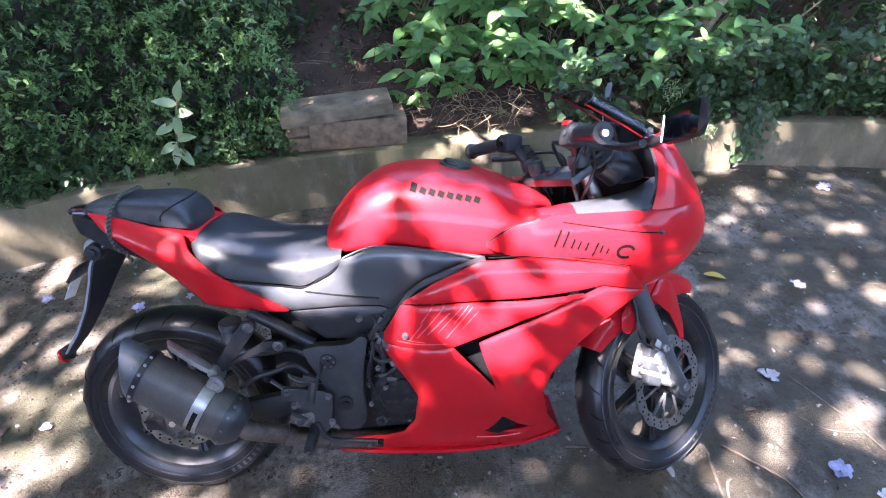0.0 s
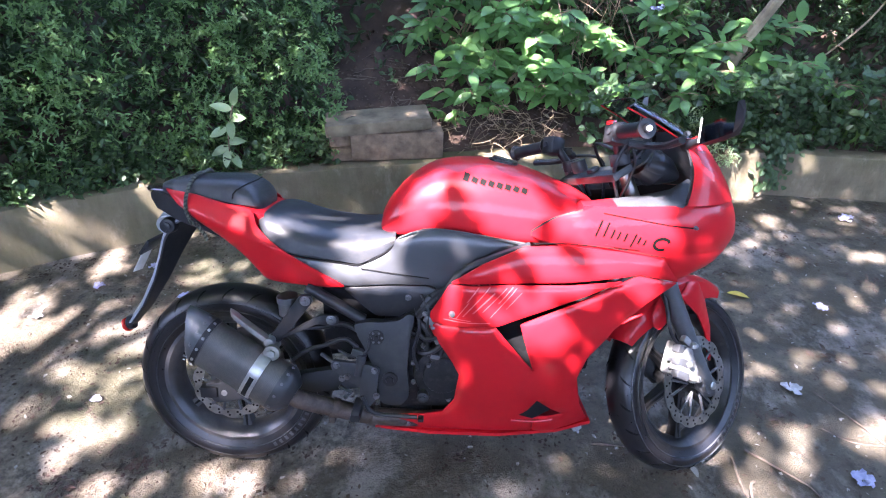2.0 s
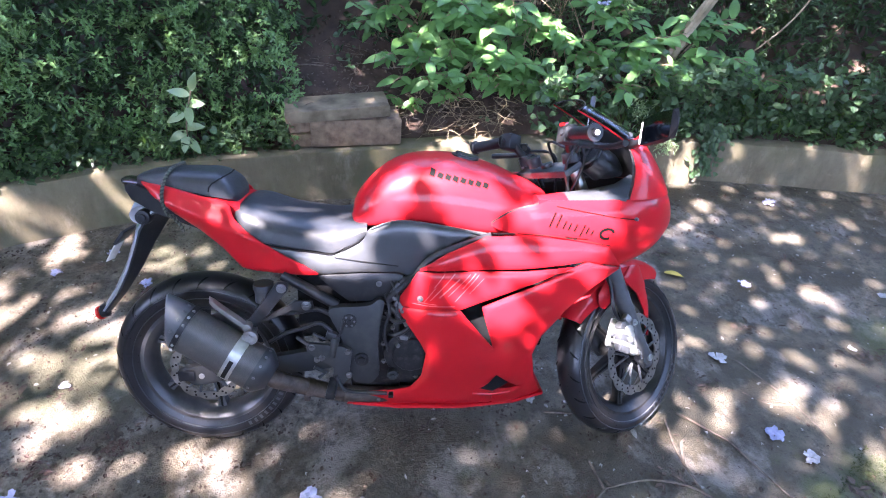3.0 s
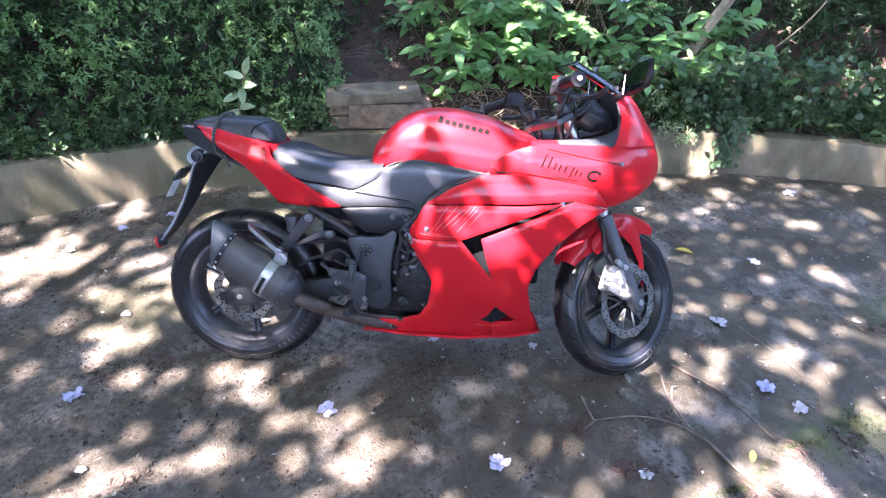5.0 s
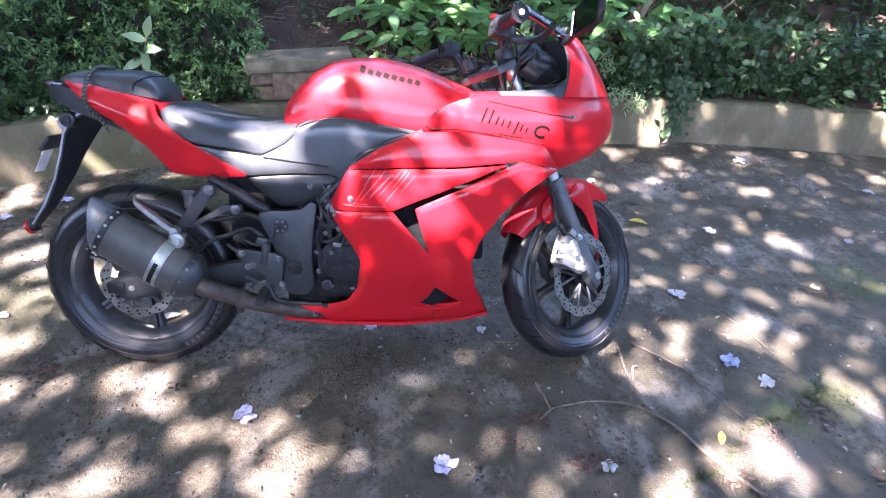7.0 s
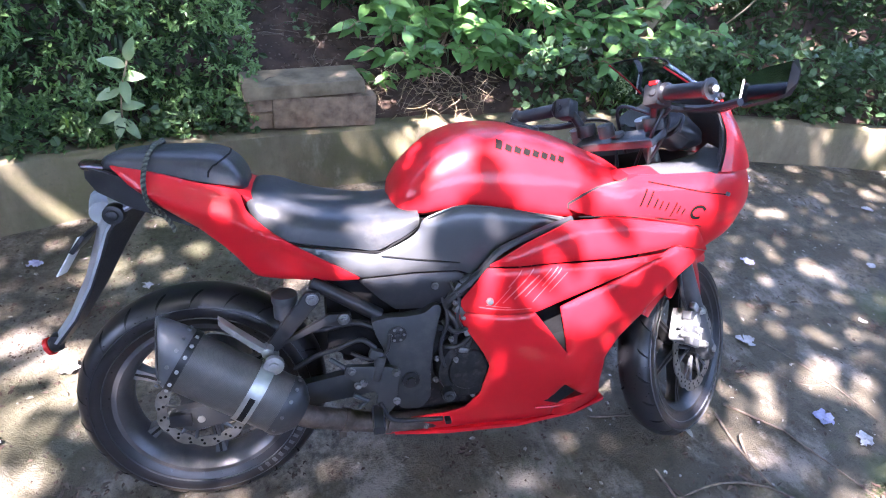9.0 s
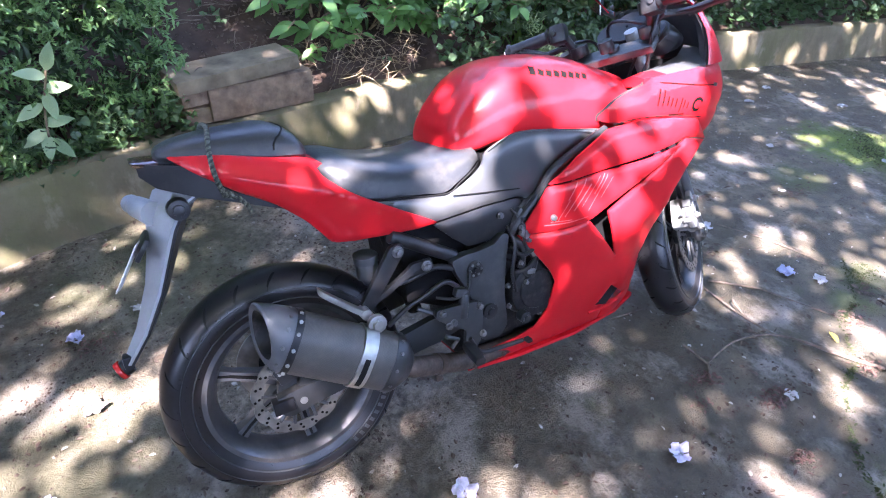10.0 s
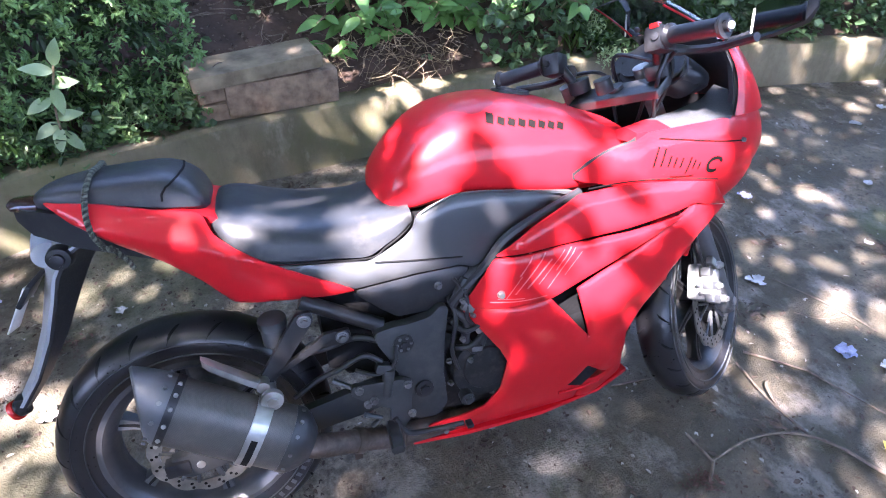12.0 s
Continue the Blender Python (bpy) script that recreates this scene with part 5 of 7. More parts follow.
part("reflector_mount", join(cyl((-0.334, 0.010, 0.454), (-0.318, 0.010, 0.460), 0.019, n=24), box((-0.320, 0.004, 0.470), (0.02, 0.03, 0.03), 0.004)), BLACK, hanger)


# ---- side covers and frame ----
FLARE[0] = 0.0436
def cover_width(x, z):
    return 0.147 + 0.010 * math.sin(min(max((x - 0.35) / 0.5, 0), 1) * math.pi) - 0.12 * max(0, z - 0.78) + 0.05 * max(0, x - 0.7)


COVER_TOP = [(0.375, 0.658), (0.290, 0.704), (0.215, 0.742), (0.300, 0.729), (0.412, 0.712), (0.450, 0.730), (0.486, 0.750), (0.506, 0.770), (0.510, 0.790), (0.530, 0.802), (0.560, 0.812), (0.600, 0.822), (0.660, 0.818), (0.740, 0.806), (0.860, 0.786), (0.800, 0.758), (0.730, 0.722), (0.670, 0.678), (0.640, 0.650), (0.600, 0.668), (0.500, 0.668)]
COVER_LOW = [(0.370, 0.648), (0.385, 0.653), (0.500, 0.662), (0.598, 0.662), (0.630, 0.648), (0.580, 0.585), (0.545, 0.588), (0.520, 0.572), (0.455, 0.572), (0.420, 0.600)]
for s in (-1, 1):
    c = part("side_cover", panel(COVER_TOP, cover_width, side=s), COVER, bike, "satin charcoal side cover under the tank")
    part("cover_lower", panel(COVER_LOW, lambda x, z: cover_width(x, z) - 0.006, side=s, corner=0.008), BLACK, c)
    part("cover_seam", tube(curve([(0.420, s * 0.1535, 0.713), (0.50, s * 0.1585, 0.703), (0.600, s * 0.1600, 0.690)], 5), 0.0016, 5), DARK, c)
    part("cover_trim", tube(curve([(0.520, s * 0.1515, 0.797), (0.560, s * 0.153, 0.815), (0.600, s * 0.154, 0.8245), (0.660, s * 0.1555, 0.8205), (0.740, s * 0.158, 0.808), (0.850, s * 0.162, 0.789)], 6), 0.0022, 6), FORK, c)
    part("screw", bolt(0.545, s * 0.152, 0.632, 0.007, (0, s, 0)), STEEL, c)
    part("frame_rail", tube([(0.265, s * 0.119, 0.645), (0.30, s * 0.122, 0.625), (0.42, s * 0.128, 0.552)], 0.0165, 14), BLACK, bike)
    part("frame_rail", tube([(0.30, s * 0.08, 0.660), (0.36, s * 0.11, 0.66), (0.60, s * 0.12, 0.64), (0.85, s * 0.10, 0.70), (1.00, s * 0.05, 0.80)], 0.016, 12), BLACK, bike)
    part("frame_rail", tube([(0.52, s * 0.125, 0.56), (0.60, s * 0.135, 0.62), (0.70, s * 0.14, 0.69), (0.85, s * 0.13, 0.76)], 0.015, 12), BLACK, bike)

PLATE = [(0.395, 0.555), (0.440, 0.562), (0.468, 0.560), (0.520, 0.566), (0.545, 0.588), (0.562, 0.580), (0.548, 0.500), (0.540, 0.420), (0.545, 0.330), (0.520, 0.300), (0.470, 0.305), (0.445, 0.350), (0.450, 0.410), (0.425, 0.480), (0.405, 0.520)]
for s in (-1, 1):
    y0, y1 = (-0.162, -0.135) if s < 0 else (0.135, 0.162)
    pp = part("pivot_plate", prism(rounded(PLATE, 0.012), y0, y1, 0.006), FRAME, bike, "grey painted steel frame pivot plate")
    ring = [cyl((0.457, s * 0.160, 0.517), (0.457, s * 0.166, 0.517), 0.022, n=28), cyl((0.457, s * 0.165, 0.517), (0.457, s * 0.172, 0.517), 0.008, n=6)]
    part("plate_boss", join(*ring), BLACK, pp)
    part("boss_bolt", join(*[cyl((0.457 + 0.0155 * math.cos(a), s * 0.164, 0.517 + 0.0155 * math.sin(a)), (0.457 + 0.0155 * math.cos(a), s * 0.168, 0.517 + 0.0155 * math.sin(a)), 0.0035, n=10, bevel=0.0006) for a in [math.pi * k / 3 for k in range(6)]]), STEEL, pp)
    part("pivot_nut", join(cyl((0.492, s * 0.160, 0.388), (0.492, s * 0.168, 0.388), 0.022, n=12), cyl((0.492, s * 0.166, 0.388), (0.492, s * 0.174, 0.388), 0.012, n=6)), BLACK, pp)

# swing arm
for s in (-1, 1):
    arm = part("swing_arm", loft([[(x, s * (y - 0.018), z - h), (x, s * (y - 0.018), z + h), (x, s * y, z + h * 0.9), (x, s * (y + 0.004), z), (x, s * y, z - h * 0.9)] for x, y, z, h in ((-0.055, 0.108, 0.305, 0.024), (0.0, 0.112, 0.307, 0.034), (0.06, 0.115, 0.315, 0.030), (0.20, 0.120, 0.338, 0.034), (0.36, 0.122, 0.362, 0.040), (0.49, 0.122, 0.385, 0.034))]), FRAME, bike, "dark grey box-section swing arm")
    part("chain_adjuster", box((-0.045, s * 0.105, 0.306), (0.05, 0.028, 0.034), 0.004), BLACK, arm)
part("rear_caliper", join(box((-0.012, -0.098, 0.392), (0.075, 0.034, 0.050), 0.008, (0, -20, 0)), box((0.03, -0.098, 0.365), (0.05, 0.020, 0.07), 0.006, (0, 20, 0))), FRAME, bike)
part("shock", join(tube([(0.36, 0, 0.36), (0.30, 0, 0.66)], 0.020, 12), *[lathe([(0.038, -0.0), (0.042, 0.004), (0.038, 0.008), (0.034, 0.004)], 0, 0, 20) for _ in range(0)]), DARK, bike)

# pillion foot rest bracket, exhaust hanger and foot rest
brk = part("footrest_bracket", join(prism(rounded([(0.252, 0.632), (0.282, 0.632), (0.285, 0.612), (0.192, 0.496), (0.172, 0.480), (0.152, 0.498), (0.170, 0.520)], 0.008), -0.150, -0.136, 0.003),
                                    prism(rounded([(0.300, 0.574), (0.350, 0.574), (0.354, 0.550), (0.330, 0.544), (0.292, 0.546), (0.190, 0.500), (0.186, 0.507), (0.280, 0.560)], 0.004), -0.150, -0.138, 0.002)), BLACK, bike, "black alloy pillion footrest bracket")
for x, z in ((0.266, 0.617), (0.334, 0.562)):
    part("bolt", join(cyl((x, -0.150, z), (x, -0.156, z), 0.014, n=20), bolt(x, -0.155, z, 0.008)), STEEL, brk)
part("pillion_footrest", join(loft([[(x, y - w, z - 0.009), (x, y + w, z - 0.009), (x, y + w, z + 0.007), (x, y, z + 0.011), (x, y - w, z + 0.007)] for x, y, z, w in ((0.165, -0.160, 0.500, 0.010), (0.140, -0.162, 0.522, 0.013), (0.100, -0.166, 0.560, 0.012), (0.078, -0.168, 0.582, 0.011), (0.070, -0.168, 0.590, 0.006))]),
                                    cyl((0.165, -0.175, 0.500), (0.165, -0.140, 0.500), 0.013)), ALLOY, bike, "worn bare alloy folding footrest")
part("exhaust_bolt", join(cyl((0.178, -0.186, 0.483), (0.178, -0.200, 0.483), 0.022, n=28), cyl((0.178, -0.198, 0.483), (0.178, -0.206, 0.483), 0.012, n=6), cyl((0.178, -0.186, 0.483), (0.178, -0.14, 0.483), 0.010)), ALLOY, bike, "bright exhaust hanger bolt")

# exhaust
FLARE[0] = 0.0
A, B = Vector((-0.058, -0.180, 0.520)), Vector((0.218, -0.212, 0.352))
D = (B - A).normalized()
SIDE = Vector((0, 1, 0)) - D * D.y
SIDE.normalize()
UP = D.cross(SIDE) if D.cross(SIDE).z > 0 else -D.cross(SIDE)


def can_ring(p, w, h, n=32):
    return [p + SIDE * (w * math.copysign(abs(math.cos(a)) ** 0.85, math.cos(a))) + UP * (h * math.copysign(abs(math.sin(a)) ** 0.85, math.sin(a))) for a in [2 * math.pi * k / n for k in range(n)]]


can = part("exhaust_can", loft([can_ring(A + D * s, 0.050, 0.069) for s in (0.045, 0.05, 0.15, 0.25, 0.30)]), CARBON, bike, "oval carbon fibre exhaust silencer")
rings = []
for s, w, h, slant in ((0.056, 0.0515, 0.0705, 0.0), (0.036, 0.0510, 0.0700, 0.15), (0.016, 0.049, 0.067, 0.3), (0.000, 0.046, 0.062, 0.45), (-0.004, 0.042, 0.057, 0.47), (-0.001, 0.034, 0.047, 0.47), (0.014, 0.029, 0.041, 0.35), (0.07, 0.026, 0.036, 0.0)):
    ring = can_ring(A + D * s, w, h)
    c = A + D * s
    rings.append([p - D * (slant * ((p - c).dot(UP) + 0.9 * (p - c).dot(SIDE))) for p in ring])
part("end_cap", loft(rings[:6], caps=False), CAP, can, "grey slanted metal end cap")
# The funnel is darker than the cap around it.
part("funnel", loft(rings[5:], caps=False), ENGINE, can, "dark outlet funnel")
part("cap_band", loft([can_ring(A + D * s, w, w + 0.0195) for s, w in ((0.050, 0.0505), (0.050, 0.0530), (0.066, 0.0530), (0.066, 0.0505))]), BLACK, can)
for k in range(7):
    a = math.pi + radians(-75 + 25 * k)
    c = A + D * 0.058 + SIDE * (-0.0530 * abs(math.cos(a)) ** 0.85) + UP * (0.0725 * math.copysign(abs(math.sin(a)) ** 0.85, math.sin(a)))
    part("rivet", cyl(c + SIDE * 0.002, c - SIDE * 0.003, 0.0042, n=10, bevel=0.0008), ALLOY, can)
part("outlet", loft([can_ring(A + D * s, 0.0275, 0.0375) for s in (0.062, 0.068)]), DARK, can)
part("front_collar", loft([can_ring(A + D * s, w, h) for s, w, h in ((0.285, 0.0515, 0.0705), (0.305, 0.0515, 0.0705), (0.320, 0.046, 0.060), (0.340, 0.032, 0.038))]), FRAME, can)
part("clamp_band", loft([can_ring(A + D * s, w, w + 0.0195) for s, w in ((0.205, 0.0505), (0.205, 0.0535), (0.237, 0.0535), (0.237, 0.0505))]), ALLOY, can, "bright slotted clamp band")
part("clamp_slot", loft([[A + D * s + SIDE * (-0.0540 * abs(math.cos(a)) ** 0.85) + UP * (0.0735 * math.copysign(abs(math.sin(a)) ** 0.85, math.sin(a))) for s in (0.215, 0.228)] for a in [math.pi + radians(d) for d in range(-8, 52, 6)]], caps=False, closed=False), DARK, can)
for s in (0.036, 0.297):
    for k in range(12):
        a = 2 * math.pi * k / 12
        p = A + D * s + SIDE * (0.0512 * math.copysign(abs(math.cos(a)) ** 0.85, math.cos(a))) + UP * (0.0705 * math.copysign(abs(math.sin(a)) ** 0.85, math.sin(a)))
        o = (SIDE * math.cos(a) + UP * math.sin(a)).normalized()
        part("rivet", cyl(p - o * 0.001, p + o * 0.003, 0.0042, n=8, bevel=0.0008), STEEL, can)
part("hanger_strap", tube([A + D * 0.22 + UP * 0.072, Vector((0.178, -0.192, 0.483))], 0.010, 8), ALLOY, can)
pipe = part("exhaust_pipe", tube(curve([A + D * 0.335, A + D * 0.36, (0.33, -0.175, 0.285), (0.44, -0.150, 0.245), (0.60, -0.11, 0.215), (0.85, -0.06, 0.20)], 6), 0.0255, 18), PIPE, bike, "heat-browned exhaust pipe")
part("pipe_clamp", join(cyl((0.322, -0.177, 0.289), (0.340, -0.172, 0.280), 0.029, n=20), box((0.325, -0.178, 0.252), (0.018, 0.014, 0.022), 0.002)), PIPE, pipe)
part("pipe_clamp", cyl((0.43, -0.152, 0.249), (0.446, -0.148, 0.243), 0.029, n=20), PIPE, pipe)

# engine and the things round it
FLARE[0] = 0.0436
engine = part("engine", join(box((0.68, 0, 0.40), (0.36, 0.26, 0.26), 0.03), box((0.80, 0, 0.56), (0.20, 0.24, 0.24), 0.02, (0, 20, 0)), box((0.55, 0, 0.44), (0.16, 0.22, 0.22), 0.02), box((0.70, 0, 0.25), (0.40, 0.18, 0.10), 0.02), box((0.53, 0, 0.27), (0.16, 0.20, 0.15), 0.02)), ENGINE, bike, "dark oily engine behind the fairing")
part("clutch_cover", join(cyl((0.640, -0.12, 0.405), (0.640, -0.168, 0.405), 0.088, 0.080, n=40, bevel=0.008), cyl((0.640, -0.165, 0.405), (0.640, -0.174, 0.405), 0.058, 0.054, n=36, bevel=0.004)), ENGINE, engine, "round black clutch cover")
for k in range(9):
    part("bolt", bolt(0.640 + 0.088 * math.cos(0.7 * k), -0.150, 0.405 + 0.088 * math.sin(0.7 * k), 0.006), STEEL, engine)
part("oil_filler", join(cyl((0.585, -0.165, 0.345), (0.585, -0.190, 0.345), 0.016, n=16), bolt(0.585, -0.188, 0.345, 0.009)), FRAME, engine)
for k in range(8):
    part("cooling_fin", box((0.60 + 0.012 * k, -0.10, 0.485 + 0.016 * k), (0.14, 0.08, 0.005), 0.0, (0, 20, 0)), ENGINE, engine)
part("water_pipe", tube(curve([(0.575, -0.155, 0.565), (0.600, -0.165, 0.535), (0.595, -0.165, 0.49), (0.62, -0.165, 0.455), (0.645, -0.16, 0.50)], 6), 0.010, 10), BLACK, engine)
part("cable", tube(curve([(0.565, -0.15, 0.60), (0.575, -0.168, 0.55), (0.560, -0.172, 0.48), (0.572, -0.17, 0.42)], 6), 0.005, 8), BLACK, engine)
part("throttle_body", join(cyl((0.615, -0.14, 0.625), (0.665, -0.16, 0.655), 0.022, n=18), box((0.605, -0.150, 0.610), (0.045, 0.03, 0.05), 0.006, (0, 30, 0)), bolt(0.598, -0.166, 0.615, 0.006), bolt(0.625, -0.166, 0.64, 0.006)), FRAME, engine)
for line, r, mat in (
        ([(0.580, -0.150, 0.640), (0.600, -0.172, 0.600), (0.598, -0.176, 0.555), (0.618, -0.172, 0.515)], 0.0042, BLACK), ([(0.590, -0.150, 0.630), (0.616, -0.170, 0.585), (0.622, -0.174, 0.540), (0.640, -0.168, 0.500)], 0.0042, BLACK),
        ([(0.565, -0.160, 0.545), (0.590, -0.175, 0.520), (0.625, -0.176, 0.528), (0.655, -0.168, 0.545)], 0.006, BLACK), ([(0.575, -0.158, 0.470), (0.600, -0.176, 0.478), (0.632, -0.172, 0.500), (0.640, -0.160, 0.540)], 0.007, BLACK),
        ([(0.350, -0.150, 0.470), (0.390, -0.170, 0.462), (0.430, -0.172, 0.478), (0.440, -0.165, 0.520)], 0.0045, BLACK), ([(0.300, -0.145, 0.455), (0.345, -0.160, 0.432), (0.385, -0.172, 0.440)], 0.006, FRAME)):
    part("cable", tube(curve(line, 6), r, 8), mat, engine)
for x, y, z, sx, sz, ang in ((0.602, -0.172, 0.575, 0.030, 0.020, 35), (0.628, -0.172, 0.515, 0.024, 0.018, -20), (0.618, -0.170, 0.465, 0.026, 0.014, 10)):
    part("connector", box((x, y, z), (sx, 0.014, sz), 0.004, (0, ang, 0)), STEEL, engine, "dull metal cable bracket")
for x, z in ((0.590, 0.595), (0.612, 0.555), (0.640, 0.530), (0.585, 0.500), (0.600, 0.440), (0.660, 0.490)):
    part("bolt", bolt(x, -0.172, z, 0.0055), STEEL, engine)
# Near-black box added to fill the vent opening with shade.
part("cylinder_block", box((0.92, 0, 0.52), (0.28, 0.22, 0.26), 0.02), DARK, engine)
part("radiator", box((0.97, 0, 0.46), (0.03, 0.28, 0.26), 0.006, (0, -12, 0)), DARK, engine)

control = part("footrest_plate", join(prism(rounded([(0.335, 0.452), (0.440, 0.440), (0.465, 0.425), (0.452, 0.330), (0.430, 0.300), (0.402, 0.305), (0.410, 0.370), (0.375, 0.390), (0.330, 0.430)], 0.008), -0.180, -0.166, 0.003)), FRAME, bike, "dark alloy rider footrest plate")
for x, z in ((0.348, 0.440), (0.452, 0.425), (0.455, 0.345), (0.362, 0.400), (0.376, 0.405)):
    part("bolt", bolt(x, -0.180, z, 0.0075), STEEL, control)
part("rider_footrest", join(loft([[(x, y, z - h), (x + 0.022, y, z - h), (x + 0.026, y, z), (x + 0.022, y, z + h), (x, y, z + h), (x - 0.004, y, z)] for x, y, z, h in ((0.398, -0.178, 0.325, 0.012), (0.396, -0.205, 0.322, 0.014), (0.394, -0.242, 0.317, 0.013), (0.393, -0.248, 0.316, 0.010))])), BLACK, control, "black rubber rider footrest")
part("brake_pedal", join(tube(curve([(0.415, -0.185, 0.345), (0.44, -0.190, 0.300), (0.50, -0.190, 0.288), (0.570, -0.192, 0.284)], 5), 0.0062, 10), box((0.580, -0.202, 0.286), (0.016, 0.022, 0.010), 0.003)), BLACK, control)
part("master_cylinder", join(cyl((0.418, -0.172, 0.470), (0.405, -0.172, 0.405), 0.013, n=16), box((0.405, -0.170, 0.475), (0.030, 0.02, 0.022), 0.004, (0, 20, 0))), FRAME, control)
part("hose", tube(curve([(0.405, -0.165, 0.487), (0.37, -0.165, 0.512), (0.315, -0.16, 0.490), (0.27, -0.158, 0.475), (0.22, -0.15, 0.44)], 6), 0.0062, 10), BLACK, control)
part("hose", tube(curve([(0.41, -0.15, 0.53), (0.36, -0.14, 0.545), (0.30, -0.13, 0.53), (0.25, -0.125, 0.525)], 6), 0.0075, 10), BLACK, control)
part("pedal_spring", tube([(0.365, -0.178, 0.335), (0.385, -0.178, 0.352), (0.352, -0.178, 0.372)], 0.006, 8), FRAME, control)
part("fluid_reservoir", join(cyl((0.205, -0.105, 0.598), (0.205, -0.105, 0.556), 0.026, n=24), cyl((0.205, -0.105, 0.612), (0.205, -0.105, 0.594), 0.029, n=24), cyl((0.205, -0.105, 0.556), (0.205, -0.105, 0.540), 0.014, n=16)), COVER, bike, "grey brake fluid reservoir")
# These inner parts, like the radiator, take the near-black recess colour.
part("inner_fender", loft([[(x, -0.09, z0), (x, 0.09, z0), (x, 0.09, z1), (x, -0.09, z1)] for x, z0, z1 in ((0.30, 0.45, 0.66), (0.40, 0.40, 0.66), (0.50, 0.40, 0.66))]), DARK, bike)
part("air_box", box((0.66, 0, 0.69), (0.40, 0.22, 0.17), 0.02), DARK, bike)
stand = part("side_stand", join(tube(curve([(0.50, 0.13, 0.26), (0.505, 0.20, 0.16), (0.51, 0.262, 0.072)], 5), 0.011, 10), box((0.515, 0.268, 0.070), (0.06, 0.045, 0.008), 0.003, (-14, 0, 0))), BLACK, bike, "black steel side stand")


# ---- fairing ----
def fairing_width(x, z):
    w = 0.222
    if z < 0.55:
        w -= 0.075 * ((0.55 - z) / 0.3) ** 1.6
    if z > 0.70:
        w -= 0.5 * (z - 0.70) ** 1.5
    if x > 0.95:
        w -= 0.50 * (x - 0.95) ** 2 + 0.35 * (x - 0.95) * min(max((0.55 - z) / 0.15, 0), 1)
    if x < 0.74:
        w -= 2.5 * (0.74 - x) ** 2 * min(1, max(0, (z - 0.28) / 0.2))
    return w


COWL_TOP = [(0.657, 0.694), (0.690, 0.718), (0.735, 0.748), (0.845, 0.795), (0.955, 0.798), (1.080, 0.783), (1.205, 0.758), (1.252, 0.693), (1.140, 0.722), (1.090, 0.7165), (0.950, 0.705), (0.813, 0.7015)]
COWL_MID = [(0.590, 0.572), (0.655, 0.690), (0.813, 0.698), (0.950, 0.701), (1.090, 0.713), (0.960, 0.657), (0.830, 0.603), (0.778, 0.580), (0.679, 0.576)]
COWL_LOW = [(0.590, 0.568), (0.679, 0.572), (0.776, 0.576), (0.883, 0.443), (0.840, 0.584), (0.950, 0.634), (1.070, 0.689), (1.139, 0.718), (1.250, 0.690), (1.170, 0.640), (1.086, 0.568), (1.030, 0.475), (1.014, 0.400), (1.040, 0.290), (1.092, 0.178),
            (0.9065, 0.185), (0.9065, 0.262), (0.987, 0.262), (0.907, 0.328), (0.872, 0.262), (0.9045, 0.262), (0.9045, 0.185), (0.700, 0.190), (0.438, 0.194), (0.475, 0.256), (0.584, 0.262), (0.641, 0.278), (0.672, 0.325), (0.684, 0.420), (0.665, 0.460)]
for s in (-1, 1):
    upper = part("upper_side_cowl", panel(COWL_TOP, lambda x, z: fairing_width(x, z) + 0.001, side=s, corner=0.006), RED, bike, "scratched red upper side fairing")
    part("middle_cowl", panel(COWL_MID, lambda x, z: fairing_width(x, z) + 0.004 + 0.05 * max(0, x - 0.78), side=s, corner=0.006), RED, bike, "scratched red middle fairing panel")
    low = part("lower_cowl", panel(COWL_LOW, lambda x, z: fairing_width(x, z) - 0.001, side=s, corner=0.0045, step=0.014), RED, bike, "red lower fairing with a triangular vent")
    part("screw", bolt(0.662, s * (fairing_width(0.662, 0.612) + 0.003), 0.612, 0.007, (0, s, 0)), STEEL, upper)
    part("screw", bolt(0.540, s * (fairing_width(0.54, 0.225)), 0.225, 0.006, (0, s, 0)), STEEL, low)
    part("vent_lip", tube(curve([(0.84, s * (fairing_width(0.84, 0.247) + 0.001), 0.247), (0.90, s * (fairing_width(0.90, 0.245) + 0.002), 0.245), (0.96, s * (fairing_width(0.96, 0.248) - 0.001), 0.248)], 5), 0.004, 8), RED, low)
    # Near-black sheet behind the vent stands in for the shade inside.
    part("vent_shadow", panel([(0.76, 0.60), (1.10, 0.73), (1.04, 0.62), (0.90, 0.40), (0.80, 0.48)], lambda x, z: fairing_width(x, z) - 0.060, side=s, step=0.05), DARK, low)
    part("edge_trim", tube(curve([(0.860, s * 0.176, 0.790), (0.760, s * 0.176, 0.752), (0.690, s * 0.172, 0.715), (0.645, s * 0.168, 0.66), (0.585, s * 0.160, 0.60), (0.572, s * 0.155, 0.58)], 6), 0.011, 8), BLACK, bike)
belly = part("belly_pan", loft([[(x, -w, z + 0.02), (x, -w * 0.6, z), (x, w * 0.6, z), (x, w, z + 0.02), (x, w, z + 0.03), (x, -w, z + 0.03)] for x, w, z in ((0.46, 0.135, 0.185), (0.60, 0.135, 0.168), (0.80, 0.135, 0.162), (0.98, 0.115, 0.165), (1.09, 0.08, 0.170))]), RED, bike, "red belly pan")
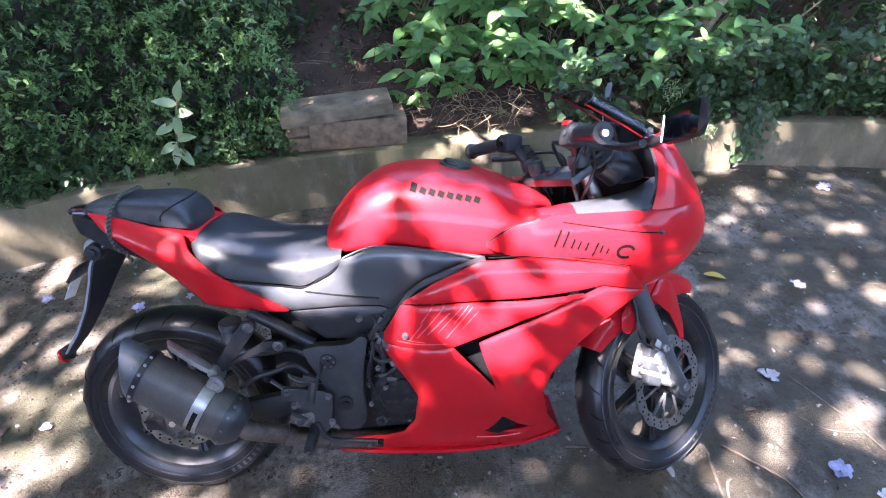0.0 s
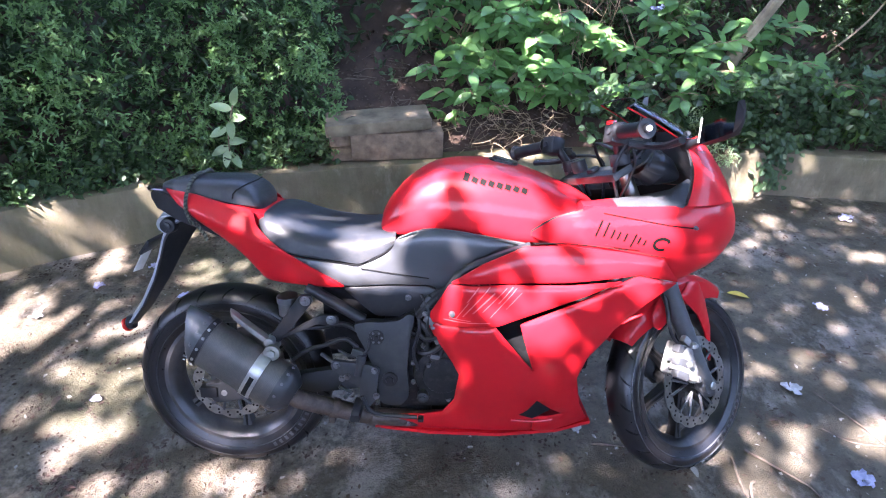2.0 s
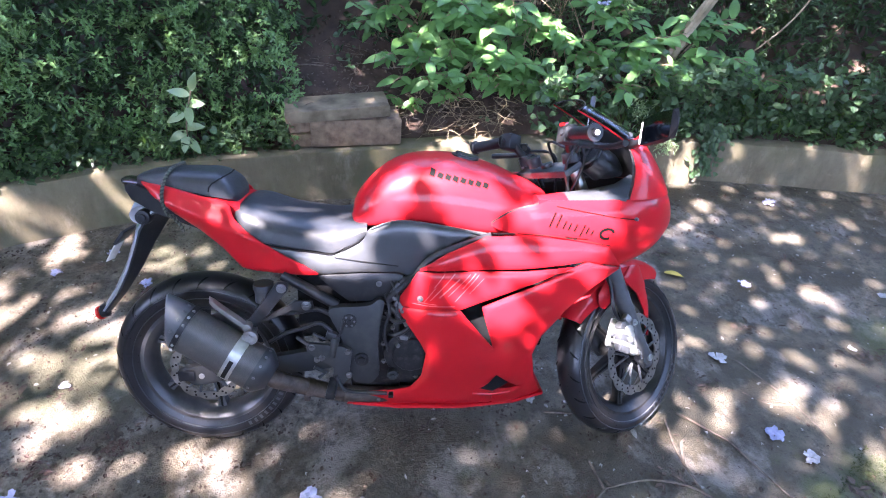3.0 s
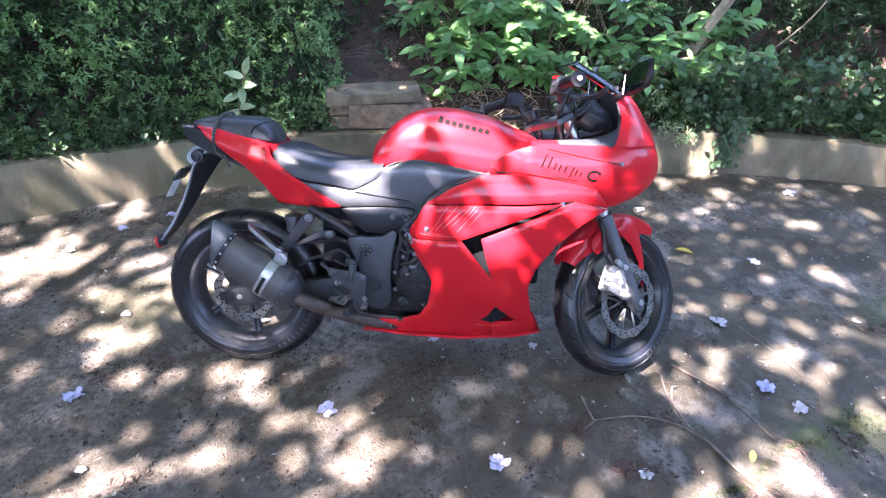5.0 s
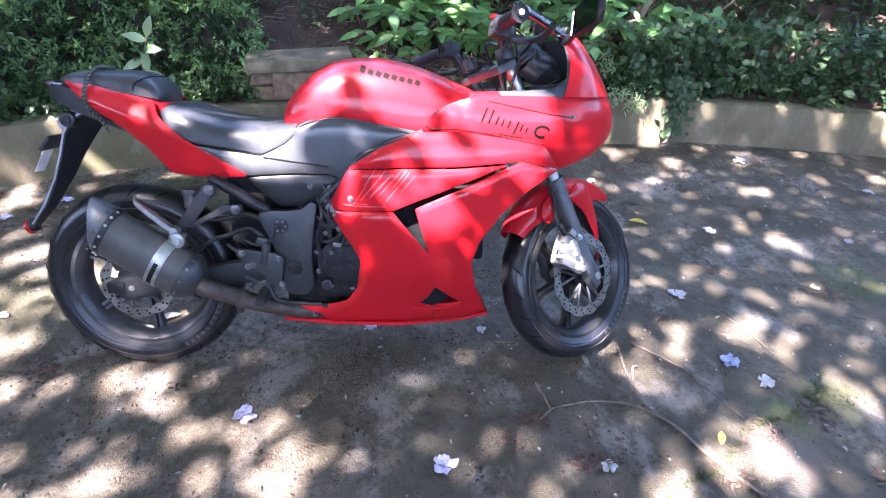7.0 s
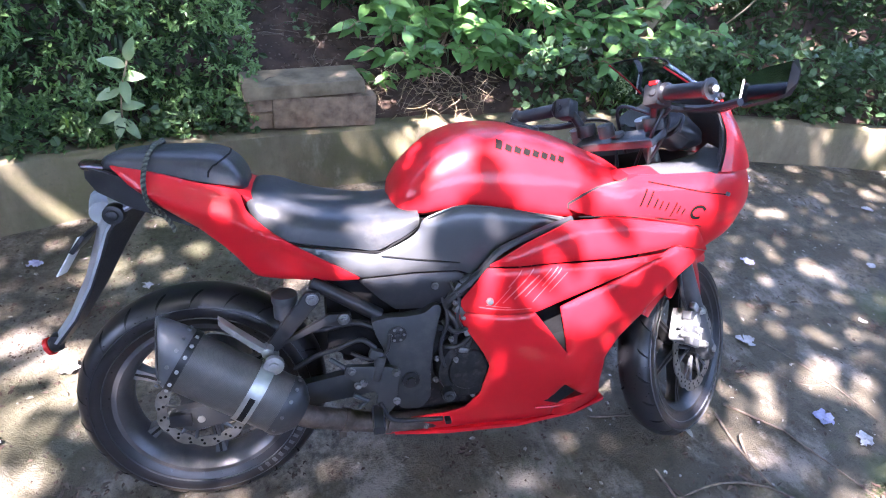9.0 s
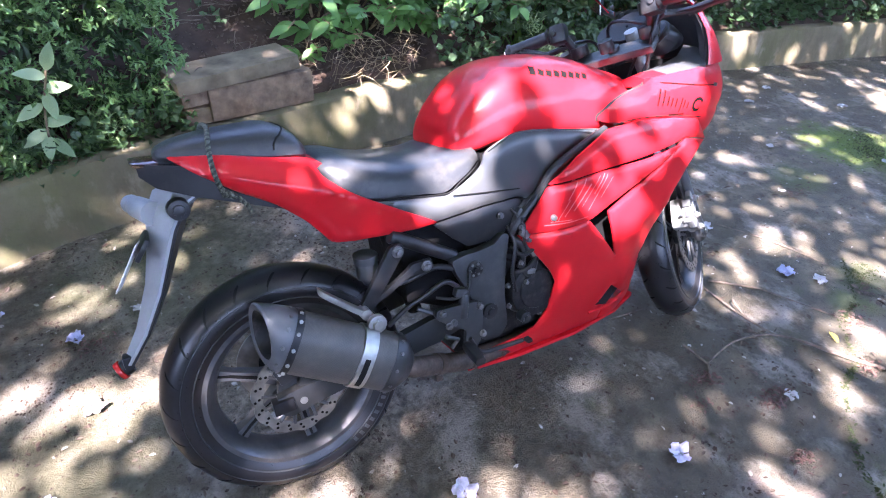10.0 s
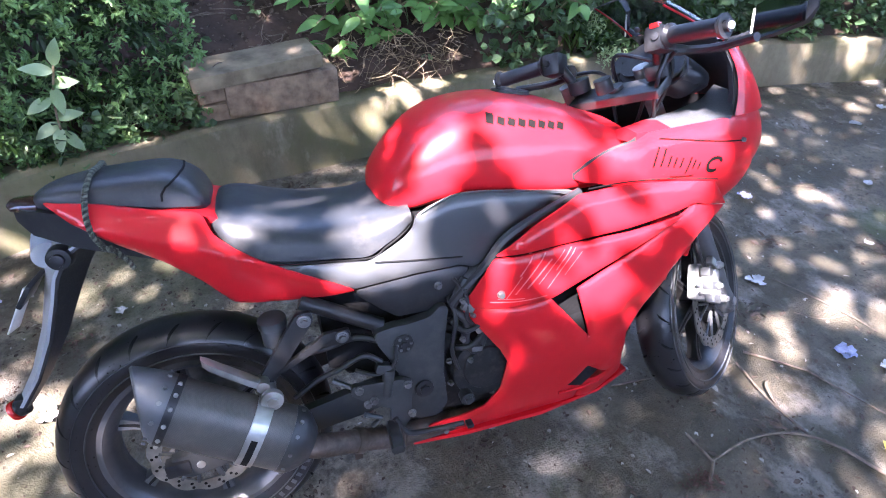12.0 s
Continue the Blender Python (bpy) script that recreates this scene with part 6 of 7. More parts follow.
# Near-black core added so the fairing's inside reads as shade.
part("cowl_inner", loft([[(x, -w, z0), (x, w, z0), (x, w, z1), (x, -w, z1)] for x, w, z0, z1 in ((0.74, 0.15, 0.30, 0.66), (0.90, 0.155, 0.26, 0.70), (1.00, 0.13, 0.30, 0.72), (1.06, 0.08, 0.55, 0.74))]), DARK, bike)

FLARE[0] = 0.015
# nose: level by level a line from the rear edge of the cowl round to the middle of the nose
NOSE = [  # z, rear x, nose x, half width
    (0.690, 1.240, 1.330, 0.190), (0.715, 1.230, 1.400, 0.199), (0.745, 1.205, 1.435, 0.207), (0.762, 1.130, 1.450, 0.213), (0.785, 0.950, 1.458, 0.221), (0.802, 0.868, 1.460, 0.224), (0.828, 0.885, 1.458, 0.224), (0.858, 0.925, 1.450, 0.220), (0.878, 0.975, 1.441, 0.213),
    (0.890, 1.010, 1.434, 0.207)]
COCKPIT = [(0.890, 1.250, 1.434, 0.207), (0.925, 1.260, 1.416, 0.197), (0.962, 1.266, 1.392, 0.184), (0.995, 1.264, 1.368, 0.170), (1.028, 1.254, 1.342, 0.154), (1.052, 1.238, 1.320, 0.140)]


def nose_ring(z, xr, xn, w, n=26):
    out = []
    half = []
    for k in range(n):
        u = k / (n - 1)
        x0 = max(xr, xn - 0.30)
        if u < 0.4:
            x = xr + (x0 - xr) * u / 0.4
            y = w * (1 - 0.10 * max(0, (x - 1.0)) / 0.25) if x < 1.25 else w * 0.9
        else:
            a = (u - 0.4) / 0.6 * math.pi / 2
            y0 = w * (1 - 0.10 * max(0, (x0 - 1.0)) / 0.25) if x0 < 1.25 else w * 0.9
            x, y = x0 + (xn - x0) * math.sin(a), y0 * math.cos(a)
        y -= 0.55 * max(0.0, 0.975 - x)
        half.append((x, y, z))
    return [(x, -y, z) for x, y, z in half] + [(x, y, z) for x, y, z in reversed(half[:-1])]


def lined(ob, material):
    """Gives the inner side of a shell a material of its own."""
    ob.data.materials.append(material)
    half = len(ob.data.polygons) // 2
    for f in ob.data.polygons:
        f.material_index = 1 if f.index >= half else 0
    return ob


def shell(rows, thick):
    outer = [nose_ring(*r) for r in dense(rows, 3)]
    inner = [[(x - thick * 0.5, y * (1 - thick / 0.2), z) for x, y, z in ring] for ring in outer]
    rings = outer + inner[::-1] + [outer[0]]
    return loft(rings, caps=False, closed=False)


nose = lined(part("nose_fairing", shell(NOSE, 0.010), RED, bike, "red nose fairing with dark decals"), BLACK)
lined(part("cockpit_surround", shell(COCKPIT, 0.010), RED, nose), DASH)
# crease along the nose side
for s in (-1, 1):
    part("seam", tube(curve([(0.862, s * 0.2255, 0.799), (0.955, s * 0.2255, 0.7985), (1.08, s * 0.2180, 0.7835), (1.205, s * 0.207, 0.759)], 6), 0.0014, 6), DARK, nose)
    part("screw", bolt(1.275, s * 0.188, 0.835, 0.005, (0.4, s, 0)), STEEL, nose)
    # inner cowl beside the instruments
    part("cowl_shoulder", loft([[(x, s * y0, z0), (x, s * (y0 + y1) / 2, (z0 + z1) / 2 + 0.008), (x, s * y1, z1), (x, s * y1, z1 - 0.02), (x, s * y0, z0 - 0.02)] for x, y0, z0, y1, z1 in ((0.985, 0.204, 0.891, 0.13, 0.886), (1.03, 0.202, 0.891, 0.12, 0.889), (1.07, 0.200, 0.891, 0.11, 0.892))]), RED, nose)
    part("inner_cowl", loft([[(x, s * y0, z0), (x, s * (y0 + y1) / 2, (z0 + z1) / 2 + 0.008), (x, s * y1, z1), (x, s * y1, z1 - 0.02), (x, s * y0, z0 - 0.02)] for x, y0, z0, y1, z1 in ((1.07, 0.200, 0.891, 0.11, 0.892), (1.16, 0.194, 0.891, 0.10, 0.900), (1.24, 0.186, 0.893, 0.09, 0.915), (1.295, 0.150, 0.912, 0.07, 0.94))]), DASH, nose, "grey plastic inner cowl")
    part("inner_wall", loft([[(x, s * y, z), (x + 0.01, s * (y - 0.03), z)] for x, y, z in ((1.252, 0.178, 0.892), (1.262, 0.166, 0.94), (1.264, 0.150, 0.995), (1.242, 0.126, 1.045))], caps=False, closed=False), DASH, nose)
gauges = part("instrument_pod", join(cyl((1.20, 0.0, 0.955), (1.155, 0.0, 1.000), 0.062, n=32), cyl((1.205, -0.075, 0.955), (1.165, -0.075, 0.985), 0.042, n=28), cyl((1.205, 0.075, 0.955), (1.165, 0.075, 0.985), 0.042, n=28), loft([[(x + 0.5 * h * math.sin(a), w * math.cos(a), z + h * math.sin(a)) for a in [2 * math.pi * k / 28 for k in range(28)]] for x, z, w, h in ((1.160, 0.984, 0.112, 0.034), (1.168, 0.982, 0.120, 0.042), (1.200, 0.970, 0.122, 0.046), (1.235, 0.955, 0.112, 0.040), (1.262, 0.944, 0.085, 0.022))])), BLACK, bike, "black rounded instrument pod")
for y, r in ((0.0, 0.052), (-0.075, 0.034), (0.075, 0.034)):
    part("dial", turned(lathe([(r, 0.0), (r, 0.006), (0.004, 0.006), (0.004, 0.0)], 0, 0, 28), Matrix.Translation((1.152 if y == 0 else 1.162, y, 1.004 if y == 0 else 0.989)) @ Matrix.Rotation(radians(-45), 4, "Y") @ Matrix.Rotation(radians(90), 4, "X")), BLACK, gauges)

# wind screen, mirrors and handlebars
FLARE[0] = 0.02
scr = []
for i in range(9):
    s = i / 8
    row = []
    for k in range(17):
        a = math.pi * (k / 16 - 0.5)
        w = 0.134 - 0.030 * s
        row.append((1.228 - 0.110 * s + (0.090 - 0.045 * s) * math.cos(a) - 0.02 * s * s, w * math.sin(a), 1.052 + 0.095 * s - 0.02 * s * (1 - math.cos(a))))
    scr.append(row)
inner = [[(x - 0.003, y * 0.985, z - 0.002) for x, y, z in r] for r in scr]
screen = part("wind_screen", loft(scr + inner[::-1] + [scr[0]], caps=False, closed=False), SCREEN, bike, "smoked clear wind screen")
screen.visible_shadow = False
part("screen_edge", tube(scr[-1], 0.0016, 6), BLACK, screen)
for k in (0, -1):
    part("screen_rim", tube([r[k] for r in scr], 0.0022, 6), RED, screen, "red edge of the screen")
for s in (-1, 1):
    part("screen_bolt", join(bolt(1.245, s * 0.132, 1.066, 0.006, (0, s, 0.3))), STEEL, screen)

FLARE[0] = 0.0
for s in (-1, 1):
    m = part("mirror", loft([[(x + d, s * y, z - h), (x + d, s * y, z + h), (x - d, s * y, z + h * 0.9), (x - d, s * y, z - h * 0.9)] for y, x, z, h, d in ((0.212, 1.258, 1.076, 0.026, 0.004), (0.217, 1.259, 1.077, 0.037, 0.007), (0.262, 1.276, 1.096, 0.041, 0.009), (0.306, 1.292, 1.112, 0.038, 0.007), (0.320, 1.296, 1.114, 0.014, 0.002))]), BLACK, bike, "black wing mirror on a short stalk")
    part("mirror_stalk", tube([(1.258, s * 0.128, 1.030), (1.262, s * 0.170, 1.042), (1.264, s * 0.225, 1.062)], [0.016, 0.011, 0.009], 10), BLACK, m)
    part("mirror_glass", loft([[(x, s * y, z - h), (x, s * y, z + h)] for y, x, z, h in ((0.219, 1.2505, 1.077, 0.034), (0.262, 1.2655, 1.096, 0.037), (0.307, 1.2830, 1.112, 0.034))], caps=False, closed=False), MIRROR, m)
    part("mirror_rim", tube([(1.250, s * 0.214, 1.046), (1.252, s * 0.214, 1.104)], 0.0022, 6), WHITE, m)

# the bars sit a little to the right of the fork line and turn less
GRIP_MID = Vector((0.950, -0.0185, 1.030))
BARS = Matrix.Translation((0.9675, -0.070, 1.026)) @ Matrix.Rotation(radians(-6), 4, Vector((-math.sin(RAKE), 0, math.cos(RAKE)))) @ Matrix.Translation(-GRIP_MID) @ STEER
bars = part("top_yoke", turned(join(box((1.030, 0, 0.945), (0.07, 0.23, 0.022), 0.006, (0, -26, 0)), cyl((1.035, 0, 0.94), (1.024, 0, 0.965), 0.018)), BARS), FRAME, bike)
for s in (-1, 1):
    clip = part("handlebar", turned(join(cyl((1.035, s * 0.10, 0.965), (1.028, s * 0.10, 0.995), 0.026), tube([(1.030, s * 0.105, 0.975), (0.995, s * 0.125, 1.035), (0.983, s * 0.150, 1.041), (0.948, s * 0.290, 1.030)], [0.012, 0.012, 0.012, 0.011], 12)), BARS), BLACK, bike, "black clip-on handlebar")
    part("grip", turned(tube([(0.983, s * 0.158, 1.0405), (0.982, s * 0.162, 1.0402), (0.980, s * 0.167, 1.0398), (0.953, s * 0.270, 1.0315), (0.952, s * 0.274, 1.0312), (0.951, s * 0.280, 1.031)], [0.024, 0.024, 0.0175, 0.0175, 0.023, 0.023], 18), BARS), BLACK, clip, "black rubber grip")
    part("bar_end", turned(cyl((0.951, s * 0.279, 1.031), (0.946, s * 0.294, 1.0295), 0.0085, 0.007), BARS), WHITE, clip, "bright bar end weight")
    part("switch_pod", turned(join(box((0.992, s * 0.134, 1.038), (0.050, 0.046, 0.052), 0.009, (0, 10, s * 10)), cyl((0.970, s * 0.138, 1.043), (0.962, s * 0.138, 1.045), 0.008)), BARS), BLACK, clip)
    part("lever", turned(tube(curve([(1.030, s * 0.115, 1.020), (1.070, s * 0.150, 1.010), (1.070, s * 0.215, 1.002), (1.035, s * 0.300, 1.004)], 6), [0.012] * 6 + [0.009] * 12 + [0.009], 8), BARS), BLACK, clip, "black hand lever")
    part("brake_reservoir" if s < 0 else "clutch_perch", turned(join(cyl((1.040, s * 0.105, 1.025), (1.035, s * 0.105, 1.056), 0.024, n=24)) if s < 0 else box((1.035, s * 0.14, 1.022), (0.03, 0.04, 0.025), 0.005), BARS), BLACK, clip)
part("kill_switch", turned(box((0.975, -0.136, 1.066), (0.016, 0.020, 0.010), 0.002), BARS), REDLENS, bike, "red engine stop switch")
part("ignition_lock", turned(cyl((0.985, 0, 0.955), (0.975, 0, 0.985), 0.020), BARS), BLACK, bike)
for k, (a, b, c) in enumerate((((1.02, -0.15, 1.01), (1.10, -0.10, 0.96), (1.12, -0.03, 0.86)), ((1.02, 0.15, 1.01), (1.10, 0.08, 0.97), (1.10, 0.02, 0.86)), ((1.04, -0.12, 1.03), (1.13, -0.13, 0.98), (1.10, -0.08, 0.84)), ((1.03, 0.13, 1.00), (1.00, 0.06, 0.94), (1.06, 0.04, 0.86)), ((1.01, 0.16, 1.03), (1.05, 0.16, 0.95), (1.08, 0.09, 0.86)), ((1.03, -0.10, 1.00), (1.05, -0.03, 1.02), (1.12, 0.02, 0.90)), ((1.02, -0.14, 1.02), (1.07, -0.16, 0.97), (1.10, -0.12, 0.88)))):
    part("control_cable", tube(curve([BARS @ Vector(a), b, c], 6), 0.0045, 8), BLACK, bike)


# ---- marks on the bodywork ----
FLARE[0] = 0.0


def skin(ob):
    """The half width of a body part at (x, z), found on its own mesh."""
    me = ob.data
    tree_of = BVHTree.FromPolygons([v.co[:] for v in me.vertices], [tuple(p.vertices) for p in me.polygons])

    def width(x, z):
        hit = tree_of.ray_cast(Vector((x, -1, z)), Vector((0, 1, 0)))[0]
        return -hit.y if hit else 0.1
    return width


def mark(name, strokes, parent, label, material, kind=""):
    """Flat strokes on a body part: each is a run of (x, z) points with a width."""
    wf = skin(parent)
    bms = []
    for pts, w in strokes:
        bm = bmesh.new()
        line = curve([(x, z, 0) for x, z in pts], 5)
        rows = []
        for i, p in enumerate(line):
            d = (line[min(i + 1, len(line) - 1)] - line[max(i - 1, 0)]).normalized()
            n = Vector((-d.y, d.x, 0)) * w / 2
            rows.append([bm.verts.new((q.x, -(wf(q.x, q.y) + 0.0014), q.y)) for q in (p - n, p + n)])
        for a, b in zip(rows, rows[1:]):
            bm.faces.new((a[0], b[0], b[1], a[1]))
        bmesh.ops.recalc_face_normals(bm, faces=bm.faces)
        bms.append(bm)
    ob = part(name, join(*bms), material, parent, label)
    return tagged(ob, kind=kind) if kind else ob


# plain bars where the tank carries its badge, slanted strokes and a ring where the nose does
for k in range(8):
    x = 0.692 + 0.0215 * k
    z = 0.936 - 0.0042 * k
    mark("badge_bar", [([(x, z), (x + 0.006, z + (0.019 if k == 0 else 0.013))], 0.0155)], tank, "", LETTER)
for x, z, h in ((1.016, 0.816, 0.040), (1.036, 0.814, 0.036), (1.056, 0.810, 0.022), (1.072, 0.806, 0.020), (1.090, 0.802, 0.020), (1.108, 0.786, 0.034), (1.126, 0.794, 0.018), (1.142, 0.790, 0.014)):
    mark("badge_stroke", [([(x, z), (x + h * 0.22, z + h * 0.55), (x + h * 0.40, z + h)], 0.0052)], nose, "", LETTER)
mark("badge_stroke", [([(1.066, 0.786), (1.10, 0.780), (1.135, 0.776)], 0.0025)], nose, "", LETTER)
ring = [(1.190 + 0.020 * math.cos(a), 0.792 + 0.015 * math.sin(a)) for a in [0.2 + 0.5 * k for k in range(11)]]
mark("badge_ring", [(ring, 0.0080)], nose, "dark ring-shaped emblem", LETTER)
# Thin black stroke paints the shadow line below the nose's fold.
mark("crease", [([(1.035, 0.872), (1.10, 0.860), (1.20, 0.842), (1.27, 0.832)], 0.0028)], nose, "", LETTER)
SCUFF = surface("scuffed pale scratch", (0.50, 0.035, 0.045), (0.56, 0.10, 0.11), (0.5, 0.7), 0, 60, 300, 0.1)
cowls = [o for o in bike.children if o.name.startswith("middle_cowl")]
for pts, w in (([(0.760, 0.600), (0.800, 0.650), (0.830, 0.690)], 0.002), ([(0.700, 0.640), (0.722, 0.672), (0.735, 0.692)], 0.003), ([(0.800, 0.625), (0.838, 0.672)], 0.0015), ([(0.690, 0.600), (0.735, 0.655), (0.762, 0.690)], 0.003), ([(0.672, 0.592), (0.705, 0.640)], 0.002), ([(0.715, 0.610), (0.770, 0.668)], 0.004), ([(0.740, 0.615), (0.800, 0.682)], 0.002), ([(0.640, 0.585), (0.700, 0.583), (0.760, 0.584)], 0.0025), ([(0.655, 0.592), (0.710, 0.588)], 0.002), ([(0.780, 0.640), (0.815, 0.685)], 0.0025)):
    mark("scratch", [(pts, w)], cowls[0], "", SCUFF)


# ---- cord round the pillion seat ----
cord = thing("cord", "grey-green braided cord tied round the pillion seat", "cord")
cord.matrix_basis = STANCE
loop = curve([(-0.050, -0.100, 0.800), (-0.058, -0.112, 0.835), (-0.060, -0.106, 0.868), (-0.056, -0.086, 0.902), (-0.048, -0.050, 0.928), (-0.044, 0.0, 0.931), (-0.048, 0.050, 0.928), (-0.056, 0.086, 0.902), (-0.060, 0.106, 0.868), (-0.058, 0.112, 0.83), (-0.050, 0.09, 0.79)], 6)


def strand(line, turn, pitch=0.011, radius=0.0031, offset=0.0024):
    """One strand wound round a line."""
    fine, run, out = curve(line, 8), 0.0, []
    for k, p in enumerate(fine):
        q = fine[min(k + 1, len(fine) - 1)]
        dirn = (q - fine[max(k - 1, 0)]).normalized()
        side = dirn.orthogonal().normalized()
        ang = 2 * math.pi * run / pitch + turn
        out.append(p + (side * math.cos(ang) + dirn.cross(side) * math.sin(ang)) * offset)
        run += (q - p).length
    return tube(out, radius, 7)


KNOT = [(-0.056, -0.108, 0.818), (-0.040, -0.122, 0.808), (-0.030, -0.110, 0.797), (-0.046, -0.102, 0.800), (-0.050, -0.118, 0.811)]
LOOSE = [(-0.038, -0.112, 0.806), (-0.026, -0.116, 0.794), (-0.014, -0.116, 0.776), (-0.010, -0.114, 0.760)]
for name, line in (("loop", loop), ("knot", KNOT), ("loose_end", LOOSE)):
    for turn, material in ((0.0, ROPE), (math.pi, ROPEDARK)):
        part(name, strand(line, turn), material, cord)


# ---- fallen flowers, leaves and sticks ----
def petal_flower(x, y, size, material, label, seed):
    """A crumpled five-petalled trumpet flower lying on the ground."""
    r = random.Random(seed)
    verts, faces = [], []
    z0 = float(ground_height(np.array(x), np.array(y))) + 0.002
    for k in range(5):
        a = 2 * math.pi * k / 5 + r.uniform(-0.25, 0.25)
        L = size * r.uniform(0.80, 1.25)
        w = size * r.uniform(0.55, 0.90)
        lift = r.uniform(0.0, 0.35)
        d, n = Vector((math.cos(a), math.sin(a), 0)), Vector((-math.sin(a), math.cos(a), 0))
        b = len(verts)
        for i in range(5):
            s = i / 4
            ww = w * math.sin(math.pi * (0.12 + 0.76 * s))
            h = 0.006 + lift * size * math.sin(s * 2.4) * 0.8
            for u in (-1, -0.4, 0.4, 1):
                p = Vector((x, y, z0)) + d * (L * (0.06 + 0.94 * s)) + n * (u * ww * 0.6 + r.uniform(-1, 1) * size * 0.10) + Vector((0, 0, h + r.uniform(-1, 1) * size * 0.20 + 0.14 * size * abs(u) * s))
                verts.append(p)
        for i in range(4):
            for u in range(3):
                q = b + i * 4 + u
                faces.append((q, q + 1, q + 5, q + 4))
    ob = raw("fallen_flower", verts, faces, material)
    return tagged(ob, label, "flower", "fallen flowers")


VIOLET, PALE, FADED = "pale violet fallen trumpet flower on the ground", "violet-blue fallen flower on the concrete", "faded white fallen flower on the ground"
for k, (x, y, s, kind) in enumerate((
        (-0.59, -0.19, 0.034, 0), (0.315, -0.245, 0.034, 0), (0.905, -0.465, 0.036, 0), (1.98, -0.13, 0.036, 1), (2.06, -0.23, 0.032, 2), (1.97, 0.26, 0.032, 2), (2.98, 1.50, 0.04, 0), (-0.50, 0.86, 0.030, 1),
        (-0.48, 0.53, 0.032, 2), (0.78, 1.36, 0.036, 1), (0.93, 1.42, 0.032, 2), (2.37, 0.73, 0.028, 0), (-0.41, -0.49, 0.016, 2), (-0.30, 0.92, 0.020, 2), (1.38, -0.51, 0.022, 2), (3.55, 1.10, 0.03, 2), (3.05, 0.62, 0.026, 2),
        (3.46, 0.17, 0.025, 2), (-1.08, 0.74, 0.026, 2), (-0.92, 0.95, 0.026, 1), (1.11, 0.10, 0.020, 2), (0.70, 0.14, 0.022, 2), (1.94, 1.25, 0.026, 2), (0.60, 1.25, 0.022, 2), (0.45, 1.30, 0.02, 2), (-0.61, 0.27, 0.018, 1), (4.1, 0.75, 0.03, 2), (-0.72, 1.10, 0.024, 0), (2.62, 0.28, 0.018, 2), (3.9, 1.2, 0.03, 2))):
    petal_flower(x, y, s, (PETAL, PETALBLUE, PETALWHITE)[kind], (VIOLET, PALE, FADED)[kind], k)
# one flower caught in the shrub over the front mirror
hung = petal_flower(1.87, 2.02, 0.04, PETAL, "violet flower caught in the shrubs", 77)
hung.location = (0, 0, 1.02)


def fallen_leaf(x, y, size, turn, material, label):
    z = float(ground_height(np.array(x), np.array(y))) + 0.003
    me = broad_leaf("fallen_leaf", 1.0, 0.42)
    for v in me.vertices:
        v.co.z = 0.10 * math.sin(v.co.x * 3.0) + 0.10 * abs(v.co.y)
    me.materials.append(material)
    shade(me, 60)
    ob = new("fallen_leaf", me)
    ob.matrix_basis = pose(x, y, z, 0, 0, turn) @ Matrix.Diagonal((size, size, size, 1))
    return tagged(ob, label, "leaf", "fallen leaves")


fallen_leaf(2.00, 0.85, 0.095, -30, YELLOWLEAF, "yellow narrow fallen leaf on the concrete")
fallen_leaf(1.76, -0.46, 0.055, 60, YELLOWLEAF, "yellow-green fallen leaf beside the branch")
fallen_leaf(-0.07, 0.22, 0.085, 20, CHIP, "pale dry fallen leaf behind the rear wheel")
fallen_leaf(1.46, -0.10, 0.05, 100, CHIP, "pale dry fallen leaf on the concrete")
for k in range(26):
    fallen_leaf(rng.uniform(-1.2, 3.4), rng.uniform(-0.8, 1.3), rng.uniform(0.03, 0.06), rng.uniform(0, 360), DRYLEAF, "brown curled dry leaf on the ground")


def stick(points, radius, label, forks=()):
    ob = thing("stick", label, "stick", "fallen sticks")
    line = curve([(x, y, float(ground_height(np.array(x), np.array(y))) + radius * 0.8 + lift) for x, y, lift in points], 6)
    n = len(line)
    part("stem", tube(line, [radius * (1 - 0.55 * k / n) * (1 + 0.12 * math.sin(k * 1.9)) for k in range(n)], 7), TWIG, ob)
    for f in forks:
        fl = curve([(x, y, float(ground_height(np.array(x), np.array(y))) + radius * 0.5 + lift) for x, y, lift in f], 5)
        part("twig", tube(fl, radius * 0.68, 6), TWIG, ob)
    return ob


stick([(1.80, -0.66, 0), (1.70, -0.50, 0.004), (1.64, -0.38, 0.006), (1.56, -0.30, 0.004), (1.42, -0.27, 0.006), (1.27, -0.285, 0)], 0.0062, "curved grey-brown fallen branch on the concrete", (((1.60, -0.335, 0.004), (1.575, -0.19, 0.012), (1.60, -0.03, 0.006)), ((1.578, -0.22, 0.010), (1.60, -0.15, 0.022), (1.625, -0.13, 0.016)), ((1.27, -0.285, 0), (1.24, -0.20, 0.03)), ((1.28, -0.28, 0), (1.22, -0.33, 0.01))))
stick([(1.66, 0.00, 0), (1.72, -0.06, 0), (1.80, -0.14, 0)], 0.0055, "short pale broken stick on the concrete")
stick([(2.05, 0.25, 0), (2.14, 0.02, 0.01), (2.20, -0.20, 0)], 0.0024, "thin dry twig on the concrete", (((2.16, 0.0, 0), (2.05, 0.02, 0), (1.98, 0.08, 0)),))
stick([(1.80, -0.14, 0), (1.86, -0.30, 0), (1.95, -0.50, 0)], 0.0032, "thin mossy twig on the concrete")
stick([(2.55, 0.75, 0), (2.80, 0.70, 0)], 0.003, "thin twig on the concrete")
stick([(1.15, 0.04, 0), (1.30, 0.02, 0)], 0.004, "short grey stick beside the front tyre")


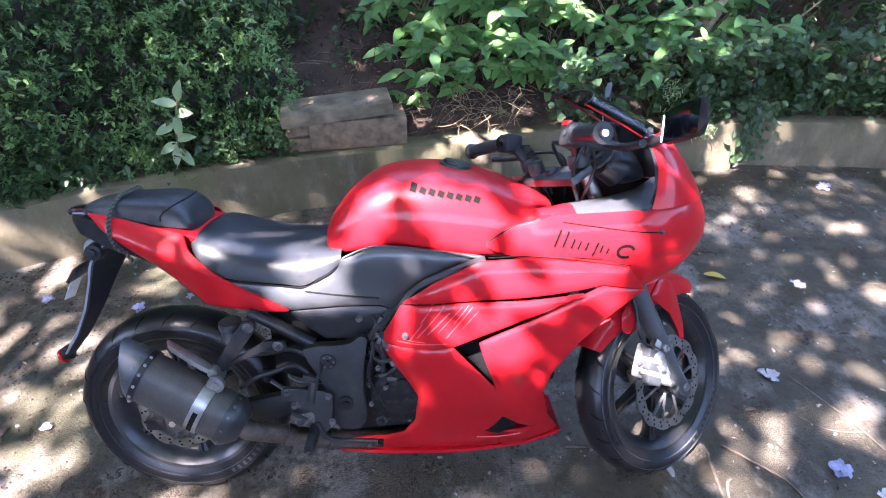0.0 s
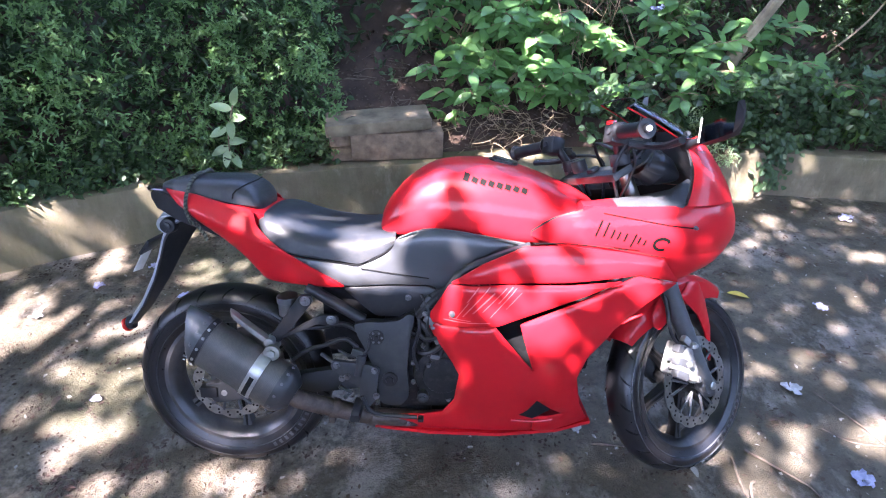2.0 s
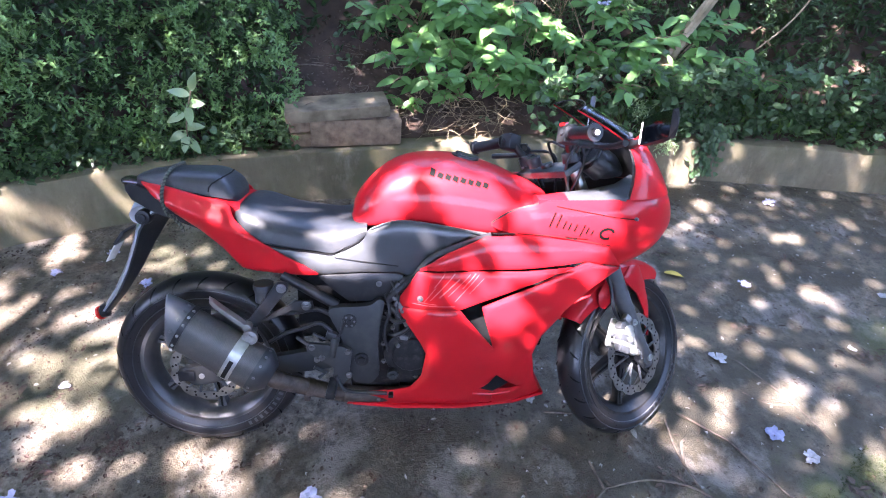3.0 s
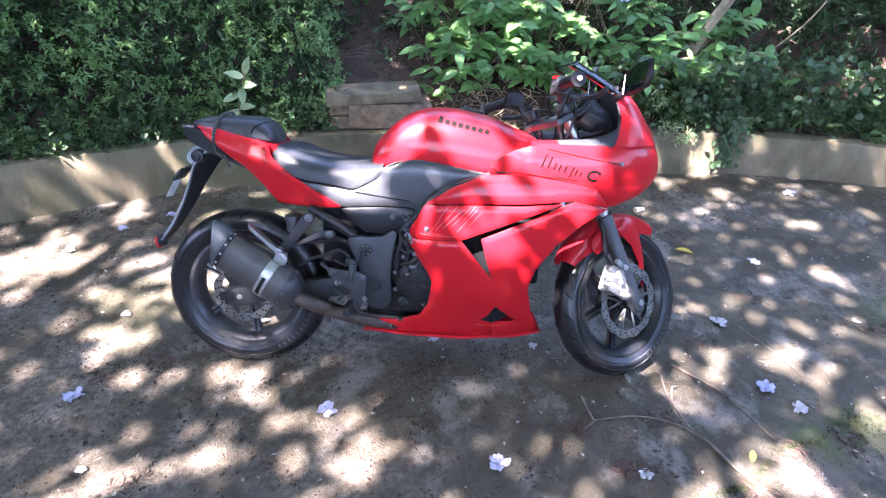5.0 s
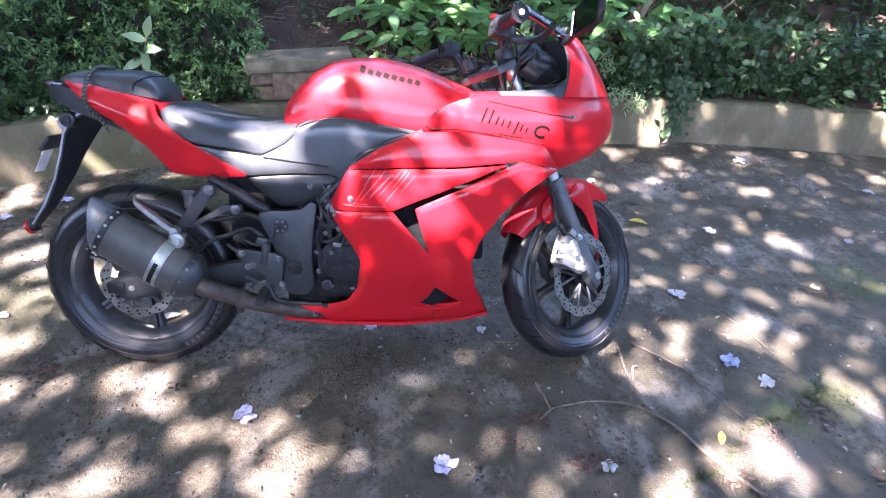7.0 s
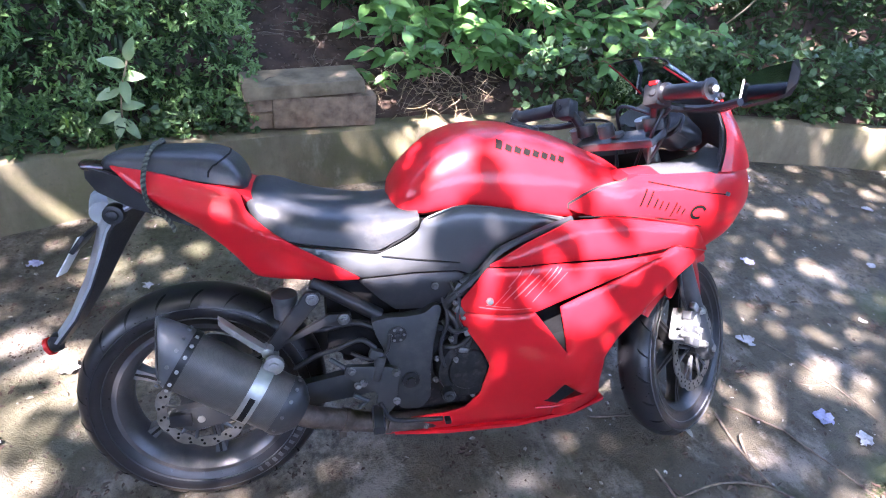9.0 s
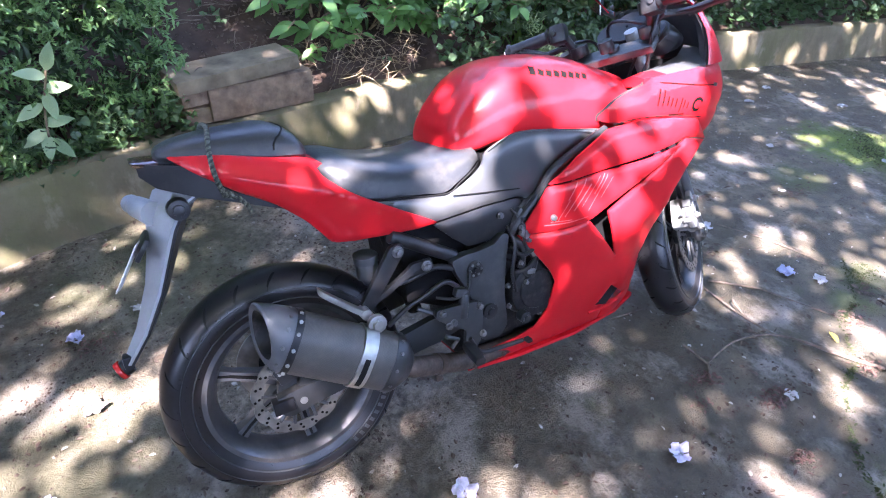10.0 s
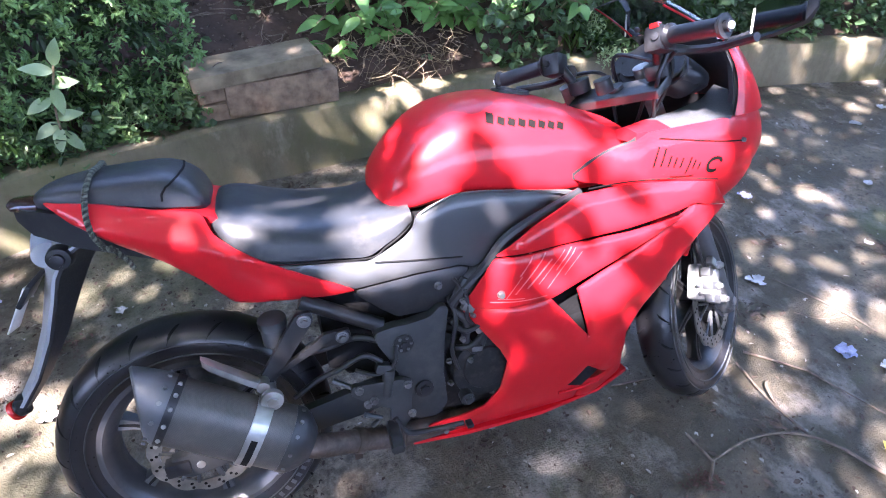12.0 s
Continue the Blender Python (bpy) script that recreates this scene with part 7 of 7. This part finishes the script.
def litter(name, count, area, size, material, label, clusters=0):
    """Tiny flat crumbs of leaf, seed and soil scattered on the ground, as one mesh."""
    x0, x1, y0, y1 = area
    if clusters:
        cx, cy = rng.uniform(x0, x1, clusters), rng.uniform(y0, y1, clusters)
        pick = rng.randint(0, clusters, count)
        x, y = cx[pick] + rng.normal(size=count) * 0.045, cy[pick] + rng.normal(size=count) * 0.03
    else:
        x, y = rng.uniform(x0, x1, count), rng.uniform(y0, y1, count)
    ok = y < np.array([kerb_y(float(v)) for v in x]) - 0.02
    x, y = x[ok], y[ok]
    n = len(x)
    z = ground_height(x, y) + 0.002
    a = rng.uniform(0, 2 * math.pi, n)
    way = np.stack([np.cos(a), np.sin(a), rng.normal(size=n) * 0.25], 1)
    s = size * rng.uniform(0.4, 1.5, n)
    ob = leaves(name, np.stack([x, y, z], 1), way, np.stack([rng.normal(size=n) * 0.3, rng.normal(size=n) * 0.3, np.ones(n)], 1), s, s * rng.uniform(0.25, 0.7, n), material, None, label)
    return tagged(ob, label, "litter", kind="stuff")


YARD = (-2.4, 5.0, -1.6, 1.8)
litter("pale_litter", 1900, YARD, 0.016, CHIP, "pale crumbs of leaf and seed scattered on the ground")
litter("brown_litter", 6500, YARD, 0.016, DRYLEAF, "brown leaf crumbs scattered on the ground")
litter("dark_crumbs", 3200, (-2.0, 1.6, -1.4, 1.5), 0.015, SOIL, "dark soil crumbs on the ground", 260)
litter("leaf_heaps", 1700, YARD, 0.028, DRYLEAF, "small heaps of dry leaf fragments", 46)
litter("kerb_litter", 700, (-2.0, 4.5, 1.15, 1.75), 0.022, DRYLEAF, "dry leaves gathered along the foot of the kerb")


# ---- matted leaf clumps and the mossy slab joint ----
def leaf_clump(x, y, spread, count, seed):
    """A handful of crumpled red-brown leaves matted together on the ground."""
    r = np.random.RandomState(seed)
    px, py = x + r.normal(size=count) * spread, y + r.normal(size=count) * spread * 0.7
    at = np.stack([px, py, ground_height(px, py) + r.uniform(0.003, 0.014, count)], 1)
    a = r.uniform(0, 2 * math.pi, count)
    way = np.stack([np.cos(a), np.sin(a), r.normal(size=count) * 0.35], 1)
    face = np.stack([r.normal(size=count) * 0.5, r.normal(size=count) * 0.5, np.ones(count)], 1)
    size = r.uniform(0.008, 0.022, count)
    ob = leaves("leaf_clump", at, way, face, size, size * r.uniform(0.3, 0.6, count), REDLITTER, None, "", 0.5)
    return tagged(ob, "matted clump of red-brown dry leaves on the concrete", "leaves", kind="stuff")


for k, (x, y, spread, count) in enumerate(((1.33, -0.49, 0.030, 46), (1.20, -0.325, 0.026, 34), (1.20, -0.66, 0.022, 26), (-0.334, -0.018, 0.028, 30), (1.735, -0.575, 0.022, 30), (1.775, -0.665, 0.020, 26), (1.93, -0.43, 0.035, 30), (-0.56, -0.085, 0.035, 30), (1.115, -0.39, 0.015, 14), (-0.45, 0.80, 0.04, 26))):
    leaf_clump(x, y, spread, count * 2, 300 + k)


def moss_joint(points, width, count, seed):
    """Cushions of moss and soil crumbs along an open joint between two slabs."""
    r = np.random.RandomState(seed)
    line = np.array(points)
    u = r.uniform(0, len(line) - 1, count)
    i = np.minimum(u.astype(int), len(line) - 2)
    f = (u - i)[:, None]
    xy = line[i] * (1 - f) + line[i + 1] * f + r.normal(size=(count, 2)) * width * (0.3 + 0.7 * np.abs(np.sin(u * 5.0)))[:, None]
    at = np.stack([xy[:, 0], xy[:, 1], ground_height(xy[:, 0], xy[:, 1]) + 0.002], 1)
    a = r.uniform(0, 2 * math.pi, count)
    size = r.uniform(0.006, 0.014, count)
    ob = leaves("joint_moss", at, np.stack([np.cos(a), np.sin(a), r.uniform(0, 0.9, count)], 1), np.stack([r.normal(size=count), r.normal(size=count), np.ones(count)], 1), size, size * 0.5, MOSS, None, "", 0.3)
    return tagged(ob, "moss growing in the joint between concrete slabs", "moss", kind="stuff")


moss_joint([(2.30, -0.20), (2.05, -0.38), (1.90, -0.40), (1.69, -0.555), (1.595, -0.570), (1.405, -0.688), (1.31, -0.763), (1.22, -0.90)], 0.008, 600, 5)
moss_joint([(1.36, -0.90), (1.30, -1.02)], 0.06, 900, 6)
moss_joint([(2.34, -0.27), (2.16, -0.33)], 0.035, 220, 7)
moss_joint([(3.75, 0.42), (3.40, 0.20)], 0.09, 900, 8)


def clods(count, seed):
    """Small lumps of dark soil trodden into the ground, thickest where the soil lies open."""
    r = np.random.RandomState(seed)
    hubs = np.stack([r.uniform(-1.6, 1.5, 120), r.uniform(-1.2, 1.3, 120)], 1)
    hubs = hubs[hubs[:, 0] < 0.55 + r.rand(120) ** 2]
    pick = r.randint(0, len(hubs), count)
    xy = hubs[pick] + r.normal(size=(count, 2)) * (0.03 + 0.09 * r.rand(count))[:, None]
    xy = xy[xy[:, 1] < np.array([kerb_y(float(v)) for v in xy[:, 0]]) - 0.03]
    n = len(xy)
    size = 0.002 + 0.005 * r.rand(n) ** 3
    z = ground_height(xy[:, 0], xy[:, 1])
    ends = np.array([(1, 0, 0), (0, 1, 0), (-1, 0, 0), (0, -1, 0), (0, 0, 0.75), (0, 0, -0.4)])
    v = ends[None] * size[:, None, None] * r.uniform(0.6, 1.4, (n, 6, 1)) + np.stack([xy[:, 0], xy[:, 1], z + 0.001], 1)[:, None]
    faces = [(b + i, b + (i + 1) % 4, b + 4) for b in range(0, 6 * n, 6) for i in range(4)] + [(b + (i + 1) % 4, b + i, b + 5) for b in range(0, 6 * n, 6) for i in range(4)]
    ob = raw("soil_clods", v.reshape(-1, 3).tolist(), faces, SOIL, smooth=False)
    return tagged(ob, "small dark clods of soil trodden into the yard", "soil", kind="stuff")


clods(3200, 91)
